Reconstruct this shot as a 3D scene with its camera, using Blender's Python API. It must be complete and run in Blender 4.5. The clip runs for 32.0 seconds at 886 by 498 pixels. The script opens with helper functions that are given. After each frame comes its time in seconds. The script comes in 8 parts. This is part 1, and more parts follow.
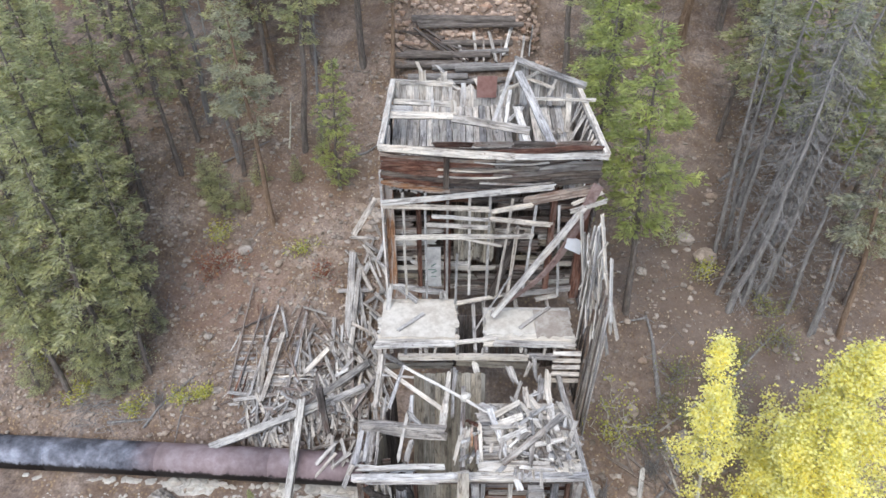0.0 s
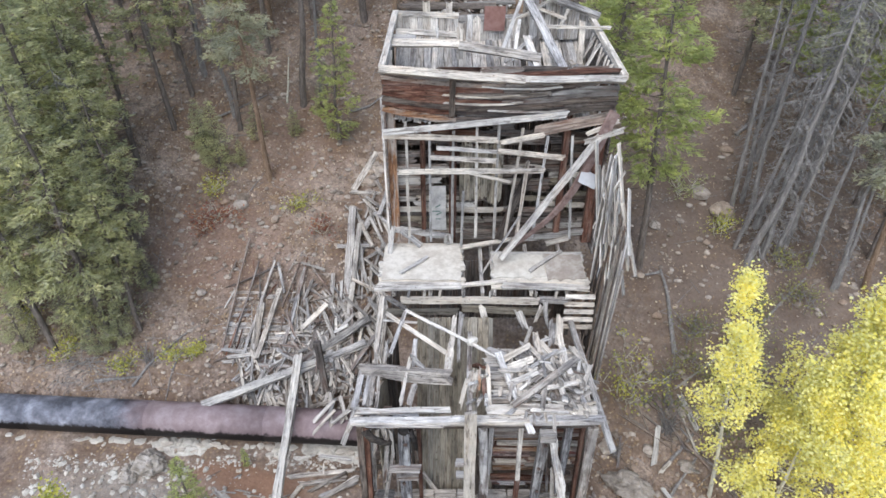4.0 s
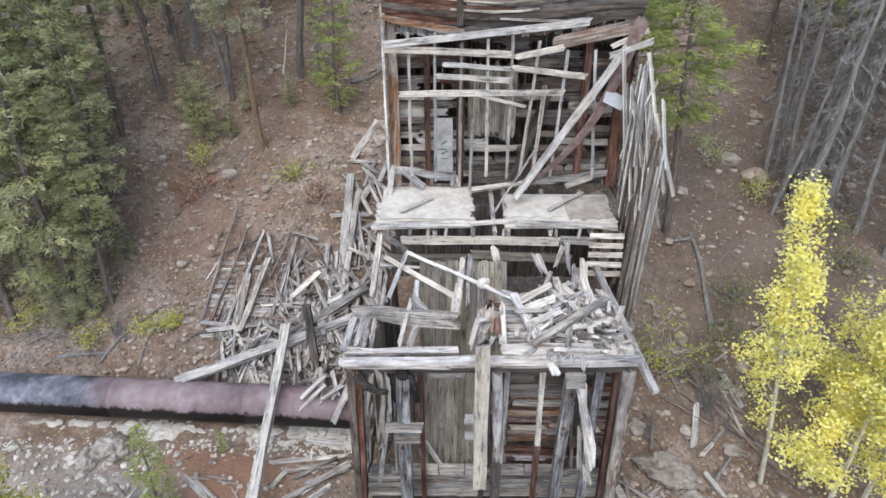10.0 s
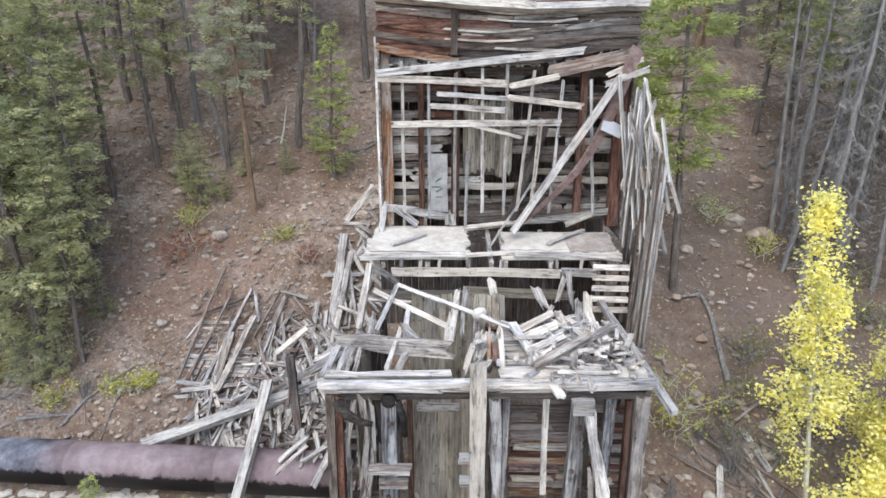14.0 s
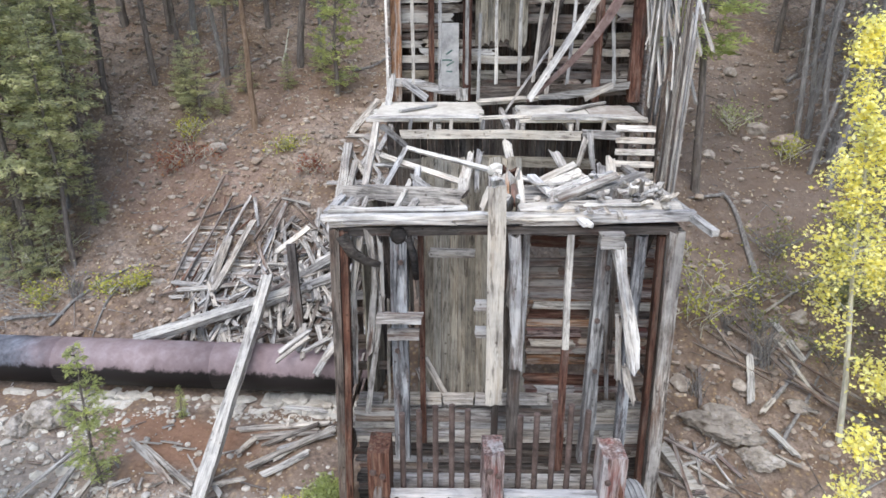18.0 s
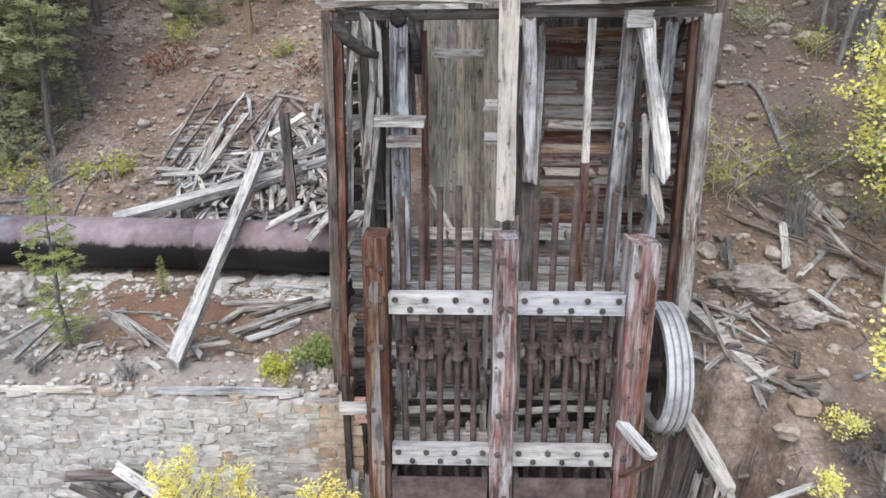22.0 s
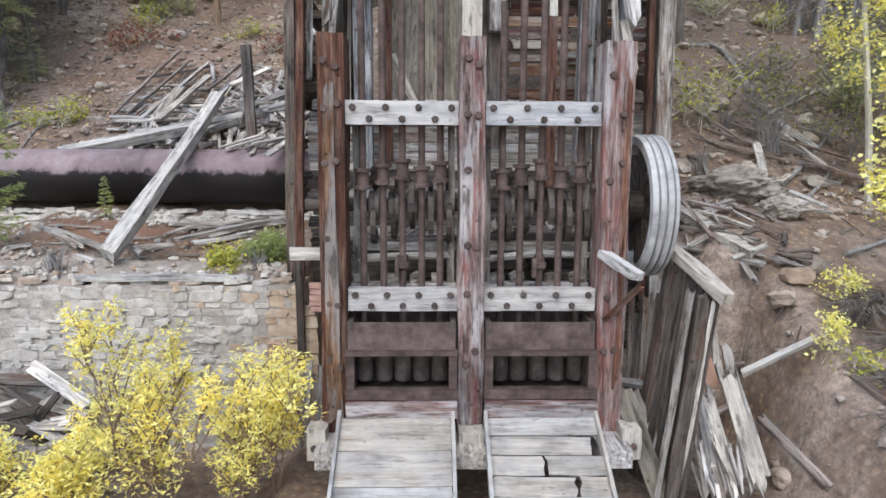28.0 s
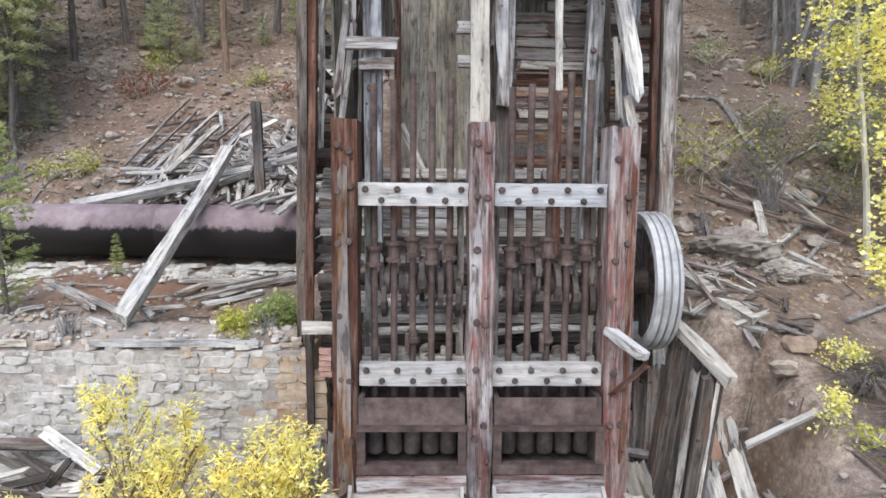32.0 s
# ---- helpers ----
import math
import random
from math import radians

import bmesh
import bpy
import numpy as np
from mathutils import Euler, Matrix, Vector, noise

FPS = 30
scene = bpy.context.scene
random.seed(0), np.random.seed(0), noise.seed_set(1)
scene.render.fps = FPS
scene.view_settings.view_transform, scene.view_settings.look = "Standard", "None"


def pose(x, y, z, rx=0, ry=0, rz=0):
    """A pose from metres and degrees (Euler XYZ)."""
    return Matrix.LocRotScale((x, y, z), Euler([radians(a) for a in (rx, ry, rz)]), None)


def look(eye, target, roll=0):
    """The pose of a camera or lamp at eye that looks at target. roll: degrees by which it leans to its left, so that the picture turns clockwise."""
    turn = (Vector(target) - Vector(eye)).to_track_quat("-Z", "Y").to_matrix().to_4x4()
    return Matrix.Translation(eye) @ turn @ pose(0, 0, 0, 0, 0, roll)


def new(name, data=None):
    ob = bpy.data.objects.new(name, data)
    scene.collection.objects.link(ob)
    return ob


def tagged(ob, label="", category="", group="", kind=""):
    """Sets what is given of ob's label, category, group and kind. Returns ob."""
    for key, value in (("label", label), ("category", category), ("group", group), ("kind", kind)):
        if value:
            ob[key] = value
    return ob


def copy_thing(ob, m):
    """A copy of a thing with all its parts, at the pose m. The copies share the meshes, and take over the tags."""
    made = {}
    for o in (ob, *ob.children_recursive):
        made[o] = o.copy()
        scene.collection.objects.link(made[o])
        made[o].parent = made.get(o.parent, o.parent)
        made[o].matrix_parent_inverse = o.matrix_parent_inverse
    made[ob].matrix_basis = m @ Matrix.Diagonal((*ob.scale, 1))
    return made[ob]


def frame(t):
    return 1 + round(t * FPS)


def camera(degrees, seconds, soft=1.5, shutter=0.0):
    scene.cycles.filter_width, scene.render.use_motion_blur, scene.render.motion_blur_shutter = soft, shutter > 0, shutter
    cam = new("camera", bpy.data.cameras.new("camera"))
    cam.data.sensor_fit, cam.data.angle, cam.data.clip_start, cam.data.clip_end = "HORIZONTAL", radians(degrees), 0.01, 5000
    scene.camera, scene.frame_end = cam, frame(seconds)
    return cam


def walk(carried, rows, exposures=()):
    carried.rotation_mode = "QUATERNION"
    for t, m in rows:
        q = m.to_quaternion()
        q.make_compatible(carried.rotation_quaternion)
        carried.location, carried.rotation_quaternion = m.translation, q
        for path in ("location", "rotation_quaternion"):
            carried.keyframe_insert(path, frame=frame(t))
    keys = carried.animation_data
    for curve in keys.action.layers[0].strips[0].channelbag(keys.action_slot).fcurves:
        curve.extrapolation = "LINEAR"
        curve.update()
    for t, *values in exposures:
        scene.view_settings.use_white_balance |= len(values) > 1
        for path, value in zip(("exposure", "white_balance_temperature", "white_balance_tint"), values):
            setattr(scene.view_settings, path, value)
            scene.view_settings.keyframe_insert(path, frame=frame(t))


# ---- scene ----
cam = camera(68.1, 32.0, soft=1.6)
METRES, EYE, TILT, LEAN, TURN = 20.0, 22.4, -34.7, 0.0, 0.0
ROWS = [
    (0.0, 0.0, 0.0, 0.0, 0.0, 0.0, -0.0),
    (0.5, -0.0007, 0.0073, -0.0114, 0.0, 0.02, -0.01),
    (1.0, -0.002, 0.0112, -0.0207, 0.02, 0.02, -0.03),
    (1.5, -0.0043, 0.0159, -0.0299, 0.01, 0.03, -0.03),
    (2.0, -0.0045, 0.0225, -0.0395, 0.01, 0.04, -0.03),
    (2.5, -0.0032, 0.0302, -0.0506, 0.02, 0.06, -0.04),
    (3.0, -0.0038, 0.0394, -0.0625, 0.04, 0.06, -0.04),
    (3.5, -0.006, 0.047, -0.0765, 0.04, 0.07, -0.05),
    (5.5, -0.0048, 0.0954, -0.1229, 0.35, 0.13, -0.11),
    (6.0, -0.0062, 0.108, -0.1346, 0.36, -0.17, -0.11),
    (6.5, -0.0077, 0.1203, -0.1453, 0.37, -0.75, -0.1),
    (7.0, -0.0092, 0.1309, -0.1565, 0.39, -1.8, -0.11),
    (7.5, -0.0124, 0.1356, -0.1715, 0.39, -3.4, -0.11),
    (8.0, -0.0131, 0.1434, -0.1884, 0.42, -3.11, -0.12),
    (8.5, -0.013, 0.1532, -0.2008, 0.43, -1.13, -0.14),
    (9.0, -0.013, 0.1597, -0.2152, 0.44, 0.98, -0.18),
    (9.5, -0.0111, 0.1665, -0.2283, 0.47, 3.06, -0.2),
    (10.0, -0.0081, 0.1765, -0.2392, 0.47, 5.14, -0.22),
    (10.5, -0.006, 0.1863, -0.25, 0.47, 7.25, -0.21),
    (11.0, -0.0049, 0.1939, -0.2623, 0.47, 9.34, -0.24),
    (11.5, -0.0022, 0.2007, -0.2739, 0.49, 11.38, -0.27),
    (12.0, 0.0011, 0.2089, -0.2846, 0.51, 13.48, -0.29),
    (12.5, 0.0028, 0.2163, -0.2954, 0.49, 15.37, -0.31),
    (13.0, 0.0027, 0.2225, -0.3072, 0.46, 16.03, -0.33),
    (13.5, 0.0011, 0.2326, -0.3195, 0.46, 15.98, -0.31),
    (14.0, 0.0005, 0.2433, -0.3382, 0.53, 16.1, -0.39),
    (14.5, -0.0039, 0.2498, -0.3553, 0.55, 16.09, -0.37),
    (16.5, -0.0123, 0.2901, -0.418, 0.67, 16.2, -0.45),
    (17.0, -0.0113, 0.3037, -0.4341, 0.67, 16.21, -0.46),
    (17.5, -0.0091, 0.32, -0.4503, 0.73, 16.3, -0.53),
    (18.0, -0.0098, 0.3328, -0.4663, 0.71, 16.21, -0.48),
    (18.5, -0.0131, 0.347, -0.4831, 0.76, 16.23, -0.51),
    (19.0, -0.0146, 0.3626, -0.5015, 0.77, 16.27, -0.53),
    (19.5, -0.0142, 0.3774, -0.5184, 0.78, 16.25, -0.57),
    (20.0, -0.0138, 0.3915, -0.5361, 0.81, 16.25, -0.59),
    (20.5, -0.0129, 0.4045, -0.5555, 0.84, 16.27, -0.62),
    (21.0, -0.0121, 0.417, -0.575, 0.86, 16.25, -0.62),
    (21.5, -0.0118, 0.4293, -0.5946, 0.88, 16.28, -0.64),
    (22.0, -0.0115, 0.442, -0.6129, 0.93, 17.84, -0.68),
    (22.5, -0.0123, 0.4539, -0.631, 0.94, 21.58, -0.73),
    (23.0, -0.0124, 0.4664, -0.6507, 0.92, 25.18, -0.79),
    (23.5, -0.0115, 0.4792, -0.6711, 0.88, 26.52, -0.82),
    (24.0, -0.009, 0.4946, -0.6926, 0.87, 26.56, -0.85),
    (24.5, -0.0054, 0.5116, -0.7134, 0.94, 26.55, -0.84),
    (25.0, -0.0029, 0.5285, -0.7349, 0.91, 26.58, -0.85),
    (25.5, -0.0006, 0.5442, -0.7542, 0.93, 26.58, -0.88),
    (26.0, -0.0007, 0.5491, -0.7605, 0.86, 26.55, -0.84),
    (26.2, -0.0018, 0.5499, -0.763, -0.5, 26.57, 0.1),
    (26.5, -0.0022, 0.5503, -0.7641, -1.17, 26.58, 0.55),
    (28.5, -0.0066, 0.5481, -0.7709, -1.21, 26.57, 0.53),
    (29.0, -0.0074, 0.5453, -0.7683, -1.2, 26.62, 0.5),
    (29.5, -0.0084, 0.5419, -0.7647, -1.21, 26.67, 0.48),
    (30.0, -0.0087, 0.5379, -0.7594, -1.19, 27.07, 0.47),
    (30.5, -0.009, 0.5342, -0.7547, -1.26, 29.84, 0.42),
    (31.0, -0.0096, 0.5305, -0.7506, -1.29, 31.06, 0.4),
    (31.5, -0.0108, 0.5267, -0.7466, -1.31, 30.24, 0.41),
    (32.0, -0.0124, 0.5235, -0.7424, -1.32, 28.46, 0.43),
]
walk(cam, [(t, pose(0, 0, EYE, TILT, LEAN, TURN) @ pose(METRES * x, METRES * y, METRES * z, 90 + pitch, roll, yaw)) for t, x, y, z, yaw, pitch, roll in ROWS],
     exposures=((0, 0.87), (6, 0.82), (10, 0.82), (13, 0.93), (19, 1.02), (22, 1.04), (24, 1.06), (26, 0.99), (29, 0.92), (30, 0.92), (31, 1.01), (32, 1.08)))


# ---- world, sun, exposure ----
SUN_EL, SUN_ROT = 52.0, 200.0
world = bpy.data.worlds.new("world")
scene.world = world
world.use_nodes = True
wn = world.node_tree
sky = wn.nodes.new("ShaderNodeTexSky")
sky.sky_type = "NISHITA"
sky.sun_disc = False
sky.sun_elevation = radians(SUN_EL)
sky.sun_rotation = radians(SUN_ROT)
sky.air_density, sky.dust_density, sky.ozone_density = 1.0, 1.2, 1.0
soft_sky = wn.nodes.new("ShaderNodeHueSaturation")
soft_sky.inputs["Saturation"].default_value = 0.85
wn.links.new(sky.outputs[0], soft_sky.inputs["Color"])
wn.links.new(soft_sky.outputs[0], wn.nodes["Background"].inputs[0])
wn.nodes["Background"].inputs[1].default_value = 0.15
sun_data = bpy.data.lights.new("sun", "SUN")
sun_data.energy, sun_data.angle, sun_data.color = 1.3, radians(60), (1.0, 0.985, 0.96)
sun = new("sun", sun_data)
sun.matrix_world = look((-8, -14, 40), (0, 12, 0))


# ---- materials ----
def material(name, rough=0.85, metal=0.0):
    m = bpy.data.materials.new(name)
    m.use_nodes = True
    nt = m.node_tree
    b = nt.nodes["Principled BSDF"]
    b.inputs["Roughness"].default_value = rough
    b.inputs["Metallic"].default_value = metal
    b.inputs["Specular IOR Level"].default_value = 0.25
    return m, nt, b


def node(nt, kind, **vals):
    n = nt.nodes.new(kind)
    for k, v in vals.items():
        n.inputs[k].default_value = v
    return n


def ramp(nt, src, stops):
    r = nt.nodes.new("ShaderNodeValToRGB")
    els = r.color_ramp.elements
    while len(els) < len(stops):
        els.new(0.5)
    for e, (p, c) in zip(els, stops):
        e.position, e.color = p, (*c, 1)
    nt.links.new(src, r.inputs[0])
    return r.outputs[0]


def mixc(nt, fac, a, b, mode="MIX"):
    m = nt.nodes.new("ShaderNodeMix")
    m.data_type, m.blend_type = "RGBA", mode
    for sock, v in ((m.inputs[0], fac), (m.inputs[6], a), (m.inputs[7], b)):
        if isinstance(v, (int, float)):
            sock.default_value = v
        elif isinstance(v, tuple):
            sock.default_value = (*v, 1)
        else:
            nt.links.new(v, sock)
    return m.outputs[2]


def bump(nt, b, height, strength=0.4, dist=0.02):
    n = node(nt, "ShaderNodeBump", Strength=strength, Distance=dist)
    nt.links.new(height, n.inputs["Height"])
    nt.links.new(n.outputs[0], b.inputs["Normal"])


def shifted_coords(nt, scale):
    """Object coordinates, moved by a random step for each object."""
    tc = nt.nodes.new("ShaderNodeTexCoord")
    info = nt.nodes.new("ShaderNodeObjectInfo")
    mul = node(nt, "ShaderNodeMath")
    mul.operation = "MULTIPLY"
    mul.inputs[1].default_value = 57.0
    nt.links.new(info.outputs["Random"], mul.inputs[0])
    add = nt.nodes.new("ShaderNodeVectorMath")
    add.operation = "ADD"
    nt.links.new(tc.outputs["Object"], add.inputs[0])
    nt.links.new(mul.outputs[0], add.inputs[1])
    mp = nt.nodes.new("ShaderNodeMapping")
    mp.inputs["Scale"].default_value = scale
    nt.links.new(add.outputs[0], mp.inputs[0])
    return add.outputs[0], mp.outputs[0], info.outputs["Random"]


def noise_tex(nt, vec, scale, detail=4.0, rough=0.6):
    n = node(nt, "ShaderNodeTexNoise", Scale=scale, Detail=detail, Roughness=rough)
    nt.links.new(vec, n.inputs["Vector"])
    return n.outputs["Fac"]


def wood(name, dark, mid, light, stain=(0.2, 0.1, 0.05), stain_amount=0.35, crack_depth=0.75, bleach=None, vary=(0.62, 1.22), blacken=0.8, bleach_at=0.47):
    """Weathered timber, grain along the local x axis."""
    m, nt, b = material(name, 0.9)
    plain, along, rnd = shifted_coords(nt, (0.6, 9, 9))
    grain = noise_tex(nt, along, 2.2, 6, 0.7)
    col = ramp(nt, grain, [(0.3, dark), (0.5, mid), (0.7, light)])
    streak = nt.nodes.new("ShaderNodeMapping")
    streak.inputs["Scale"].default_value = (0.8, 5, 5)
    nt.links.new(plain, streak.inputs[0])
    blot = noise_tex(nt, streak.outputs[0], 1.5, 4)
    thin = nt.nodes.new("ShaderNodeMapping")
    thin.inputs["Scale"].default_value = (2.2, 42, 42)
    nt.links.new(plain, thin.inputs[0])
    fibre = noise_tex(nt, thin.outputs[0], 1.6, 3, 0.6)
    col = mixc(nt, 0.36, col, ramp(nt, fibre, [(0.34, (0.6, 0.59, 0.58)), (0.5, (1, 1, 1)), (0.66, (1.3, 1.3, 1.3))]), "MULTIPLY")
    mask = ramp(nt, blot, [(0.5, (0, 0, 0)), (0.72, (stain_amount,) * 3)])
    col = mixc(nt, mask, col, stain)
    if bleach:
        wide = nt.nodes.new("ShaderNodeMapping")
        wide.inputs["Location"].default_value = (3.1, 7.7, 1.9)
        wide.inputs["Scale"].default_value = (0.55, 4.0, 4.0)
        nt.links.new(plain, wide.inputs[0])
        pale = noise_tex(nt, wide.outputs[0], 1.3, 6, 0.65)
        col = mixc(nt, ramp(nt, pale, [(bleach_at, (0, 0, 0)), (bleach_at + 0.1, (0.85, 0.85, 0.85))]), col, mixc(nt, grain, (bleach[0] * 0.55, bleach[1] * 0.55, bleach[2] * 0.55), bleach))
    crack = noise_tex(nt, along, 6.5, 3, 0.5)
    cmask = ramp(nt, crack, [(0.27, (0.12, 0.11, 0.105)), (0.37, (1, 1, 1))])
    col = mixc(nt, crack_depth, col, cmask, "MULTIPLY")
    weather = noise_tex(nt, plain, 0.9, 4, 0.7)
    col = mixc(nt, 0.8, col, ramp(nt, weather, [(0.33, (0.5, 0.5, 0.52)), (0.5, (1, 1, 1)), (0.67, (1.25, 1.22, 1.17))]), "MULTIPLY")
    # rot and damp: blackened runs along the grain, and small knots and nail stains
    damp = nt.nodes.new("ShaderNodeMapping")
    damp.inputs["Location"].default_value = (9.3, 2.1, 5.5)
    damp.inputs["Scale"].default_value = (1.3, 6.5, 6.5)
    nt.links.new(plain, damp.inputs[0])
    black = noise_tex(nt, damp.outputs[0], 1.4, 5, 0.7)
    col = mixc(nt, blacken, col, ramp(nt, black, [(0.36, (0.3, 0.285, 0.28)), (0.46, (1, 1, 1))]), "MULTIPLY")
    knot = node(nt, "ShaderNodeTexVoronoi", Scale=4.5)
    nt.links.new(plain, knot.inputs["Vector"])
    col = mixc(nt, blacken, col, ramp(nt, knot.outputs["Distance"], [(0.06, (0.3, 0.26, 0.24)), (0.13, (1, 1, 1))]), "MULTIPLY")
    shade = nt.nodes.new("ShaderNodeMath")
    shade.operation = "MULTIPLY"
    shade.inputs[1].default_value = 7.31
    nt.links.new(rnd, shade.inputs[0])
    frac = nt.nodes.new("ShaderNodeMath")
    frac.operation = "FRACT"
    nt.links.new(shade.outputs[0], frac.inputs[0])
    col = mixc(nt, 1.0, col, ramp(nt, frac.outputs[0], [(0.0, (0.96, 0.985, 1.03)), (0.5, (1.02, 1.0, 0.97)), (1.0, (1.045, 0.995, 0.93))]), "MULTIPLY")
    val = nt.nodes.new("ShaderNodeMapRange")
    val.inputs["To Min"].default_value, val.inputs["To Max"].default_value = vary
    nt.links.new(rnd, val.inputs["Value"])
    hsv = nt.nodes.new("ShaderNodeHueSaturation")
    nt.links.new(val.outputs[0], hsv.inputs["Value"])
    nt.links.new(col, hsv.inputs["Color"])
    nt.links.new(hsv.outputs[0], b.inputs["Base Color"])
    bump(nt, b, grain, 0.6, 0.015)
    return m


M_GREY = wood("weathered_grey_wood", (0.11, 0.104, 0.1), (0.385, 0.37, 0.355), (0.63, 0.615, 0.6), (0.22, 0.15, 0.10), 0.3)
M_PALE = wood("bleached_wood", (0.23, 0.215, 0.195), (0.6, 0.578, 0.545), (0.8, 0.782, 0.755), (0.36, 0.25, 0.17), 0.35, 0.75, None, (0.7, 1.14), 0.75)
M_DECK = wood("dusty_deck_wood", (0.4, 0.38, 0.345), (0.58, 0.555, 0.505), (0.7, 0.675, 0.63), (0.42, 0.36, 0.3), 0.4, 0.15, None, (0.9, 1.08), 0.3)
# dark old wood; in deep recesses its tone also stands in for shade
M_DARK = wood("dark_weathered_and_shaded_wood", (0.04, 0.034, 0.032), (0.11, 0.096, 0.088), (0.22, 0.2, 0.188), (0.12, 0.05, 0.03), 0.5)
M_BROWN = wood("red_brown_wood", (0.035, 0.018, 0.014), (0.125, 0.058, 0.042), (0.27, 0.17, 0.13), (0.22, 0.195, 0.175), 0.55)
M_SIDING = wood("brown_grey_siding", (0.055, 0.045, 0.042), (0.2, 0.163, 0.146), (0.41, 0.37, 0.345), (0.17, 0.08, 0.055), 0.7, 0.85, (0.31, 0.295, 0.285))
M_OLD = wood("patchy_old_post_wood", (0.045, 0.04, 0.038), (0.22, 0.2, 0.187), (0.5, 0.48, 0.46), (0.13, 0.065, 0.04), 0.75, 0.8, (0.56, 0.55, 0.54))
M_APRON = wood("dusty_apron_wood", (0.33, 0.315, 0.29), (0.44, 0.425, 0.4), (0.54, 0.525, 0.5), (0.3, 0.25, 0.2), 0.5, 0.45, None, (0.88, 1.08))
M_POST = wood("bolted_post_wood", (0.045, 0.03, 0.028), (0.2, 0.14, 0.127), (0.42, 0.36, 0.34), (0.25, 0.055, 0.045), 0.65, 0.85, (0.52, 0.495, 0.49), (0.85, 1.1), 0.9, 0.5)
M_SPLIT = wood("orange_brown_split_wood", (0.06, 0.03, 0.018), (0.27, 0.14, 0.075), (0.48, 0.33, 0.22), (0.1, 0.05, 0.035), 0.7, 0.85, (0.5, 0.46, 0.43))
M_TABLE = wood("worn_table_boards", (0.19, 0.18, 0.168), (0.33, 0.318, 0.3), (0.43, 0.418, 0.4), (0.24, 0.2, 0.165), 0.6, 0.7, (0.46, 0.45, 0.44), (0.92, 1.06), 0.4)
M_MOTTLE = wood("blue_grey_mottled_post", (0.035, 0.035, 0.038), (0.16, 0.16, 0.165), (0.36, 0.365, 0.37), (0.1, 0.05, 0.035), 0.6, 0.85, (0.5, 0.51, 0.52), (0.85, 1.15), 0.95, 0.52)
# black logs; on the low siding this black stands in for shade
M_CHAR_SHADE = wood("blackened_log_and_recess_shade", (0.012, 0.011, 0.011), (0.04, 0.037, 0.036), (0.09, 0.085, 0.083), (0.05, 0.03, 0.02), 0.4)
M_BEAM = wood("blue_grey_beam_wood", (0.27, 0.275, 0.29), (0.43, 0.435, 0.45), (0.57, 0.57, 0.58), (0.2, 0.17, 0.16), 0.5, 0.5, (0.58, 0.58, 0.585), (0.9, 1.1), 0.55)
M_CHUTE = wood("grey_green_chute_wood", (0.13, 0.115, 0.095), (0.27, 0.25, 0.21), (0.38, 0.355, 0.305), (0.2, 0.15, 0.10), 0.3)


def rusty(name, a, b_, c, rough=0.75, metal=0.35, scale=5.0):
    m, nt, b = material(name, rough, metal)
    plain, along, rnd = shifted_coords(nt, (1, 1, 1))
    n1 = noise_tex(nt, plain, scale, 6, 0.7)
    col = ramp(nt, n1, [(0.3, a), (0.5, b_), (0.72, c)])
    nt.links.new(col, b.inputs["Base Color"])
    bump(nt, b, noise_tex(nt, plain, scale * 8, 4), 0.35, 0.01)
    return m


M_RUST = rusty("rusted_iron", (0.055, 0.041, 0.037), (0.115, 0.084, 0.075), (0.2, 0.15, 0.135))
M_IRON = rusty("dark_cast_iron", (0.045, 0.037, 0.035), (0.09, 0.073, 0.067), (0.16, 0.135, 0.125))
M_PLATE = rusty("rusted_plate", (0.04, 0.03, 0.028), (0.095, 0.067, 0.062), (0.17, 0.13, 0.12), 0.65, 0.3, 4)
M_CAM = rusty("worn_grey_cam_iron", (0.1, 0.085, 0.078), (0.19, 0.165, 0.155), (0.32, 0.29, 0.275), 0.7, 0.3, 6)
M_TIN = rusty("grey_tin", (0.45, 0.47, 0.5), (0.58, 0.6, 0.63), (0.66, 0.67, 0.7), 0.5, 0.5, 2)
M_REDTIN = rusty("rusted_red_tin", (0.18, 0.09, 0.075), (0.28, 0.16, 0.14), (0.34, 0.22, 0.2), 0.8, 0.1, 3)
M_RIM = rusty("grey_rim_wood", (0.25, 0.25, 0.255), (0.41, 0.41, 0.41), (0.56, 0.56, 0.555), 0.8, 0.0, 3)
M_GROOVE = rusty("dark_groove", (0.11, 0.11, 0.115), (0.17, 0.17, 0.175), (0.26, 0.26, 0.26), 0.9, 0.0, 4)
M_WHEEL = wood("grey_wheel_wood", (0.2, 0.19, 0.18), (0.42, 0.41, 0.395), (0.62, 0.61, 0.59), (0.3, 0.28, 0.25), 0.3)
M_BRICK = rusty("pink_brick", (0.34, 0.2, 0.17), (0.45, 0.28, 0.24), (0.54, 0.38, 0.34), 0.9, 0.0, 6)
M_LID = rusty("orange_rust_sheet", (0.34, 0.2, 0.14), (0.46, 0.28, 0.2), (0.52, 0.35, 0.27), 0.9, 0.0, 5)


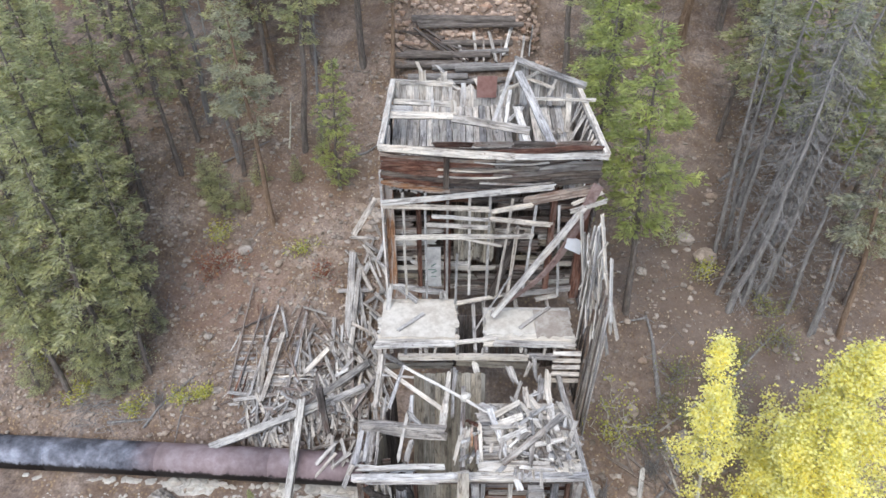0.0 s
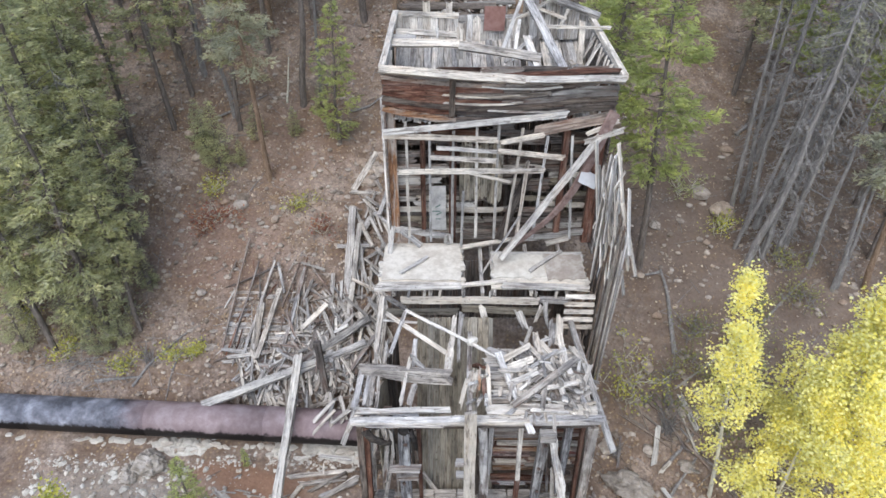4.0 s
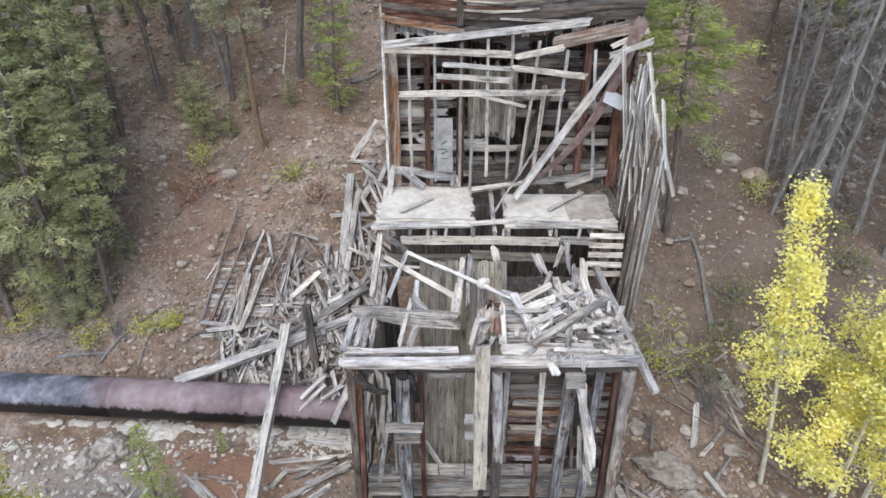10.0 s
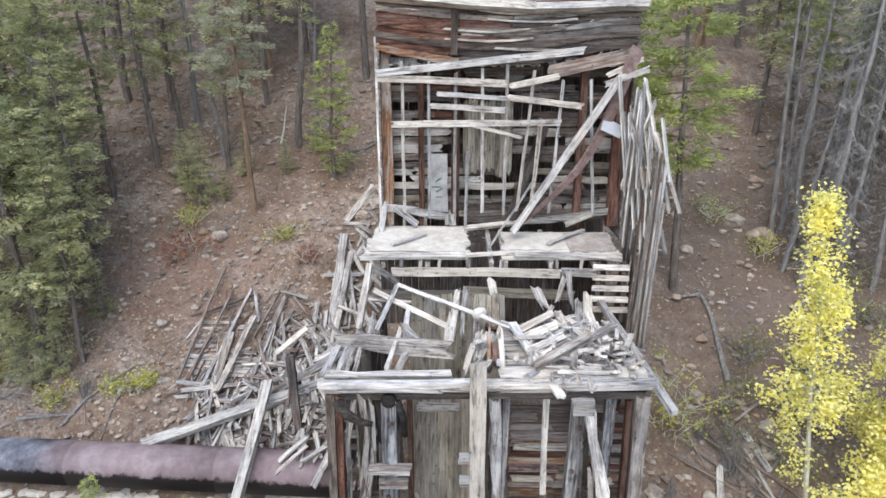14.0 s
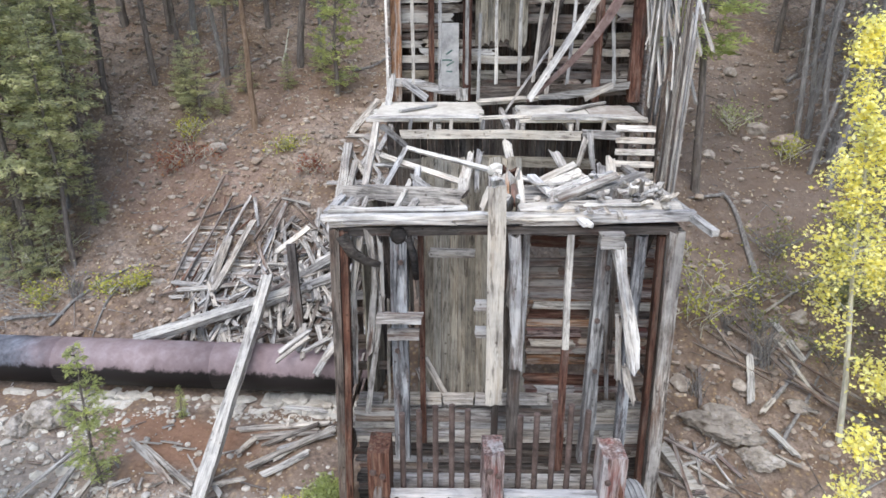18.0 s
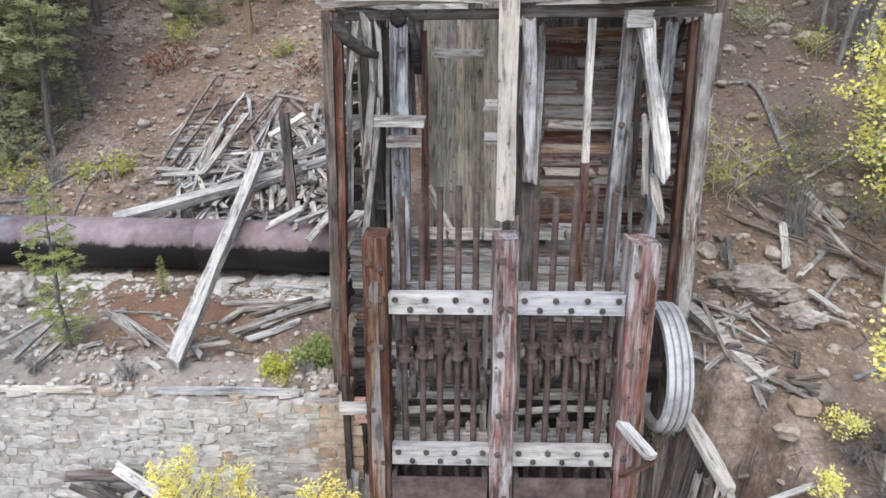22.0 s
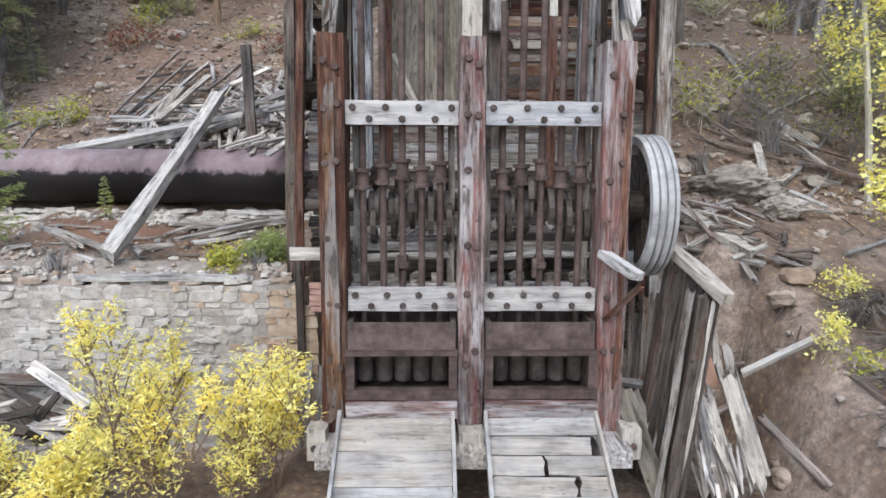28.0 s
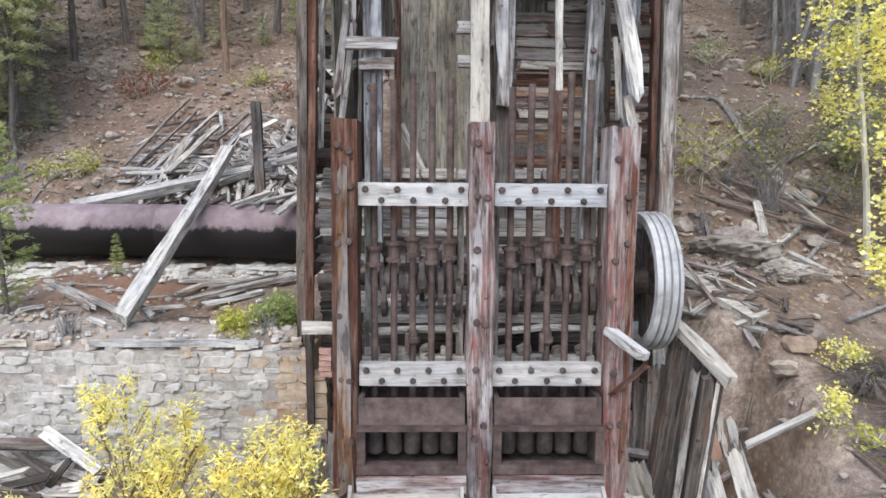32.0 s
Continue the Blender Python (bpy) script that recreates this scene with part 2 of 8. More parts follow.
def pipe_material():
    m, nt, b = material("rusted_pipe_steel", 0.62, 0.1)
    g = nt.nodes.new("ShaderNodeNewGeometry")
    sep = nt.nodes.new("ShaderNodeSeparateXYZ")
    nt.links.new(g.outputs["Position"], sep.inputs[0])
    n1 = noise_tex(nt, g.outputs["Position"], 1.3, 6, 0.65)
    mauve = ramp(nt, n1, [(0.3, (0.15, 0.108, 0.115)), (0.52, (0.245, 0.19, 0.202)), (0.72, (0.36, 0.305, 0.325))])
    tar = ramp(nt, n1, [(0.35, (0.06, 0.064, 0.08)), (0.5, (0.17, 0.177, 0.215)), (0.66, (0.36, 0.38, 0.45))])

    def mask(out, lo, hi, wob, stretch=(1, 1, 1)):
        a = nt.nodes.new("ShaderNodeMath")
        a.operation = "MULTIPLY_ADD"
        stretched = nt.nodes.new("ShaderNodeMapping")
        stretched.inputs["Scale"].default_value = stretch
        nt.links.new(g.outputs["Position"], stretched.inputs[0])
        nt.links.new(noise_tex(nt, stretched.outputs[0], 3.5, 6, 0.75), a.inputs[0])
        a.inputs[1].default_value = wob
        nt.links.new(out, a.inputs[2])
        r = nt.nodes.new("ShaderNodeMapRange")
        r.inputs["From Min"].default_value, r.inputs["From Max"].default_value = lo, hi
        nt.links.new(a.outputs[0], r.inputs["Value"])
        return r.outputs[0]
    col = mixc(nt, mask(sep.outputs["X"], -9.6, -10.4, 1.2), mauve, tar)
    # near-black below a height, along a ragged noise edge
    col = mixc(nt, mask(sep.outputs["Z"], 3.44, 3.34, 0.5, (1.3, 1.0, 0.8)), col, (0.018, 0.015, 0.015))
    nt.links.new(col, b.inputs["Base Color"])
    bump(nt, b, noise_tex(nt, g.outputs["Position"], 30, 4), 0.2, 0.01)
    return m


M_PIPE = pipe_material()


def stone_material(name, a, b_, c, tint=1.0, smear=None):
    m, nt, b = material(name, 0.95)
    plain, along, rnd = shifted_coords(nt, (1, 1, 1))
    geo = nt.nodes.new("ShaderNodeNewGeometry")
    n1 = noise_tex(nt, plain, 4.5, 6, 0.7)
    col = ramp(nt, n1, [(0.3, a), (0.5, b_), (0.72, c)])
    add = nt.nodes.new("ShaderNodeMath")
    add.operation = "FRACT"
    sm_ = nt.nodes.new("ShaderNodeMath")
    nt.links.new(rnd, sm_.inputs[0])
    nt.links.new(geo.outputs["Random Per Island"], sm_.inputs[1])
    nt.links.new(sm_.outputs[0], add.inputs[0])
    hue = ramp(nt, add.outputs[0], [(0.0, (0.6, 0.56, 0.52)), (0.35, (1, 1, 1)), (0.6, (1.15, 1.12, 1.08)), (0.8, (1.0, 0.92, 0.84)), (1.0, (0.78, 0.64, 0.54))])
    col = mixc(nt, tint, col, hue, "MULTIPLY")
    if smear:
        sm2 = noise_tex(nt, geo.outputs["Position"], 1.7, 7, 0.75)
        col = mixc(nt, ramp(nt, sm2, [(0.46, (0, 0, 0)), (0.6, (0.8, 0.8, 0.8))]), col, mixc(nt, n1, (smear[0] * 0.7, smear[1] * 0.7, smear[2] * 0.7), smear))
    nt.links.new(col, b.inputs["Base Color"])
    bump(nt, b, noise_tex(nt, plain, 14, 5), 0.5, 0.02)
    return m


M_STONE = stone_material("wall_stone", (0.25, 0.235, 0.215), (0.45, 0.43, 0.405), (0.64, 0.62, 0.59))
M_ROCK = stone_material("hill_rock", (0.18, 0.15, 0.13), (0.34, 0.30, 0.265), (0.50, 0.46, 0.42))
M_BOULDER = stone_material("lichened_boulder", (0.13, 0.11, 0.09), (0.3, 0.27, 0.235), (0.5, 0.46, 0.42), 0.15, (0.55, 0.51, 0.48))
M_BROWNROCK = stone_material("lichened_brown_rock", (0.1, 0.085, 0.07), (0.25, 0.22, 0.19), (0.42, 0.385, 0.35), 0.15, (0.36, 0.325, 0.29))
M_DUMP = stone_material("orange_waste_rock", (0.32, 0.23, 0.18), (0.47, 0.37, 0.31), (0.6, 0.5, 0.44))
M_WALLSTONE = stone_material("pale_wall_stone", (0.23, 0.21, 0.195), (0.42, 0.395, 0.37), (0.62, 0.595, 0.565), 0.5, (0.58, 0.56, 0.54))
M_QUOIN = stone_material("brown_quoin_stone", (0.24, 0.18, 0.13), (0.4, 0.31, 0.235), (0.54, 0.46, 0.38), 0.5)
M_DUST = stone_material("dusty_pale_boarding", (0.46, 0.435, 0.39), (0.62, 0.595, 0.54), (0.7, 0.675, 0.63), 0.1, (0.52, 0.47, 0.41))
M_DIRT = stone_material("dirt_covered_boarding", (0.28, 0.24, 0.21), (0.42, 0.385, 0.35), (0.56, 0.53, 0.5), 0.1, (0.36, 0.31, 0.27))
M_PLASTER = stone_material("flaking_pale_plaster", (0.33, 0.315, 0.3), (0.48, 0.465, 0.445), (0.62, 0.605, 0.585), 0.12, (0.4, 0.37, 0.34))
M_WALLMORTAR = stone_material("old_lime_mortar", (0.22, 0.2, 0.185), (0.38, 0.355, 0.33), (0.54, 0.515, 0.485), 0.1, (0.3, 0.26, 0.23))
M_MORTAR = stone_material("crumbled_mortar", (0.36, 0.34, 0.31), (0.52, 0.5, 0.46), (0.66, 0.64, 0.6), 0.4)


def ground_material():
    m, nt, b = material("hillside_soil", 0.97)
    g = nt.nodes.new("ShaderNodeNewGeometry")
    pos = g.outputs["Position"]
    big = noise_tex(nt, pos, 0.35, 5, 0.6)
    col = ramp(nt, big, [(0.3, (0.155, 0.122, 0.104)), (0.5, (0.235, 0.194, 0.17)), (0.7, (0.325, 0.28, 0.25))])
    fine = noise_tex(nt, pos, 11, 8, 0.85)
    col = mixc(nt, 0.9, col, ramp(nt, fine, [(0.34, (0.4, 0.36, 0.34)), (0.5, (1, 1, 1)), (0.64, (1.7, 1.6, 1.5))]), "MULTIPLY")
    mid = noise_tex(nt, pos, 2.7, 5, 0.7)
    col = mixc(nt, 0.9, col, ramp(nt, mid, [(0.36, (0.62, 0.58, 0.55)), (0.5, (1.02, 0.985, 0.95)), (0.64, (1.32, 1.28, 1.22))]), "MULTIPLY")
    v = node(nt, "ShaderNodeTexVoronoi", Scale=7.0)
    nt.links.new(pos, v.inputs["Vector"])
    litter = noise_tex(nt, pos, 0.8, 3)
    lm = ramp(nt, litter, [(0.42, (0, 0, 0)), (0.62, (0.75, 0.75, 0.75))])
    leafc = ramp(nt, v.outputs["Distance"], [(0.1, (0.36, 0.25, 0.13)), (0.4, (0.15, 0.10, 0.07))])
    col = mixc(nt, lm, col, leafc)
    v2 = node(nt, "ShaderNodeTexVoronoi", Scale=5.5, Randomness=1.0)
    nt.links.new(pos, v2.inputs["Vector"])
    sepc = nt.nodes.new("ShaderNodeSeparateColor")
    nt.links.new(v2.outputs["Color"], sepc.inputs[0])
    some = ramp(nt, sepc.outputs[0], [(0.7, (0, 0, 0)), (0.74, (1, 1, 1))])
    near = ramp(nt, v2.outputs["Distance"], [(0.22, (1, 1, 1)), (0.34, (0, 0, 0))])
    pebble = mixc(nt, sepc.outputs[1], (0.2, 0.165, 0.145), (0.42, 0.375, 0.335))
    patch = ramp(nt, noise_tex(nt, pos, 0.6, 4), [(0.42, (0, 0, 0)), (0.6, (1, 1, 1))])
    col = mixc(nt, mixc(nt, 1.0, mixc(nt, 1.0, some, near, "MULTIPLY"), patch, "MULTIPLY"), col, pebble)
    wob = nt.nodes.new("ShaderNodeVectorMath")
    wob.operation = "MULTIPLY_ADD"
    nz = node(nt, "ShaderNodeTexNoise", Scale=1.6, Detail=5.0)
    nt.links.new(pos, nz.inputs["Vector"])
    nt.links.new(nz.outputs["Color"], wob.inputs[0])
    wob.inputs[1].default_value = (2.2, 1.4, 0)
    nt.links.new(pos, wob.inputs[2])
    # spilled soils on the terrace: red earth, crushed pale mortar, dust along the wall top
    for cx, cy, sx, sy, most, dark, light in ((-7.6, 21.2, 0.3, 0.42, 0.45, (0.15, 0.088, 0.068), (0.33, 0.22, 0.175)), (-5.0, 25.2, 0.35, 0.4, 0.4, (0.14, 0.085, 0.065), (0.3, 0.2, 0.15)), (12.5, 20.5, 0.15, 0.14, 0.7, (0.085, 0.064, 0.052), (0.19, 0.15, 0.125)), (7.5, 17.5, 0.22, 0.25, 0.3, (0.1, 0.074, 0.06), (0.21, 0.165, 0.135)), (-5.7, 13.55, 0.36, 0.85, 0.85, (0.15, 0.08, 0.05), (0.34, 0.2, 0.135)), (-9.6, 13.0, 0.24, 0.62, 0.45, (0.27, 0.245, 0.22), (0.5, 0.47, 0.43)), (-5.4, 11.75, 0.16, 1.5, 0.75, (0.25, 0.215, 0.185), (0.46, 0.42, 0.38))):
        sq = nt.nodes.new("ShaderNodeVectorMath")
        sq.operation = "MULTIPLY"
        sq.inputs[1].default_value = (sx, sy, 0.0)
        nt.links.new(wob.outputs[0], sq.inputs[0])
        d = nt.nodes.new("ShaderNodeVectorMath")
        d.operation = "DISTANCE"
        nt.links.new(sq.outputs[0], d.inputs[0])
        d.inputs[1].default_value = (cx * sx, cy * sy, 0)
        spill = nt.nodes.new("ShaderNodeMapRange")
        spill.inputs["From Min"].default_value, spill.inputs["From Max"].default_value = 0.95, 0.55
        spill.inputs["To Max"].default_value = most
        nt.links.new(d.outputs["Value"], spill.inputs["Value"])
        col = mixc(nt, spill.outputs[0], col, mixc(nt, fine, dark, light))
    nt.links.new(col, b.inputs["Base Color"])
    h = mixc(nt, 0.5, fine, v.outputs["Distance"])
    bump(nt, b, h, 0.8, 0.06)
    return m


M_GROUND = ground_material()


def foliage(name, cols, trans=0.25, clump=0.3):
    m, nt, b = material(name, 0.7)
    geo = nt.nodes.new("ShaderNodeNewGeometry")
    info = nt.nodes.new("ShaderNodeObjectInfo")
    n = len(cols)
    col = ramp(nt, geo.outputs["Random Per Island"], [(i / (n - 1), c) for i, c in enumerate(cols)])
    big = noise_tex(nt, geo.outputs["Position"], 0.9, 3)
    col = mixc(nt, 0.6, col, ramp(nt, big, [(0.35, (0.72, 0.76, 0.78)), (0.65, (1.25, 1.2, 1.0))]), "MULTIPLY")
    bough = noise_tex(nt, geo.outputs["Position"], 2.6, 3, 0.6)
    col = mixc(nt, clump, col, ramp(nt, bough, [(0.34, (0.42, 0.45, 0.5)), (0.52, (1, 1, 1)), (0.68, (1.55, 1.5, 1.2))]), "MULTIPLY")
    nt.links.new(col, b.inputs["Base Color"])
    tr = nt.nodes.new("ShaderNodeBsdfTranslucent")
    nt.links.new(col, tr.inputs[0])
    mx = nt.nodes.new("ShaderNodeMixShader")
    mx.inputs[0].default_value = trans
    nt.links.new(b.outputs[0], mx.inputs[1])
    nt.links.new(tr.outputs[0], mx.inputs[2])
    nt.links.new(mx.outputs[0], nt.nodes["Material Output"].inputs[0])
    return m


M_NEEDLE = foliage("conifer_needles", [(0.36, 0.375, 0.24), (0.47, 0.49, 0.31), (0.58, 0.6, 0.36), (0.62, 0.62, 0.47)], 0.6, 0.45)
M_NEEDLE2 = foliage("bright_conifer_needles", [(0.36, 0.41, 0.18), (0.48, 0.54, 0.23), (0.6, 0.65, 0.31)], 0.6, 0.4)
M_NEEDLE3 = foliage("dull_conifer_needles", [(0.38, 0.395, 0.31), (0.5, 0.51, 0.4), (0.6, 0.6, 0.49)], 0.6, 0.4)
M_ASPEN = foliage("yellow_aspen_leaves", [(0.82, 0.75, 0.19), (0.9, 0.84, 0.27), (0.95, 0.92, 0.5), (0.88, 0.87, 0.36)], 0.4, 0.12)
M_GOLD = foliage("golden_bush_leaves", [(0.9, 0.72, 0.17), (0.96, 0.85, 0.26), (0.98, 0.92, 0.42), (0.97, 0.9, 0.33), (0.85, 0.84, 0.38)], 0.4, 0.12)
M_ASPEN2 = foliage("yellow_green_leaves", [(0.28, 0.33, 0.09), (0.46, 0.46, 0.11), (0.62, 0.58, 0.14)], 0.35)
M_LITTER = foliage("dry_leaf_litter", [(0.1, 0.065, 0.05), (0.19, 0.13, 0.095), (0.32, 0.235, 0.165), (0.5, 0.44, 0.38)], 0.1)
M_REDLEAF = foliage("red_shrub_leaves", [(0.2, 0.06, 0.05), (0.34, 0.12, 0.09), (0.42, 0.24, 0.12)], 0.3)
M_SHRUB = foliage("olive_shrub_leaves", [(0.16, 0.18, 0.09), (0.25, 0.26, 0.11), (0.38, 0.36, 0.13)], 0.3)


def bark(name, a, b_, c):
    m, nt, b = material(name, 0.95)
    plain, along, rnd = shifted_coords(nt, (6, 6, 1.2))
    n1 = noise_tex(nt, along, 2.0, 5, 0.7)
    nt.links.new(ramp(nt, n1, [(0.3, a), (0.5, b_), (0.72, c)]), b.inputs["Base Color"])
    bump(nt, b, n1, 0.6, 0.03)
    return m


M_BARK = bark("conifer_bark", (0.07, 0.06, 0.055), (0.15, 0.13, 0.118), (0.27, 0.24, 0.22))
M_BARKB = bark("brown_pine_bark", (0.11, 0.07, 0.045), (0.22, 0.155, 0.11), (0.34, 0.26, 0.2))
M_BARKG = bark("grey_dead_bark", (0.115, 0.109, 0.108), (0.213, 0.204, 0.2), (0.365, 0.354, 0.348))
M_BARKA = bark("pale_aspen_bark", (0.3, 0.28, 0.22), (0.5, 0.48, 0.4), (0.66, 0.64, 0.56))


# ---- building helpers ----
rng = random.Random(7)
WORLD = {}


def thing(name, loc, label, category, group="", kind=""):
    e = new(name)
    e.empty_display_size = 0.2
    e.location = loc
    WORLD[e] = Matrix.Translation(loc)
    return tagged(e, label, category, group, kind)


def link(name, verts, faces, mat, parent=None, m=None, label="", smooth=False):
    me = bpy.data.meshes.new(name)
    me.from_pydata(verts, [], faces)
    me.materials.append(mat)
    if smooth:
        me.polygons.foreach_set("use_smooth", [True] * len(me.polygons))
    me.update()
    ob = new(name, me)
    m = m or Matrix()
    WORLD[ob] = m
    if parent:
        ob.parent = parent
        ob.matrix_basis = WORLD[parent].inverted() @ m
    else:
        ob.matrix_basis = m
    if label:
        ob["label"] = label
    return ob


def axes(p0, p1, face):
    p0, p1 = Vector(p0), Vector(p1)
    x = (p1 - p0).normalized()
    z = Vector(face)
    z = z - x * z.dot(x)
    if z.length < 1e-3:
        z = Vector((0.3, 1, 0.2)).cross(x)
    z.normalize()
    y = z.cross(x)
    m = Matrix((x, y, z)).transposed().to_4x4()
    m.translation = p0
    return m, (p1 - p0).length


def plank_geometry(length, w, t, rag=0.03, wear=0.006, taper=0.0):
    """A sawn timber along x with worn, uneven edges and ragged ends."""
    n = max(2, min(5, int(length / 0.7) + 1))
    verts, faces = [], []
    sag = rng.uniform(-1, 1) * wear * 1.5
    for i in range(n + 1):
        u = i / n
        k = 1 - taper * u
        oy, oz = rng.uniform(-wear, wear), sag * math.sin(math.pi * u) + rng.uniform(-wear, wear) * 0.5
        tips = [rng.uniform(-rag, rag) if i in (0, n) else 0 for _ in range(4)]
        for c, sy, sz in ((0, -1, -1), (1, -0.2, -1), (2, 0.4, -1), (3, 1, -1), (3, 1, 1), (2, 0.4, 1), (1, -0.2, 1), (0, -1, 1)):
            ex = tips[c] * (1.0 if sz < 0 else rng.uniform(0.6, 1.0))
            verts.append((u * length + ex, oy + sy * w * k / 2 + rng.uniform(-wear, wear), oz + sz * t / 2 + rng.uniform(-wear, wear) * 0.5))
    for i in range(n):
        a = i * 8
        for j in range(8):
            k = (j + 1) % 8
            faces.append((a + j, a + k, a + 8 + k, a + 8 + j))
    e = n * 8
    for a, b_, c, d in ((0, 1, 6, 7), (1, 2, 5, 6), (2, 3, 4, 5)):
        faces.append((d, c, b_, a))
        faces.append((e + a, e + b_, e + c, e + d))
    return verts, faces


def board(name, p0, p1, w, t, mat=None, parent=None, face=(0, -1, 0), label="", rag=0.03, wear=0.006, taper=0.0):
    m, length = axes(p0, p1, face)
    v, f = plank_geometry(length, w, t, rag, wear, taper)
    return link(name, v, f, mat or M_GREY, parent, m, label)


def bent_board(name, pts, w, t, mat, parent=None, face=(0, -1, 0), label="", wear=0.008):
    """A long sagging board along several points."""
    m0 = Vector(pts[0])
    vs, fs, n = [], [], len(pts)
    for i, p in enumerate(pts):
        d = (Vector(pts[min(i + 1, n - 1)]) - Vector(pts[max(i - 1, 0)])).normalized()
        f = Vector(face)
        f = (f - d * f.dot(d)).normalized()
        y = f.cross(d)
        k = rng.uniform(0.82, 1.08) if 0 < i < n - 1 else rng.uniform(0.45, 1.0)
        for a, b_ in ((-1, -1), (1, -1), (1, 1), (-1, 1)):
            q = Vector(p) - m0 + y * (a * w / 2 * k + rng.uniform(-wear, wear)) + f * (b_ * t / 2) + d * (rng.uniform(-0.05, 0.05) if i in (0, n - 1) else 0)
            vs.append((q.x, q.y, q.z))
    for i in range(n - 1):
        for j in range(4):
            fs.append((i * 4 + j, i * 4 + (j + 1) % 4, i * 4 + 4 + (j + 1) % 4, i * 4 + 4 + j))
    fs += [(3, 2, 1, 0), (n * 4 - 4, n * 4 - 3, n * 4 - 2, n * 4 - 1)]
    return link(name, vs, fs, mat, parent, Matrix.Translation(m0), label)


def loose(name, p0, p1, w, t, mat=None, face=(0, 0, 1), label="weathered grey plank lying loose", group="fallen planks", **kw):
    ob = board(name, p0, p1, w, t, mat, None, face, **kw)
    return tagged(ob, label, "plank", group)


def tube(path, radii, sides=10, caps=True):
    """Verts and faces of a tube along points."""
    verts, faces = [], []
    n = len(path)
    for i, p in enumerate(path):
        p = Vector(p)
        d = Vector(path[min(i + 1, n - 1)]) - Vector(path[max(i - 1, 0)])
        d.normalize()
        a = d.orthogonal().normalized() if abs(d.z) > 0.95 else d.cross(Vector((0, 0, 1))).normalized()
        b_ = d.cross(a)
        for j in range(sides):
            an = 2 * math.pi * j / sides
            verts.append(tuple(p + (a * math.cos(an) + b_ * math.sin(an)) * radii[i]))
    for i in range(n - 1):
        for j in range(sides):
            k = (j + 1) % sides
            faces.append((i * sides + j, i * sides + k, (i + 1) * sides + k, (i + 1) * sides + j))
    if caps:
        faces.append(tuple(range(sides - 1, -1, -1)))
        faces.append(tuple(range((n - 1) * sides, n * sides)))
    return verts, faces


def rod(name, p0, p1, r, mat, parent=None, sides=10, label="", profile=None):
    """A turned part: profile is a list of (share of the length, radius)."""
    p0, p1 = Vector(p0), Vector(p1)
    d = (p1 - p0)
    m = d.to_track_quat("Z", "Y").to_matrix().to_4x4()
    m.translation = p0
    prof = profile or [(0, r), (1, r)]
    v, f = tube([(0, 0, u * d.length) for u, _ in prof], [q for _, q in prof], sides)
    return link(name, v, f, mat, parent, m, label, smooth=False)


def rect(name, lo, hi, mat, parent=None, label="", wear=0.004):
    """A timber or block from its two corners, grain along its longest side."""
    lo, hi = Vector(lo), Vector(hi)
    d, c = hi - lo, (lo + hi) / 2
    i = max(range(3), key=lambda k: d[k])
    a, b_ = c.copy(), c.copy()
    a[i], b_[i] = lo[i], hi[i]
    face = (0, -1, 0) if i != 1 else (0, 0, 1)
    w = d[2] if i == 0 else d[0]
    t = d[1] if i != 1 else d[2]
    return board(name, a, b_, w, t, mat, parent, face, label, rag=0.006, wear=wear)


# ---- ground ----
def lerp(pts, y):
    return np.interp(y, [p[0] for p in pts], [p[1] for p in pts])


LEFT = [(-80, -24), (2, -2.6), (8, -1.35), (10.55, -1.2), (10.8, 1.6), (12, 1.85), (14, 2.15), (15.1, 2.5), (16.3, 3.9), (18.9, 5.35), (21.8, 7.1), (24, 8.5), (28, 10.7), (30, 12.1), (60, 30), (120, 60), (400, 110)]
MID = [(-80, -24), (2, -2.2), (7, -1.1), (8.2, -0.9), (11.0, -0.8), (11.35, 0.9), (12, 1.6), (14, 2.6), (15.5, 3.4), (18, 5.0), (20.5, 6.8), (24, 9.4), (28, 11.4), (28.6, 12.2), (31, 14.6), (60, 31), (120, 60), (400, 110)]
RIGHT = [(-80, -24), (2, -2.0), (7, 0.0), (9, 1.2), (11.4, 2.35), (13, 2.95), (15.9, 4.9), (18, 6.3), (21.4, 7.75), (28, 11.3), (30, 12.4), (60, 30.5), (120, 60), (400, 110)]


def smooth_step(a, b_, x):
    u = np.clip((x - a) / (b_ - a), 0, 1)
    return u * u * (3 - 2 * u)


def ground_z(x, y):
    w = np.where(y < 12, smooth_step(-2.35, -2.1, x), smooth_step(-3.5, -1.0, x))
    z = lerp(LEFT, y) * (1 - w) + lerp(MID, y) * w
    w2 = np.where(y < 10.4, smooth_step(4.5, 5.2, x), smooth_step(3.6, 4.5, x))
    return z * (1 - w2) + lerp(RIGHT, y) * w2


def gz(x, y):
    return float(ground_z(np.array(float(x)), np.array(float(y))))


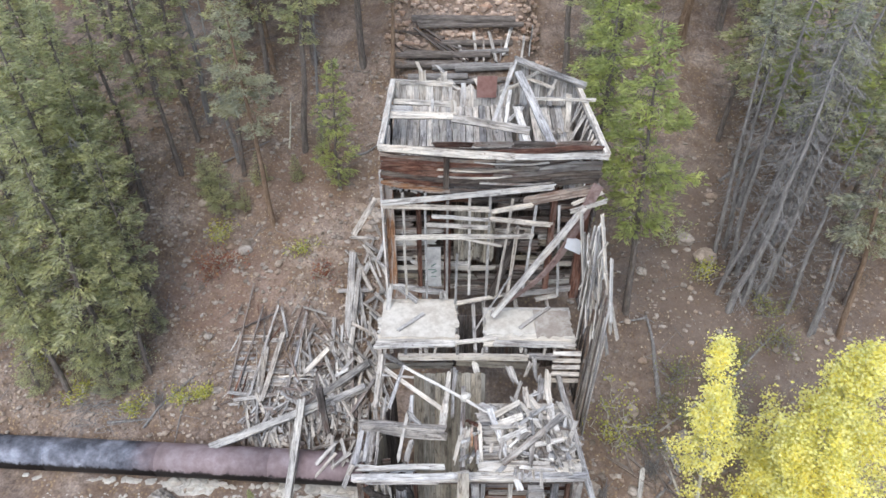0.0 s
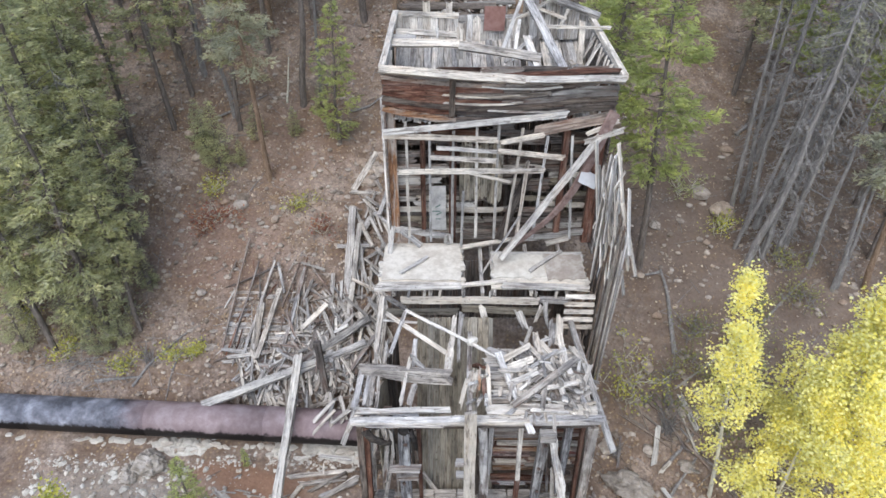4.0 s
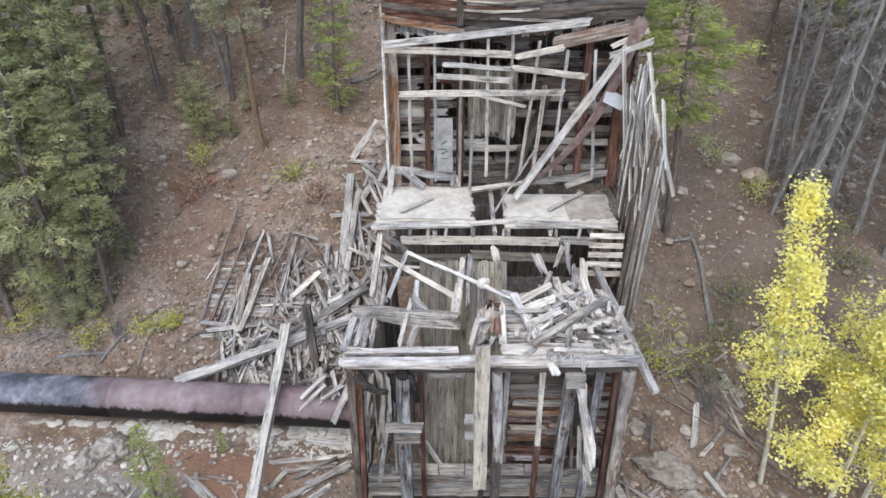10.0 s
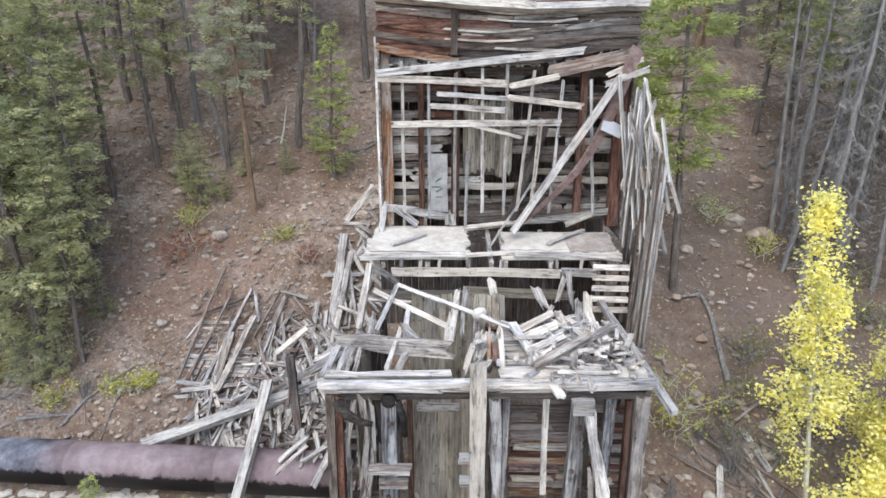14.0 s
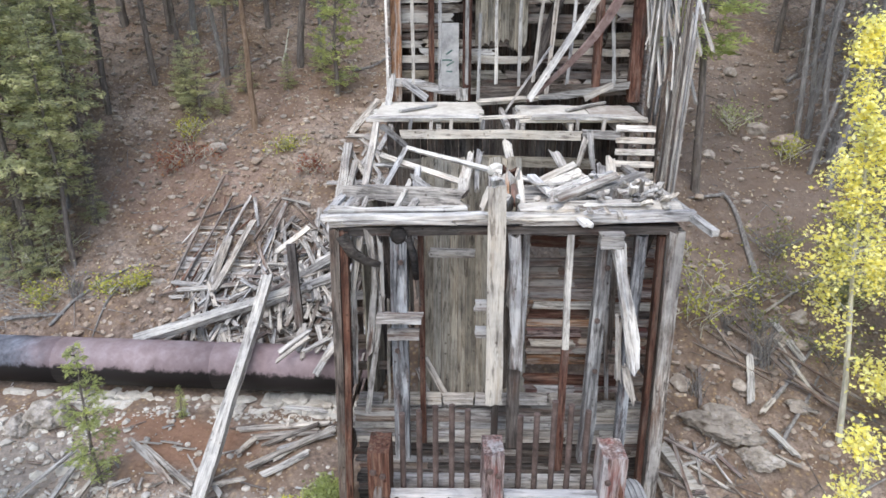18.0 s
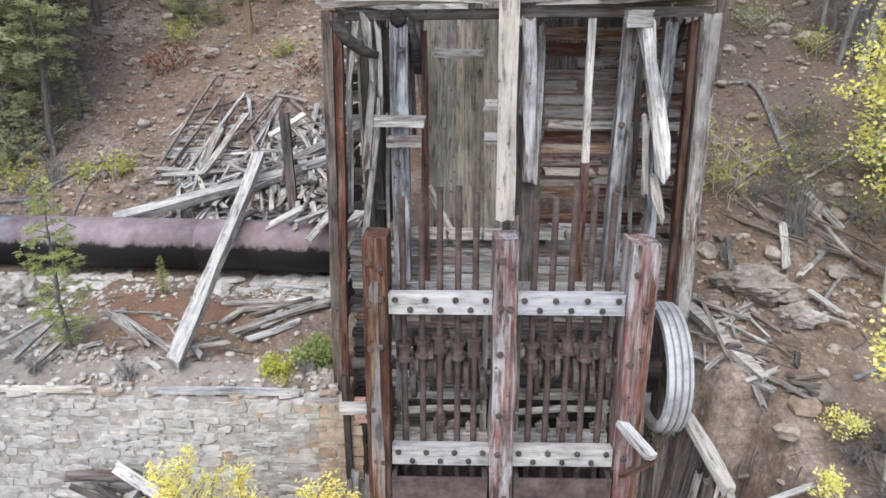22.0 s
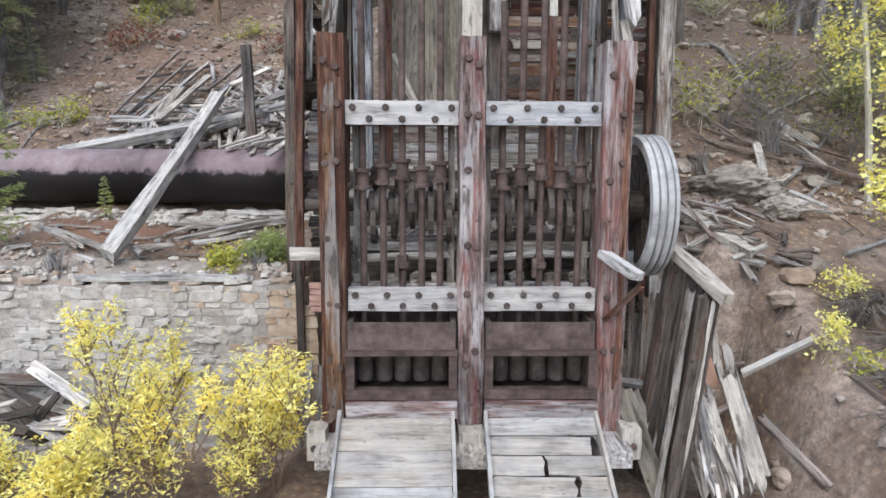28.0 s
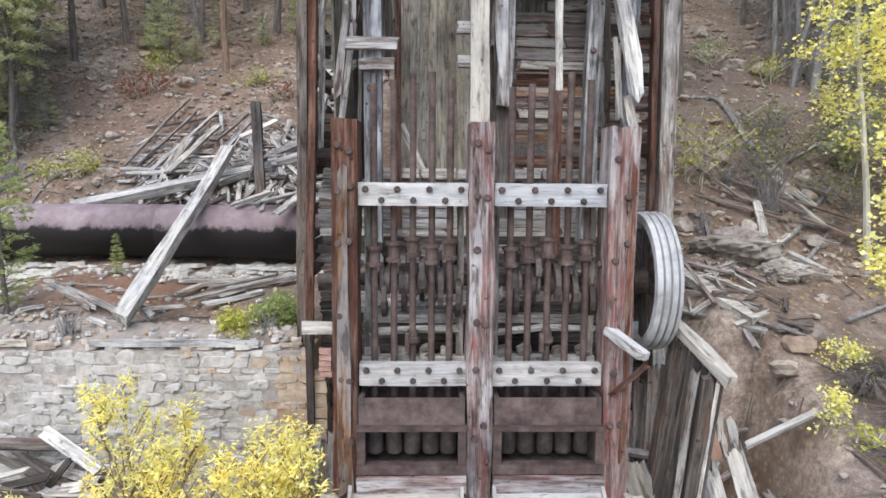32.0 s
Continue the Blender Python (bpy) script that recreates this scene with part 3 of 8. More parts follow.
def build_ground():
    xs = np.concatenate([-np.geomspace(600, 20, 14), np.arange(-19, 19.01, 0.25), np.geomspace(20, 600, 14)])
    ys = np.concatenate([np.linspace(-80, 2, 14), np.arange(3, 10.4, 0.35), np.arange(10.4, 11, 0.1), np.arange(11.1, 34, 0.25), np.geomspace(34.5, 400, 26)])
    X, Y = np.meshgrid(xs, ys)
    Z = ground_z(X, Y)
    for i in range(Z.shape[0]):
        for j in range(Z.shape[1]):
            p = Vector((X[i, j], Y[i, j], 0))
            Z[i, j] += 0.22 * noise.noise(p * 0.5) + 0.09 * noise.noise(p * 1.7) + 0.04 * noise.noise(p * 4.3)
    nx, ny = len(xs), len(ys)
    verts = np.stack([X.ravel(), Y.ravel(), Z.ravel()], 1).tolist()
    faces = [(r * nx + c, r * nx + c + 1, (r + 1) * nx + c + 1, (r + 1) * nx + c) for r in range(ny - 1) for c in range(nx - 1)]
    g = link("ground", verts, faces, M_GROUND, smooth=True)
    tagged(g, "steep brown hillside of dry soil, gravel and leaf litter", "ground", kind="structure")


build_ground()


# ---- stamp battery ----
def bolt_heads(parent, pts, r=0.04, mat=None, axis=(0, -1, 0)):
    for p in pts:
        p = Vector(p)
        rod("bolt", p, p + Vector(axis) * 0.045, r, mat or M_RUST, parent, 6, profile=[(0, r), (0.6, r), (1, r * 0.75)])


def stamp_battery():
    mill = thing("stamp_mill", (0.45, 8.7, 0.0), "rusted ten-stamp ore mill in a bolted red-brown timber frame", "stamp mill")
    posts = []
    # the outer posts have split lengthwise
    board("split_slab", (-1.31, 8.43, 0.1), (-1.33, 8.44, 4.3), 0.2, 0.05, M_SPLIT, mill, label="orange-brown slab split from the post", rag=0.12, wear=0.01, taper=0.35)
    board("split_slab", (2.34, 8.44, 0.6), (2.36, 8.44, 4.4), 0.09, 0.04, M_BROWN, mill, label="red-brown slab split from the post", rag=0.15, wear=0.01, taper=0.3)
    for x0, x1, top in ((-1.47, -1.14, 4.96), (0.28, 0.6, 4.92), (2.06, 2.42, 4.88)):
        p = board("battery_post", ((x0 + x1) / 2, 8.72, -0.15), ((x0 + x1) / 2, 8.72, top), x1 - x0, 0.54, M_BROWN if x0 < -1 else M_POST, mill,
                  label="split red-brown timber post with rusted bolts", rag=0.015, wear=0.012)
        posts.append(p)
        for z in (0.9, 1.65, 2.45, 3.3, 4.02, 4.55):
            for dx in (-0.07, 0.08):
                if rng.random() < 0.75:
                    bolt_heads(p, [((x0 + x1) / 2 + dx * rng.uniform(0.6, 1.2), 8.45, z + rng.uniform(-0.12, 0.12))], 0.052)
        for z in (1.6, 3.1, 4.0):
            sx = x1 if x0 < 1 else x0
            if x0 != 0.28:
                bolt_heads(p, [(sx, 8.75, z)], 0.05, axis=(1 if x0 < 1 else -1, 0, 0))
    for a, b_ in ((-1.14, 0.28), (0.6, 2.06)):
        for z0, z1, nm, mt in ((3.87, 4.16, "upper_guide_beam", M_BEAM), (1.51, 1.8, "lower_guide_beam", M_BEAM)):
            g = rect(nm, (a + 0.01, 8.52, z0), (b_ - 0.01, 8.68, z1), mt, mill, "grey guide timber with a row of rusted bolts")
            n = 7
            for i in range(n):
                bolt_heads(g, [(a + 0.1 + (b_ - a - 0.2) * i / (n - 1), 8.52, z1 - 0.08 if i % 2 == 0 else z0 + 0.07)], 0.045, M_IRON)
            rect("back_guide_beam", (a + 0.01, 8.9, z0), (b_ - 0.01, 9.06, z1), M_GREY, mill)
        rect("girt", (a, 9.2, 2.2), (b_, 9.34, 2.32), M_GREY, mill)
        for k in range(5):
            board("floor_plank", (a - 0.2, 9.5 + 0.32 * k, 2.33), (b_ + 0.2, 9.5 + 0.32 * k, 2.33 + rng.uniform(0, 0.03)), 0.28, 0.04, rng.choice([M_DARK, M_SIDING, M_OLD]), mill, (0, 0, 1), rag=0.06)
        board("split_girt", (a + 0.05, 8.98, 2.14), (b_ - 0.05, 8.98, 2.17), 0.1, 0.05, M_WHEEL, mill, (0, -0.6, 0.8), "splintered pale girt", 0.12, 0.03)
        for k in range(9):
            x = rng.uniform(a + 0.1, b_ - 0.1)
            y = rng.uniform(9.35, 10.2)
            board("floor_splinter", (x, y, 2.36), (x + rng.uniform(-0.25, 0.25), y + rng.uniform(-0.1, 0.3), 2.4 + rng.choice([0.02, 0.1, 0.35])), rng.uniform(0.04, 0.1), 0.03, rng.choice([M_PALE, M_GREY, M_OLD, M_DARK]), mill, (0, -0.7, 0.7), rag=0.08)
        for k in range(4):
            x = a + 0.2 + (b_ - a - 0.4) * (k + rng.uniform(-0.3, 0.3)) / 3
            board("wedge_block", (x - 0.08, 8.98, 1.86), (x + 0.08, 8.98, 1.85 + rng.uniform(0, 0.05)), 0.13, 0.12, rng.choice([M_GREY, M_OLD]), mill, (0, 0, 1), rag=0.03, wear=0.015)
    xs = [-0.95, -0.69, -0.44, -0.19, 0.05, 0.85, 1.10, 1.36, 1.61, 1.87]
    tops = [5.43, 5.48, 5.56, 5.58, 5.5, 5.4, 5.44, 5.66, 5.6, 5.5]
    for i, x in enumerate(xs):
        lift = 0.02 * ((i * 7) % 5 - 2)
        s = rod("stamp_stem", (x, 8.79, 0.85), (x, 8.79, tops[i]), 0.046, M_RUST, mill, 12, "round rusted iron stamp stem")
        tz = 3.12 + lift * 1.6
        rod("tappet", (x, 8.79, tz), (x, 8.79, tz + 0.27), 0.09, M_RUST, s, 14,
            profile=[(0, 0.112), (0.18, 0.112), (0.2, 0.082), (0.8, 0.082), (0.82, 0.112), (1, 0.112)])
        rod("boss_head", (x, 8.74, 0.52), (x, 8.74, 0.97), 0.112, M_IRON, s, 16, profile=[(0, 0.1), (0.08, 0.114), (0.9, 0.114), (1, 0.08)])
        if i in (2, 7):
            rod("collar", (x, 8.79, 2.0), (x, 8.79, 2.2), 0.08, M_RUST, s, 8, profile=[(0, 0.06), (0.2, 0.1), (0.5, 0.1), (0.55, 0.075), (1, 0.07)])
            rect("latch", (x - 0.1, 8.68, 1.92), (x - 0.05, 8.76, 2.16), M_RUST, s)
    for x in (-1.05, 0.2, 0.68, 1.98):
        board("guide_post", (x, 8.98, 1.8), (x, 8.98, 3.88), 0.09, 0.08, M_WHEEL if x in (-1.05, 1.98) else M_OLD, mill, label="grey guide post behind the stems")
    shaft = rod("cam_shaft", (-1.75, 9.12, 2.83), (3.1, 9.12, 2.83), 0.085, M_IRON, mill, 14)
    for i, x in enumerate(xs):
        c = rod("cam_hub", (x + 0.05, 9.12, 2.83), (x + 0.2, 9.12, 2.83), 0.17, M_CAM, shaft, 20, profile=[(0, 0.17), (0.06, 0.2), (0.4, 0.2), (0.46, 0.175), (0.6, 0.175), (0.66, 0.21), (0.94, 0.21), (1, 0.17)])
        # a double-armed cam, thin across the shaft
        th0 = 0.7 * i
        for arm in (0, math.pi):
            vs, fs = [], []
            for k in range(9):
                th = th0 + arm + k * 0.23
                ro, ri = 0.16 + 0.36 * math.sin(k / 8 * math.pi * 0.62), 0.1 + 0.26 * math.sin(k / 8 * math.pi * 0.62)
                for rr in (ri, ro):
                    for dx in (0.085, 0.155):
                        vs.append((x + dx, 9.12 + rr * math.cos(th), 2.83 + rr * math.sin(th)))
            for k in range(8):
                a, b_ = k * 4, k * 4 + 4
                for u, v in ((0, 1), (1, 3), (3, 2), (2, 0)):
                    fs.append((a + u, a + v, b_ + v, b_ + u))
            fs += [(0, 2, 3, 1), (32, 33, 35, 34)]
            link("cam_arm", vs, fs, M_IRON, c)
    # iron mortar boxes with open discharge windows
    for a, b_ in ((-1.13, 0.25), (0.63, 2.03)):
        mb = rect("mortar_box", (a, 8.98, 0.1), (b_, 9.12, 1.45), M_IRON, mill, "rusted cast-iron mortar box with an open discharge window", 0.0)
        rect("end_wall", (a, 8.36, 0.1), (a + 0.07, 8.98, 1.4), M_IRON, mb, wear=0.0)
        rect("end_wall", (b_ - 0.07, 8.36, 0.1), (b_, 8.98, 1.4), M_IRON, mb, wear=0.0)
        board("splash_plate", (a + 0.01, 8.37, 1.22), (b_ - 0.01, 8.37, 1.22), 0.35, 0.03, M_PLATE, mb, (0, -1, 0.16), "flat rusted splash plate", 0.0, 0.001)
        rect("lip", (a - 0.02, 8.25, 0.99), (b_ + 0.02, 8.4, 1.045), M_PLATE, mb, wear=0.001)
        rect("sill", (a - 0.02, 8.24, 0.42), (b_ + 0.02, 8.4, 0.54), M_PLATE, mb, wear=0.002)
        rect("jamb", (a - 0.015, 8.27, 0.54), (a + 0.09, 8.38, 0.99), M_PLATE, mb, wear=0.001)
        rect("jamb", (b_ - 0.09, 8.27, 0.54), (b_ + 0.015, 8.38, 0.99), M_PLATE, mb, wear=0.001)
        rect("bottom", (a, 8.38, 0.1), (b_, 8.98, 0.42), M_IRON, mb, wear=0.0)
        rect("base_sill", (a - 0.01, 8.15, 0.2), (b_ + 0.01, 8.36, 0.4), M_POST, mb, "dark-brown timber sill")
    for x in (-1.3, 0.44, 2.24):
        rect("foundation_timber", (x - 0.2, 7.9, -0.35), (x + 0.2, 9.6, -0.1), M_GREY, mill)
    for x, s in ((-1.42, -1), (2.4, 1)):
        k = board("foot_block", (x + 0.1 * s, 8.3, -0.35), (x + 0.1 * s, 8.3, 0.06), 0.24, 0.3, M_APRON, mill)
        bolt_heads(k, [(x + 0.12 * s, 8.15, -0.18)], 0.05)
    k = rect("foot_block", (0.28, 8.1, -0.4), (0.6, 8.4, 0.02), M_APRON, mill)
    bolt_heads(k, [(0.44, 8.1, -0.15)], 0.055, M_IRON)
    board("brace_stub", (2.12, 8.5, 2.28), (2.42, 7.95, 2.07), 0.15, 0.1, M_WHEEL, mill, (0, 0, 1), "broken bleached timber stub", 0.05, 0.015)
    board("iron_strap", (2.47, 8.0, 1.95), (2.16, 8.43, 1.42), 0.08, 0.025, M_BROWN, mill)
    board("outrigger", (-1.95, 8.9, 2.2), (-1.3, 8.9, 2.2), 0.1, 0.16, M_PALE, mill, (0, 0, 1))
    # wooden belt wheel on the shaft end
    wheel = thing("bull_wheel", (2.93, 9.12, 2.83), "large grey wooden belt wheel with banded rim on the cam shaft", "wheel")
    seg = 40
    xsec = [(2.64, 0.82), (2.64, 0.93), (2.7, 0.955), (2.715, 0.93), (2.77, 0.94), (2.79, 0.96), (2.81, 0.935), (2.87, 0.94), (2.89, 0.96), (2.905, 0.935), (2.96, 0.945), (2.98, 0.92), (2.98, 0.82)]
    vs, fs = [], []
    for k in range(seg):
        th = 2 * math.pi * k / seg
        for x, r in xsec:
            vs.append((x, 9.12 + r * math.cos(th), 2.83 + r * math.sin(th)))
    n = len(xsec)
    for k in range(seg):
        a, b_ = k * n, ((k + 1) % seg) * n
        for j in range(n):
            fs.append((a + j, a + (j + 1) % n, b_ + (j + 1) % n, b_ + j))
    link("rim", vs, fs, M_RIM, wheel, label="grey banded wooden rim")
    for gx in (2.715, 2.81, 2.905):
        v, f = tube([(gx - 0.012, 9.12, 2.83), (gx + 0.02, 9.12, 2.83)], [0.941, 0.944], seg, False)
        link("groove_band", v, f, M_GROOVE, wheel)
    rod("hub", (2.58, 9.12, 2.83), (3.05, 9.12, 2.83), 0.2, M_IRON, wheel, 16)
    for k in range(8):
        th = math.pi * k / 8 * 2
        c, s = math.cos(th), math.sin(th)
        board("spoke", (2.83, 9.12 + 0.18 * c, 2.83 + 0.18 * s), (2.83, 9.12 + 0.86 * c, 2.83 + 0.86 * s), 0.34, 0.12, M_DARK, wheel, (1, 0, 0))
    # apron tables
    for a, b_, broken in ((-1.22, 0.2, False), (0.62, 2.02, True)):
        t = thing("apron_table", ((a + b_) / 2, 7.2, -0.9), "sloping grey plank amalgam table" + (" with split and missing boards" if broken else " with raised side boards"), "table", "apron tables")
        n = 7 if broken else 4
        for i in range(n):
            y0, y1 = 8.16 - 1.6 * i / n, 8.16 - 1.6 * (i + 1) / n + 0.006
            z0, z1 = 0.2 - 1.0 * i / n, 0.2 - 1.0 * (i + 1) / n
            c = Vector(((a + b_) / 2, (y0 + y1) / 2, (z0 + z1) / 2))
            wd = math.hypot(y1 - y0, z1 - z0)
            if broken and i in (1, 2, 3):
                cuts = ((a + 0.02, b_ - 0.13),) if i == 1 else (((a + 0.02, a + 0.66), (a + 0.7, b_ - 0.02)) if i == 2 else ((a + 0.02, b_ - 0.42), (b_ - 0.34, b_ - 0.02)))
                for xa, xb in cuts:
                    board("table_board", (xa, c.y, c.z), (xb, c.y - 0.012, c.z - 0.008), wd - 0.012, 0.035, M_TABLE, t, (0, -0.53, 0.85), rag=0.035, wear=0.006)
                continue
            board("table_board", (a + 0.02, c.y, c.z), (b_ - 0.02, c.y, c.z), math.hypot(y1 - y0, z1 - z0) - (0.01 if broken else 0.0), 0.035, M_TABLE, t, (0, -0.53, 0.85), rag=0.01, wear=0.004)
        for x in (a, b_):
            board("side_board", (x, 8.2, 0.24), (x, 6.55, -0.79), 0.16, 0.045, M_TABLE, t, (1, 0, 0))
        for x in (a + 0.15, b_ - 0.15):
            board("leg", (x, 6.75, -0.74), (x, 6.75, -1.3), 0.12, 0.12, M_GREY, t)


stamp_battery()


# ---- lower ore-bin tier ----
def lower_tier():
    B = thing("ore_bin_house", (0.7, 11.5, 0.0), "collapsed lower tier of a grey timber ore-bin building without roof", "building")
    P = lambda *a, **k: board(*a, parent=B, **k)
    # front cap beam, split lengthwise
    for xa, xb, dy, dz, hh, mt in ((-2.28, 0.3, 0.0, 0.06, 0.07, M_PALE), (-2.2, 1.1, 0.05, -0.03, 0.1, M_GREY), (0.2, 2.2, 0.02, 0.03, 0.09, M_PALE), (0.9, 3.3, 0.06, -0.04, 0.11, M_OLD), (2.0, 3.68, 0.0, 0.02, 0.16, M_GREY), (-1.9, -0.2, -0.04, -0.01, 0.06, M_GREY)):
        z_ = 7.98 + dz
        P("cap_beam", (xa, 10.45 + dy, z_ + 0.016 * (xa + 2.3)), (xb, 10.45 + dy, z_ + 0.016 * (xb + 2.3)), hh, 0.2, mt, label="split and bleached cap beam", wear=0.018, rag=0.12)
    P("cap_plank", (-2.2, 10.72, 8.09), (0.02, 10.74, 8.09), 0.13, 0.1, M_PALE, face=(0, -0.3, 1), wear=0.02, rag=0.1)
    P("cap_plank", (0.9, 10.72, 8.12), (3.55, 10.66, 8.18), 0.26, 0.09, M_PALE, face=(0, -0.3, 1), wear=0.015)
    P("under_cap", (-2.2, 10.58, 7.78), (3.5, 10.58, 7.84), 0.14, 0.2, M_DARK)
    # front posts
    P("corner_post", (-2.36, 10.95, -0.6), (-2.13, 10.5, 7.84), 0.16, 0.2, M_DARK, label="dark weathered corner post", wear=0.012)
    P("corner_post", (-2.2, 10.85, 0.8), (-1.98, 10.5, 7.8), 0.12, 0.18, M_BROWN, label="red-brown corner post", wear=0.01)
    P("corner_post", (3.68, 10.98, 0.4), (3.48, 10.55, 7.8), 0.24, 0.24, M_OLD, wear=0.012)
    P("corner_post", (3.44, 10.9, 1.2), (3.28, 10.62, 7.7), 0.1, 0.16, M_BROWN)
    pst = P("post", (-1.12, 10.85, 3.2), (-1.09, 10.5, 7.75), 0.28, 0.24, M_MOTTLE, label="blue-grey weathered post", wear=0.014)
    v, f = tube([(-2.02, 10.42, 7.74), (-1.86, 10.42, 7.45), (-1.62, 10.44, 7.28), (-1.4, 10.46, 7.22)], [0.11, 0.1, 0.08, 0.05], 8)
    link("curved_brace", v, f, M_CHAR_SHADE, B, label="blackened crooked log brace", smooth=True)
    v, f = tube([(-0.96, 10.45, 7.7), (-0.84, 10.45, 7.4), (-0.8, 10.5, 6.95)], [0.09, 0.07, 0.05], 8)
    link("curved_brace", v, f, M_CHAR_SHADE, B, label="blackened crooked log brace", smooth=True)
    rod("log_end", (-1.08, 10.33, 7.74), (-1.08, 10.75, 7.74), 0.14, M_CHAR_SHADE, B, 9, "blackened log end under the beam", [(0, 0.09), (0.12, 0.14), (1, 0.15)])
    P("bay_beam", (-1.95, 11.0, 7.5), (-0.75, 11.0, 7.52), 0.17, 0.14, M_BEAM, wear=0.014)
    P("bay_block", (-0.6, 11.0, 7.25), (0.2, 11.0, 7.24), 0.14, 0.1, M_OLD, wear=0.014)
    for x0, x1, z0, z1, w in ((-1.72, -1.84, 7.7, 6.75, 0.1), (-1.6, -1.5, 7.7, 6.95, 0.13), (-1.42, -1.36, 7.7, 6.3, 0.1), (-0.82, -0.78, 7.7, 6.6, 0.12), (-1.95, -1.98, 7.7, 6.9, 0.08)):
        P("hanging_shard", (x0, 10.5, z0), (x1, 10.5, z1), w, 0.05, rng.choice([M_DARK, M_OLD, M_GREY]), wear=0.02, rag=0.16, taper=0.6)
    P("front_plank", (0.53, 10.12, 4.78), (0.51, 10.2, 8.62), 0.28, 0.09, M_APRON, label="long bleached plank standing against the beam", wear=0.008)
    P("short_post", (0.92, 10.42, 5.32), (0.84, 10.5, 7.75), 0.2, 0.16, M_OLD, wear=0.016, rag=0.06)
    P("inner_post", (0.92, 10.6, 3.6), (0.88, 10.62, 7.7), 0.22, 0.16, M_DARK)
    P("pole", (1.8, 10.62, 5.6), (1.76, 10.55, 7.75), 0.11, 0.09, M_WHEEL, rag=0.01)
    P("pole", (1.83, 10.72, 3.0), (1.8, 10.63, 5.62), 0.13, 0.1, M_BROWN, rag=0.01)
    pst2 = P("post", (2.3, 10.75, 3.2), (2.36, 10.55, 7.8), 0.24, 0.2, M_MOTTLE, label="blue-grey weathered post", wear=0.016)
    P("hanging_timber", (2.5, 10.28, 7.7), (2.93, 10.16, 5.45), 0.2, 0.18, M_PALE, label="broken timber hanging from the beam", wear=0.035, rag=0.14)
    P("hanging_timber", (2.78, 10.25, 5.5), (3.0, 10.3, 4.75), 0.12, 0.1, M_GREY, wear=0.03, rag=0.14)
    P("hanging_timber", (2.62, 10.35, 6.3), (2.72, 10.35, 5.1), 0.1, 0.08, M_GREY, wear=0.02, rag=0.12)
    for ob, pts in ((pst, ((-1.05, 10.36, 7.3), (-1.15, 10.5, 5.6))), (pst2, ((2.38, 10.42, 7.2), (2.3, 10.5, 6.2), (2.34, 10.55, 5.2)))):
        bolt_heads(ob, pts, 0.05)
    P("post_cap", (2.2, 10.28, 7.72), (2.55, 10.28, 7.72), 0.24, 0.2, M_GREY)
    P("post", (2.95, 10.85, 2.5), (2.95, 10.65, 7.7), 0.18, 0.16, M_MOTTLE)
    P("post", (-0.72, 11.0, 3.4), (-0.74, 10.9, 7.6), 0.1, 0.14, M_BROWN)
    P("post", (0.62, 11.0, 3.4), (0.6, 10.9, 7.6), 0.12, 0.14, M_DARK)
    for z, x0, x1 in ((6.25, -1.5, -0.7), (5.95, -1.3, -0.75), (6.0, 0.22, 0.5), (6.5, 0.2, 0.6)):
        P("block", (x0, 10.45, z), (x1, 10.45, z), 0.17, 0.14, M_OLD, rag=0.03)
    P("brace", (-1.75, 10.75, 4.2), (-1.4, 10.65, 6.6), 0.1, 0.06, M_GREY)
    P("brace", (-0.7, 11.2, 5.1), (-0.2, 11.15, 4.1), 0.12, 0.04, M_GREY)
    P("brace", (-0.62, 11.2, 4.2), (-0.82, 11.15, 4.9), 0.1, 0.04, M_GREY)
    # broken uprights and strips left standing in the bays
    for i in range(15):
        x = rng.choice([rng.uniform(-2.0, -0.85), rng.uniform(-2.0, -0.85), rng.uniform(0.62, 1.2), rng.uniform(2.5, 3.4)])
        top = rng.choice([7.7, 7.7, rng.uniform(5.5, 7.2)])
        bot = max(4.1, top - rng.uniform(0.7, 3.2)) if top > 7.5 else 4.2
        P("broken_strip", (x, rng.uniform(10.65, 11.3), top), (x + rng.uniform(-0.2, 0.2), rng.uniform(10.6, 11.3), bot), rng.uniform(0.05, 0.14), 0.05, rng.choice([M_OLD, M_DARK, M_GREY, M_BROWN]), rag=0.12, wear=0.012)
    for i in range(6):
        x = rng.uniform(1.25, 3.4)
        z_ = rng.uniform(4.3, 6.6)
        P("patch_board", (x, 11.42, z_), (min(3.5, x + rng.uniform(0.3, 0.9)), 11.42, z_ + rng.uniform(-0.03, 0.03)), rng.uniform(0.1, 0.18), 0.04, rng.choice([M_GREY, M_OLD, M_PALE]), rag=0.06)
    # slanting bin floor of long planks
    y0, z0, y1, z1 = 11.35, 4.05, 13.8, 8.4
    nrm = Vector((0, -(z1 - z0), (y1 - y0))).normalized()
    x = -0.86
    while x < 1.15:
        w = rng.uniform(0.12, 0.2)
        cut = rng.uniform(0, 0.06)
        P("bin_floor_plank", (x + w / 2, y0 + cut * 0.5, z0 + cut), (x + w / 2, y1, z1), w - 0.008, 0.04, M_CHUTE, face=tuple(nrm), wear=0.004)
        x += w
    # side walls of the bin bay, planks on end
    # planks further in switch to dark wood, their colour imitating the bay's shade
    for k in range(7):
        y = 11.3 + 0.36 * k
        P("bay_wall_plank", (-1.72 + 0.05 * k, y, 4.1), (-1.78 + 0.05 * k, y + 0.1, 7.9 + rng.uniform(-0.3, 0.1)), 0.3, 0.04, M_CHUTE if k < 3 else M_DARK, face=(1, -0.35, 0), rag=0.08)
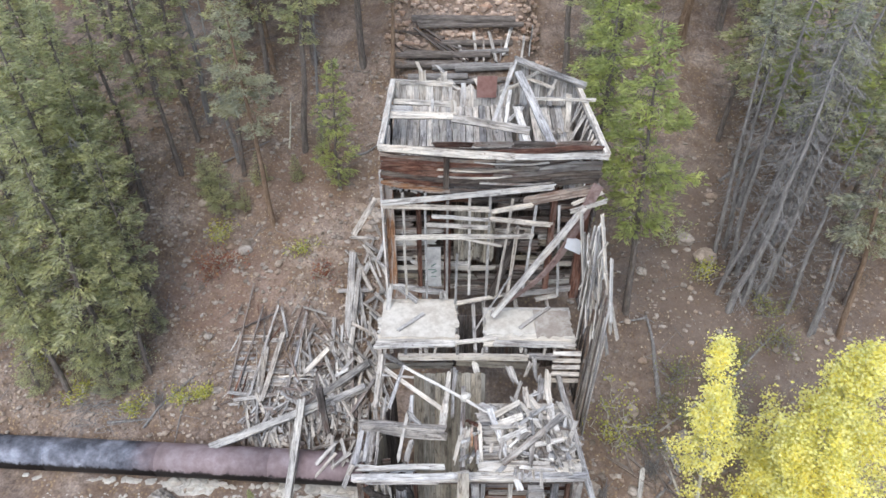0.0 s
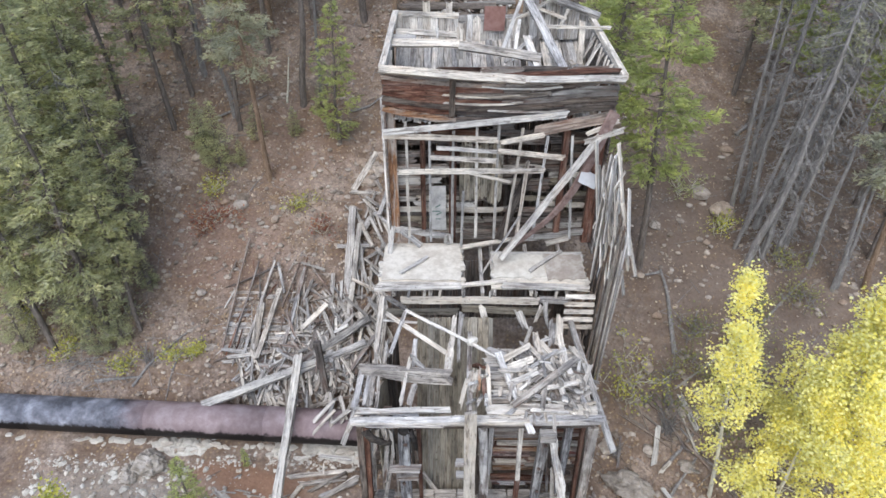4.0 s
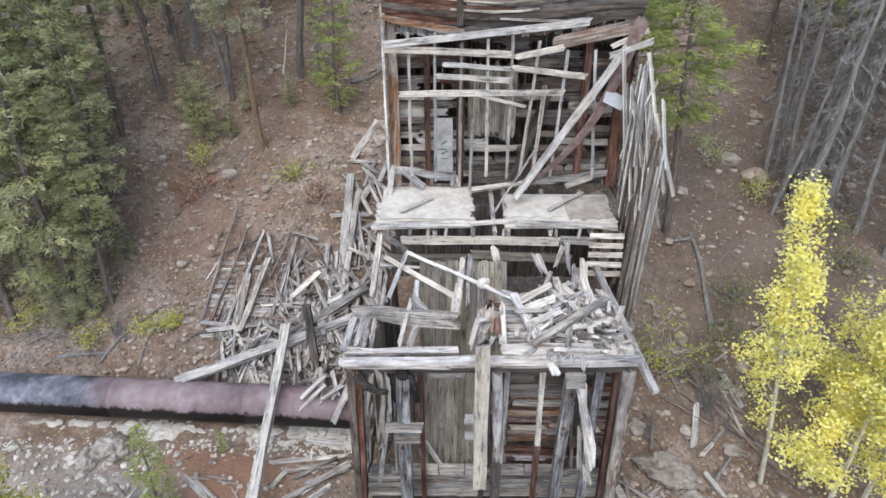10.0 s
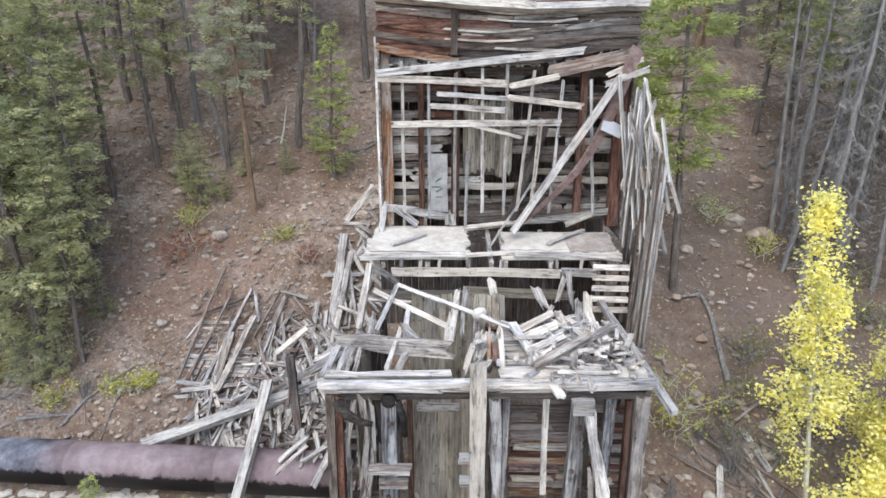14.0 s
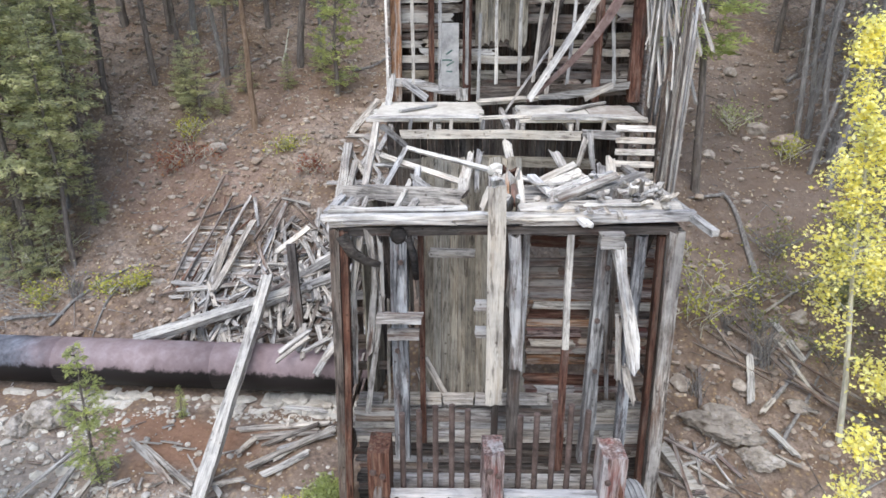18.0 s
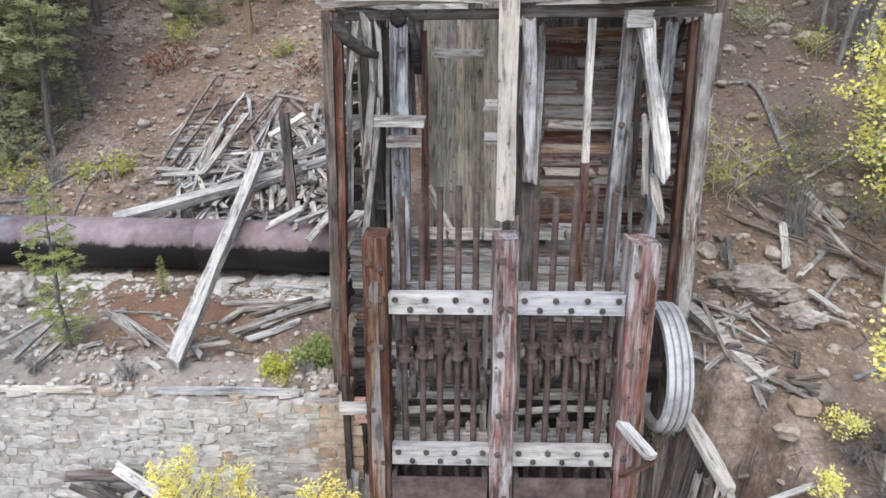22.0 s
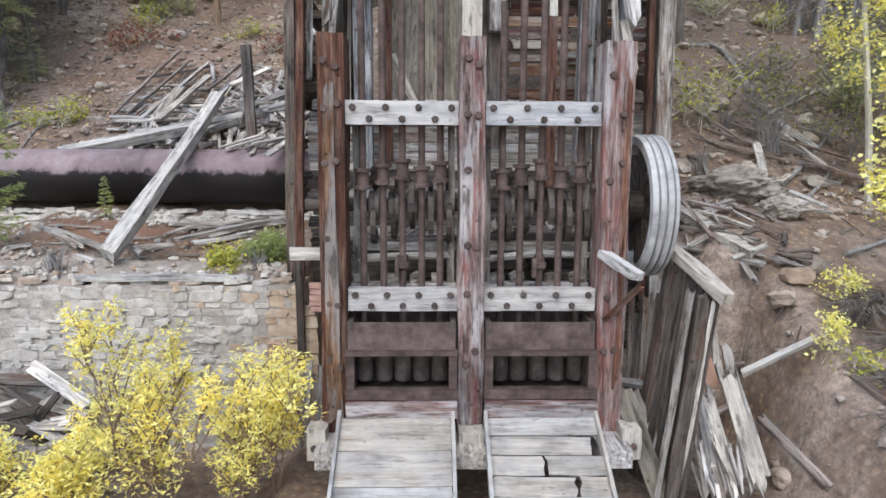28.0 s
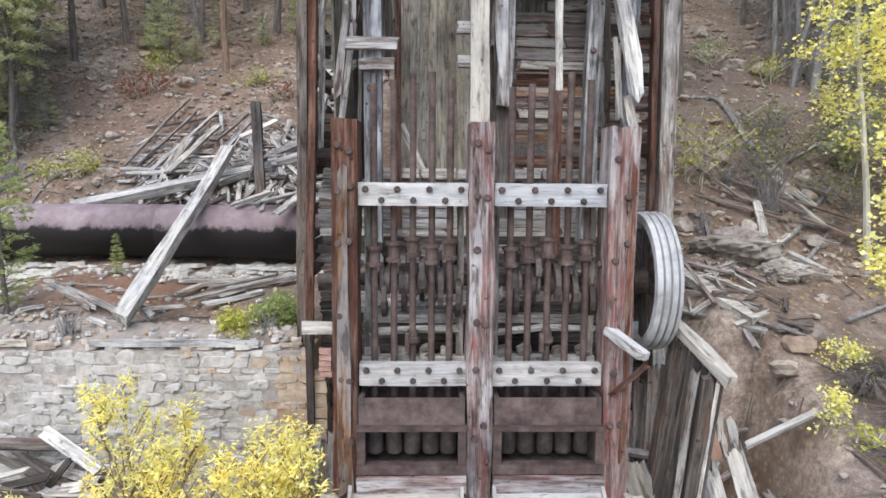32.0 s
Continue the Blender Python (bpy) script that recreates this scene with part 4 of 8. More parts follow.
    # lower front siding under the bin
    # boards below 3.2 get darker wood, painting the recess shade into them
    z = -0.7
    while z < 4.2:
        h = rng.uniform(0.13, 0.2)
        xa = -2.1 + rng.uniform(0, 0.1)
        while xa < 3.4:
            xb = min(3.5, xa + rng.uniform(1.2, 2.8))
            P("siding_board", (xa, 11.2 + rng.uniform(-0.02, 0.02), z + h / 2), (xb - 0.01, 11.2 + rng.uniform(-0.02, 0.02), z + h / 2 + rng.uniform(-0.02, 0.02)), h - 0.012, 0.05, rng.choice([M_DARK, M_CHAR_SHADE]) if z < 2.4 else rng.choice([M_DARK, M_SIDING, M_DARK, M_OLD]) if z < 3.2 else rng.choice([M_OLD, M_GREY, M_SIDING, M_WHEEL]), rag=0.04)
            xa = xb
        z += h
    for xa, xb in ((-1.95, -1.5), (-1.0, -0.4), (-0.35, 0.2), (0.25, 0.7), (0.75, 1.6), (1.65, 2.5)):
        P("sill_block", (xa, 11.08, 4.3), (xb, 11.08, 4.3), 0.16, 0.2, rng.choice([M_PALE, M_GREY]), rag=0.03)
    # right-hand bin wall, red-brown horizontal planks
    z = 4.2
    while z < 7.65:
        h = rng.uniform(0.17, 0.24)
        if not (4.55 < z < 4.8):
            xa = 1.22
            while xa < 3.4:
                xb = min(3.5, xa + rng.uniform(0.5, 1.6))
                if rng.random() < 0.93:
                    P("bin_wall_plank", (xa, 11.5 + rng.uniform(-0.02, 0.03), z + h / 2), (xb, 11.5 + rng.uniform(-0.03, 0.03), z + h / 2 + rng.uniform(-0.02, 0.02)), h - rng.uniform(0.012, 0.04), 0.05, rng.choice([M_SIDING, M_BROWN, M_SPLIT, M_SIDING, M_DARK, M_POST]), rag=0.05)
                xa = xb
        z += h
    P("ledger", (1.3, 11.38, 6.12), (3.5, 11.38, 6.08), 0.13, 0.08, M_PALE)
    z = 4.4
    while z < 7.6:
        h = rng.uniform(0.15, 0.24)
        if rng.random() < 0.75:
            P("bin_wall_plank", (-2.2, 11.7, z), (-1.9 + rng.uniform(-0.2, 0.5), 11.75, z), h * 0.8, 0.05, rng.choice([M_SIDING, M_GREY]))
        z += h
    # side walls of the bin: planks running back into the hill
    for xs_, zlo in ((3.7, 2.8), (-2.25, 2.6)):
        z = zlo
        while z < 7.6:
            h = rng.uniform(0.18, 0.26)
            if rng.random() < 0.85:
                P("side_wall_plank", (xs_, 11.1, z), (xs_, 13.9, z + rng.uniform(-0.04, 0.04)), h - 0.015, 0.05, M_SIDING, face=(1, 0, 0))
            z += h
    # floor level: beams and joists
    P("cross_log", (-2.22, 12.1, 8.03), (0.02, 11.95, 7.99), 0.28, 0.24, M_GREY, face=(0, -1, 0.25), label="thick split cross log", wear=0.045, rag=0.12)
    P("joist", (0.62, 13.9, 8.0), (0.5, 10.8, 7.95), 0.12, 0.16, M_OLD, face=(0, 0, 1), wear=0.014)
    P("edge_joist", (3.42, 13.9, 8.2), (3.72, 9.55, 8.06), 0.14, 0.1, M_PALE, face=(0, 0, 1), wear=0.01)
    P("edge_post", (-1.77, 13.87, 9.1), (-1.94, 12.9, 7.96), 0.14, 0.1, M_GREY, face=(0, -1, 0.3), wear=0.02)
    for dx, w in ((0.0, 0.15), (0.17, 0.1), (0.3, 0.12), (0.44, 0.07)):
        P("edge_plank", (-2.22 + dx, 12.3, 8.0), (-2.3 + dx * 1.2, 10.9, 7.98), w, 0.06, M_GREY, face=(0, 0, 1), wear=0.02, rag=0.12)
        P("hanging_strip", (-1.95 + dx, 13.0, 7.9), (-1.95 + dx * 0.8, 12.7, 6.9), w * 0.7, 0.04, M_GREY, face=(0, -1, 0), wear=0.015, rag=0.12)
    # floor planks left on the right-hand bay
    y = 10.75
    while y < 13.0:
        w = rng.uniform(0.14, 0.2)
        P("floor_plank", (1.05 + rng.uniform(-0.1, 0.1), y, 7.98), (3.45 + rng.uniform(-0.15, 0.1), y, 7.98), w - 0.012, 0.05, M_PALE if rng.random() < 0.6 else M_GREY, face=(0, 0, 1), rag=0.08)
        y += w
    # broken standing splinters round the centre
    for x, y, zt, mt in ((0.75, 12.4, 8.6, M_BROWN), (0.85, 12.1, 8.5, M_PALE), (0.68, 11.8, 8.45, M_PALE), (0.95, 12.0, 8.55, M_PALE), (0.8, 11.3, 8.3, M_GREY), (0.6, 11.2, 8.3, M_PALE), (1.0, 11.5, 8.3, M_PALE)):
        P("splintered_timber", (x, y, 7.9), (x - rng.uniform(-0.1, 0.15), y - rng.uniform(0.3, 1.0), zt), rng.uniform(0.12, 0.24), 0.07, mt, face=(0, -1, 0.6), wear=0.03, rag=0.16)
    for nm, p0, p1, w, mt in (
        ("split_timber", (0.18, 13.70, 8.51), (0.01, 12.13, 8.05), 0.13, M_PALE), ("split_timber", (0.37, 13.80, 8.52), (0.26, 12.57, 8.05), 0.11, M_GREY),
        ("split_timber", (0.08, 12.62, 8.40), (0.01, 12.13, 8.02), 0.2, M_PALE),
        ("hanging_shard", (0.93, 13.90, 8.72), (1.09, 13.80, 8.12), 0.2, M_PALE), ("hanging_shard", (1.93, 14.00, 8.51), (2.16, 13.60, 8.14), 0.2, M_GREY),
        ("hanging_shard", (2.64, 13.92, 8.96), (2.76, 13.80, 8.10), 0.13, M_GREY), ("hanging_shard", (2.58, 13.85, 8.86), (2.44, 13.85, 8.28), 0.12, M_GREY),
        ("broken_plank", (3.10, 13.88, 8.40), (2.99, 13.16, 8.08), 0.2, M_PALE), ("broken_plank", (2.91, 13.83, 8.27), (2.79, 13.03, 8.08), 0.18, M_GREY),
        ("splinter", (0.60, 11.70, 8.52), (0.53, 11.35, 8.05), 0.12, M_PALE), ("splinter", (0.79, 11.68, 8.55), (0.74, 11.38, 8.05), 0.1, M_SPLIT),
        ("splinter", (0.70, 11.66, 8.45), (0.62, 11.30, 8.05), 0.14, M_PALE), ("splinter", (0.97, 11.75, 8.52), (1.00, 10.90, 8.03), 0.13, M_PALE),
        ("splinter", (0.88, 11.60, 8.38), (0.90, 11.10, 8.03), 0.1, M_BROWN), ("splinter", (0.47, 11.62, 8.30), (0.30, 10.90, 8.03), 0.1, M_APRON),
        ("broken_plank", (-1.02, 12.32, 8.22), (-1.19, 11.00, 7.98), 0.1, M_PALE), ("broken_plank", (-0.92, 12.34, 8.32), (-0.62, 12.12, 8.14), 0.12, M_GREY),
        ("broken_plank", (-0.87, 11.61, 8.05), (-0.98, 11.01, 7.98), 0.13, M_GREY), ("broken_plank", (-0.9, 12.9, 8.35), (-0.86, 12.3, 8.0), 0.14, M_GREY),
        ("split_strip", (-1.66, 13.0, 8.2), (-1.72, 12.5, 7.95), 0.08, M_GREY), ("split_strip", (-1.9, 11.9, 8.0), (-1.95, 10.9, 7.95), 0.1, M_OLD),
        ("broken_block", (2.62, 10.98, 8.02), (2.62, 10.92, 8.42), 0.3, M_OLD), ("broken_block", (2.99, 10.72, 8.0), (3.0, 10.70, 8.3), 0.26, M_GREY),
        ("broken_block", (2.3, 11.95, 8.05), (2.75, 11.8, 8.2), 0.2, M_GREY)):
        P(nm, p0, p1, w, 0.16 if nm == "broken_block" else 0.05, mt, face=(0, -0.7, 0.7), wear=0.022, rag=0.14, taper=0.25 if nm in ("splinter", "hanging_shard") else 0.0)
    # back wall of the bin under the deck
    # dark wood paints in the shade of the space under the deck
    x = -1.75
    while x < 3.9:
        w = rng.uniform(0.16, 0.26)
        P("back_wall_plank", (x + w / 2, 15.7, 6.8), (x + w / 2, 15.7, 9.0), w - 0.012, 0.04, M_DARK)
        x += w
    P("rail", (-1.75, 14.3, 8.2), (0.3, 14.35, 8.16), 0.2, 0.06, M_CHUTE)
    P("rail", (0.4, 14.4, 8.24), (2.9, 14.3, 8.18), 0.22, 0.06, M_CHUTE)
    return B


LOWER = lower_tier()


def diagonal_planks():
    L = loose
    L("fallen_rail", (-1.2, 13.9, 8.6), (1.38, 12.39, 8.22), 0.09, 0.06, M_PALE, face=(0, -0.7, 0.7), label="long bleached rail fallen across the open bin")
    L("fallen_rail", (-1.72, 13.95, 8.42), (0.05, 12.6, 8.12), 0.12, 0.06, M_PALE, face=(0, -0.7, 0.7), label="bleached rail fallen across the open bin")
    L("fallen_rail", (-1.68, 13.88, 9.06), (-1.16, 13.9, 8.62), 0.13, 0.05, M_GREY, face=(0, -1, 0.2))
    L("fallen_rail", (-1.84, 13.9, 8.23), (0.6, 13.7, 8.14), 0.07, 0.05, M_GREY, face=(0, -0.7, 0.7))
    L("fallen_plank", (-1.18, 13.82, 8.6), (-1.55, 12.82, 7.98), 0.1, 0.04, M_GREY, face=(0, -1, 0.3))
    for p0, p1, w in (((1.34, 12.32, 8.17), (2.15, 12.6, 8.5), 0.16), ((1.41, 12.05, 8.14), (2.16, 12.13, 8.45), 0.18), ((1.49, 11.5, 8.17), (2.26, 11.72, 8.42), 0.15)):
        L("fallen_plank", p0, p1, w, 0.05, M_PALE, face=(-0.4, -0.6, 0.7), label="pale board propped over the bin floor")
    # heap of boards on the right-hand floor
    L("fallen_plank", (1.3, 12.5, 8.3), (1.95, 10.1, 8.02), 0.16, 0.06, M_PALE, label="bleached plank hanging over the beam")
    L("dark_plank", (1.54, 10.7, 8.3), (2.71, 11.6, 8.5), 0.15, 0.06, M_OLD, face=(-0.3, -0.6, 0.8), label="dark plank lying across bleached boards")
    L("fallen_plank", (1.9, 11.0, 8.25), (3.3, 12.2, 8.42), 0.16, 0.06, M_GREY)
    for i in range(130):
        cx, cy = rng.gauss(2.4, 0.55), rng.gauss(11.7, 0.65)
        cx, cy = min(3.45, max(1.1, cx)), min(13.2, max(10.6, cy))
        a = rng.uniform(0, math.pi) if i % 3 else rng.gauss(1.5, 0.25)
        ln = rng.uniform(0.25, 1.0)
        d = Vector((math.cos(a), math.sin(a), rng.uniform(-0.12, 0.12))) * ln / 2
        h = max(0, 0.4 - 0.2 * math.hypot(cx - 2.5, (cy - 11.8) * 0.8))
        c = Vector((cx, cy, 8.05 + rng.uniform(0, h)))
        L("fallen_plank", c - d, c + d, rng.uniform(0.05, 0.16), rng.uniform(0.02, 0.06), rng.choice([M_PALE, M_PALE, M_GREY, M_PALE, M_PALE, M_OLD]),
          face=(rng.uniform(-0.3, 0.3), rng.uniform(-0.3, 0.3), 1), group="boards heaped on the bin floor", label="short weathered board heaped on the bin floor", rag=0.06)
    for i in range(26):
        x = rng.uniform(2.75, 3.5)
        y = rng.uniform(11.0, 12.2)
        L("upended_plank", (x, y, 8.05), (x + rng.uniform(-0.15, 0.2), y - rng.uniform(0.3, 0.9), 8.1 + rng.uniform(0.05, 0.4)), rng.uniform(0.08, 0.16), 0.05, rng.choice([M_PALE, M_GREY]),
          group="boards heaped on the bin floor", label="short weathered board heaped on the bin floor", rag=0.1)
    rock = rod("white_stone", (0.5, 12.9, 8.26), (0.78, 12.95, 8.4), 0.1, M_MORTAR, None, 7, profile=[(0, 0.06), (0.3, 0.14), (0.7, 0.13), (1, 0.05)])
    tagged(rock, "white block lying on a joist", "stone")


diagonal_planks()


# ---- deck between the tiers ----
def deck():
    D = thing("plank_deck", (1.0, 15.0, 8.6), "bleached and broken plank deck below the upper tower", "deck")
    P = lambda *a, **k: board(*a, parent=D, **k)
    for xa, xb in ((-1.92, 0.42), (1.25, 3.92)):
        y = 14.2
        while y < (16.0 if xa < 0 else 15.6):
            w = rng.uniform(0.17, 0.26)
            z = 9.12 + 0.09 * (y - 14.2)
            a = xa + rng.uniform(-0.06, 0.06) + (0.08 if y > 15.3 and xa < 0 else 0)
            P("deck_plank", (a, y + w / 2, z + rng.uniform(-0.01, 0.01)), (xb + rng.uniform(-0.05, 0.05), y + w / 2, z + rng.uniform(-0.01, 0.01)), w - 0.004, 0.05, M_DECK, face=(0, -0.09, 1), rag=0.06, wear=0.004)
            y += w
    # worn boarding sheets over the planks
    for xs_, y0, y1, mt, lab in (((-1.86, 0.36), 14.5, 15.95, M_DUST, "pale dusty boarding sheet"), ((1.3, 2.75), 14.62, 15.6, M_DUST, "pale dusty boarding sheet"), ((2.78, 3.86), 14.55, 15.6, M_DIRT, "boarding sheet under brown dirt")):
        n = 9
        top = []
        for k in range(n + 1):
            top.append((xs_[0] + (xs_[1] - xs_[0]) * k / n, y0 + (0.0 if k % 3 else rng.uniform(-0.12, 0.05))))
        for k in range(n, -1, -1):
            top.append((xs_[0] + (xs_[1] - xs_[0]) * k / n, y1 + rng.uniform(-0.05, 0.05)))
        m_ = len(top)
        vs = [(x, y, 9.165 + 0.09 * (y - 14.2)) for x, y in top] + [(x, y, 9.15 + 0.09 * (y - 14.2)) for x, y in top]
        fs = [(k, k + 1, m_ - 2 - k, m_ - 1 - k) for k in range(n)] + [((k + 1) % m_, k, m_ + k, m_ + (k + 1) % m_) for k in range(m_)]
        link("boarding_sheet", vs, fs, mt, D, label=lab)
    P("edge_plank", (-2.0, 14.16, 9.16), (0.35, 14.2, 9.17), 0.22, 0.06, M_PALE, face=(0, -0.2, 1), rag=0.1, wear=0.02)
    P("edge_plank", (0.2, 14.25, 9.16), (1.6, 14.42, 9.2), 0.14, 0.05, M_PALE, face=(0, -0.1, 1), rag=0.06)
    P("edge_plank", (1.5, 14.2, 9.2), (3.85, 14.14, 9.16), 0.2, 0.06, M_PALE, face=(0, -0.2, 1), rag=0.1, wear=0.02)
    P("front_beam", (-1.3, 14.0, 8.86), (2.5, 14.0, 8.85), 0.18, 0.12, M_APRON, label="pale front beam under the deck", wear=0.012)
    P("front_beam", (2.52, 14.02, 8.87), (3.3, 14.02, 8.84), 0.17, 0.1, M_GREY)
    for x in (-1.5, -0.5, 0.42, 0.95, 1.28, 2.3, 3.3):
        P("joist", (x, 14.1, 8.98), (x, 16.3, 9.1), 0.1, 0.14, M_GREY, face=(0, 0, 1))
    bent_board("back_sill", [(-1.69, 16.2, 9.76), (-1.0, 16.2, 9.72), (-0.4, 16.2, 9.6), (0.05, 16.2, 9.52)], 0.22, 0.09, M_GREY, D, wear=0.03)
    P("back_sill", (0.35, 15.86, 9.33), (1.81, 16.18, 9.4), 0.12, 0.09, M_PALE, face=(0, -0.6, 0.8), rag=0.05)
    bent_board("back_sill", [(1.8, 16.2, 9.42), (2.5, 16.2, 9.46), (3.2, 16.2, 9.56), (4.0, 16.2, 9.7)], 0.17, 0.09, M_GREY, D, wear=0.03)
    P("back_board", (0.4, 16.32, 9.5), (4.0, 16.32, 9.62), 0.3, 0.05, M_DARK, rag=0.1, wear=0.03)
    for x in (-1.15, -0.62):
        P("strut", (x, 16.2, 9.25), (x, 16.2, 9.62), 0.07, 0.06, M_GREY)
    P("notched_block", (0.02, 16.1, 9.35), (0.02, 16.1, 9.62), 0.26, 0.1, M_PALE)
    P("side_post", (-1.72, 15.6, 9.2), (-1.62, 16.1, 9.95), 0.14, 0.08, M_PALE)
    for x in (-1.1, -0.66, -0.24, 0.42, 1.15, 2.4, 2.95):
        P("strut", (x, 14.02, 8.94), (x + 0.02, 14.04, 9.15), 0.07, 0.07, M_GREY)
    n = 5
    for i in range(n):
        z = 9.0 - i * 0.245
        P("slat", (3.22, 14.0 - 0.03 * i, z), (4.04, 14.0 - 0.03 * i, z - 0.02), 0.13, 0.04, M_PALE, face=(0, -1, 0.3), label="pale nailed slat", rag=0.01)
    P("slat_rail", (3.35, 14.06, 9.1), (3.35, 13.9, 7.7), 0.1, 0.05, M_DARK)
    P("slat_rail", (3.92, 14.06, 9.1), (3.92, 13.9, 7.7), 0.1, 0.05, M_DARK)
    L = loose
    L("fallen_plank", (-1.35, 14.7, 9.26), (-0.6, 15.4, 9.32), 0.12, 0.04, M_PALE, label="short plank lying on the deck")
    L("fallen_plank", (2.3, 14.8, 9.27), (3.3, 15.7, 9.35), 0.12, 0.04, M_PALE, label="short plank lying on the deck")
    L("fallen_plank", (-1.4, 16.1, 9.8), (-0.8, 15.9, 9.4), 0.16, 0.05, M_GREY, face=(0, -1, 0.3))
    L("fallen_plank", (2.9, 16.0, 9.4), (3.5, 15.8, 9.75), 0.14, 0.05, M_GREY, face=(0, -1, 0.3))


deck()


# ---- upper tower ----
def tower():
    T = thing("mill_tower", (1.3, 17.5, 8.5), "roofless upper mill tower of weathered boards with an open front", "building")
    P = lambda *a, **k: board(*a, parent=T, **k)
    # main posts
    for x, w, zt in ((-1.57, 0.3, 14.5), (-0.71, 0.14, 13.9), (0.13, 0.2, 14.0), (3.2, 0.17, 13.9), (4.12, 0.28, 14.4)):
        P("tower_post", (x, 16.3, 9.3), (x, 16.3, zt), w, 0.2, M_SPLIT if x < -1.5 else M_BROWN, label="red-brown square post", wear=0.006)
    P("corner_stile", (-1.72, 16.1, 9.4), (-1.74, 16.1, 13.9), 0.08, 0.14, M_PALE)
    # boarded wall behind the posts
    # mix leans to dark and brown wood, partly to paint in interior shade
    z = 9.45
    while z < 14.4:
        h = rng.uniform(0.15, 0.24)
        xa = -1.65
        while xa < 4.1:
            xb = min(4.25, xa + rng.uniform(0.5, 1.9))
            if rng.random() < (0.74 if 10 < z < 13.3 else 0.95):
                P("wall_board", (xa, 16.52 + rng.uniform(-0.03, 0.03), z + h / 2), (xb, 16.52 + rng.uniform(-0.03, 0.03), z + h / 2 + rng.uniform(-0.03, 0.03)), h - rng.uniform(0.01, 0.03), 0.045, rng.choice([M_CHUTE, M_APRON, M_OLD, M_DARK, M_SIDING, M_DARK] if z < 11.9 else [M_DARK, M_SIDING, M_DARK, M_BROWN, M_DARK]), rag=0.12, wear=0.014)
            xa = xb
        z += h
    x = 0.32
    while x < 1.5:
        w = rng.uniform(0.12, 0.2)
        P("door_board", (x + w / 2, 16.44, 10.6 + rng.uniform(-0.05, 0.1)), (x + w / 2, 16.44, 12.4), w - 0.01, 0.035, M_CHUTE, rag=0.15)
        x += w
    P("pale_sheet", (-0.28, 16.42, 9.6), (-0.3, 16.42, 11.1), 0.46, 0.015, M_RIM, label="pale sheet with faded green paint", rag=0.0)
    for k in range(4):
        P("paint_mark", (-0.42 + rng.uniform(-0.05, 0.1), 16.405, 10.0 + k * 0.13), (-0.2 + rng.uniform(-0.1, 0.12), 16.405, 10.03 + k * 0.13 + rng.uniform(-0.05, 0.08)), 0.035, 0.006, M_SHRUBPAINT, rag=0.0, wear=0.0)
    P("leaning_brace", (1.5, 16.1, 9.5), (2.3, 16.3, 11.8), 0.22, 0.1, M_DARK)
    P("leaning_brace", (2.0, 16.0, 9.5), (2.2, 16.2, 12.0), 0.1, 0.06, M_GREY)
    # hanging studs and nailed battens in front
    for x, zt, zb, dx in ((-1.12, 13.35, 9.75, 0.0), (-0.5, 13.35, 9.6, 0.0), (0.13, 13.1, 9.75, -0.02), (0.74, 13.2, 9.75, 0.06), (1.32, 13.3, 9.7, 0.0), (1.95, 13.15, 9.8, -0.3), (2.62, 12.95, 9.75, -0.18), (3.25, 12.95, 9.7, 0.28), (0.42, 11.3, 9.4, -0.03)):
        P("hanging_stud", (x, 15.8, zt), (x + dx, 15.8, zb), 0.07, 0.05, M_WHEEL, rag=0.02)
    Bt = lambda a, b_, w, mt, dy=0.0: P("batten", (a[0], 15.72 - dy, a[1]), (b_[0], 15.72 - dy, b_[1]), w, 0.04, mt, rag=0.05, wear=0.008)
    Bt((-1.7, 13.08), (3.05, 13.6), 0.16, M_PALE, 0.03)
    Bt((-1.7, 12.98), (1.3, 12.87), 0.16, M_PALE)
    Bt((-0.3, 12.63), (1.3, 12.52), 0.10, M_PALE)
    Bt((-0.46, 12.35), (1.28, 12.26), 0.13, M_PALE)
    Bt((1.34, 12.55), (3.08, 12.35), 0.14, M_PALE)
    Bt((-1.36, 11.93), (2.58, 11.98), 0.14, M_PALE, 0.02)
    Bt((1.37, 12.8), (2.5, 13.02), 0.14, M_PALE, 0.03)
    Bt((2.26, 13.12), (4.3, 13.55), 0.3, M_SIDING)
    Bt((0.5, 11.9), (1.7, 11.62), 0.08, M_PALE)
    Bt((3.55, 12.85), (4.5, 13.2), 0.13, M_PALE, 0.1)
    Bt((3.6, 13.05), (4.4, 13.42), 0.11, M_PALE, 0.02)
    # siding below the top rail, long boards sagging to the middle
    z, row = 13.5, 0
    while z < 14.6:
        h = rng.uniform(0.1, 0.17)
        cuts = rng.choice([(-1.68, 4.3), (-1.68, 0.1, 4.3), (-1.68, 1.4, 4.3), (-1.68, 0.2, 2.6, 4.3), (-1.68, 0.1, 3.0, 4.3)])
        for xa, xb in zip(cuts, cuts[1:]):
            lift = rng.uniform(-0.03, 0.03)
            pts = []
            for k in range(8):
                x = xa + (xb - xa) * k / 7
                u = (x + 1.68) / 5.98
                pts.append((x, 15.86 + 0.05 * (row % 2) + rng.uniform(-0.012, 0.012), z + h / 2 + lift + 0.1 - (0.34 - 0.02 * row) * math.sin(math.pi * min(1, u * 1.12)) + rng.uniform(-0.012, 0.012)))
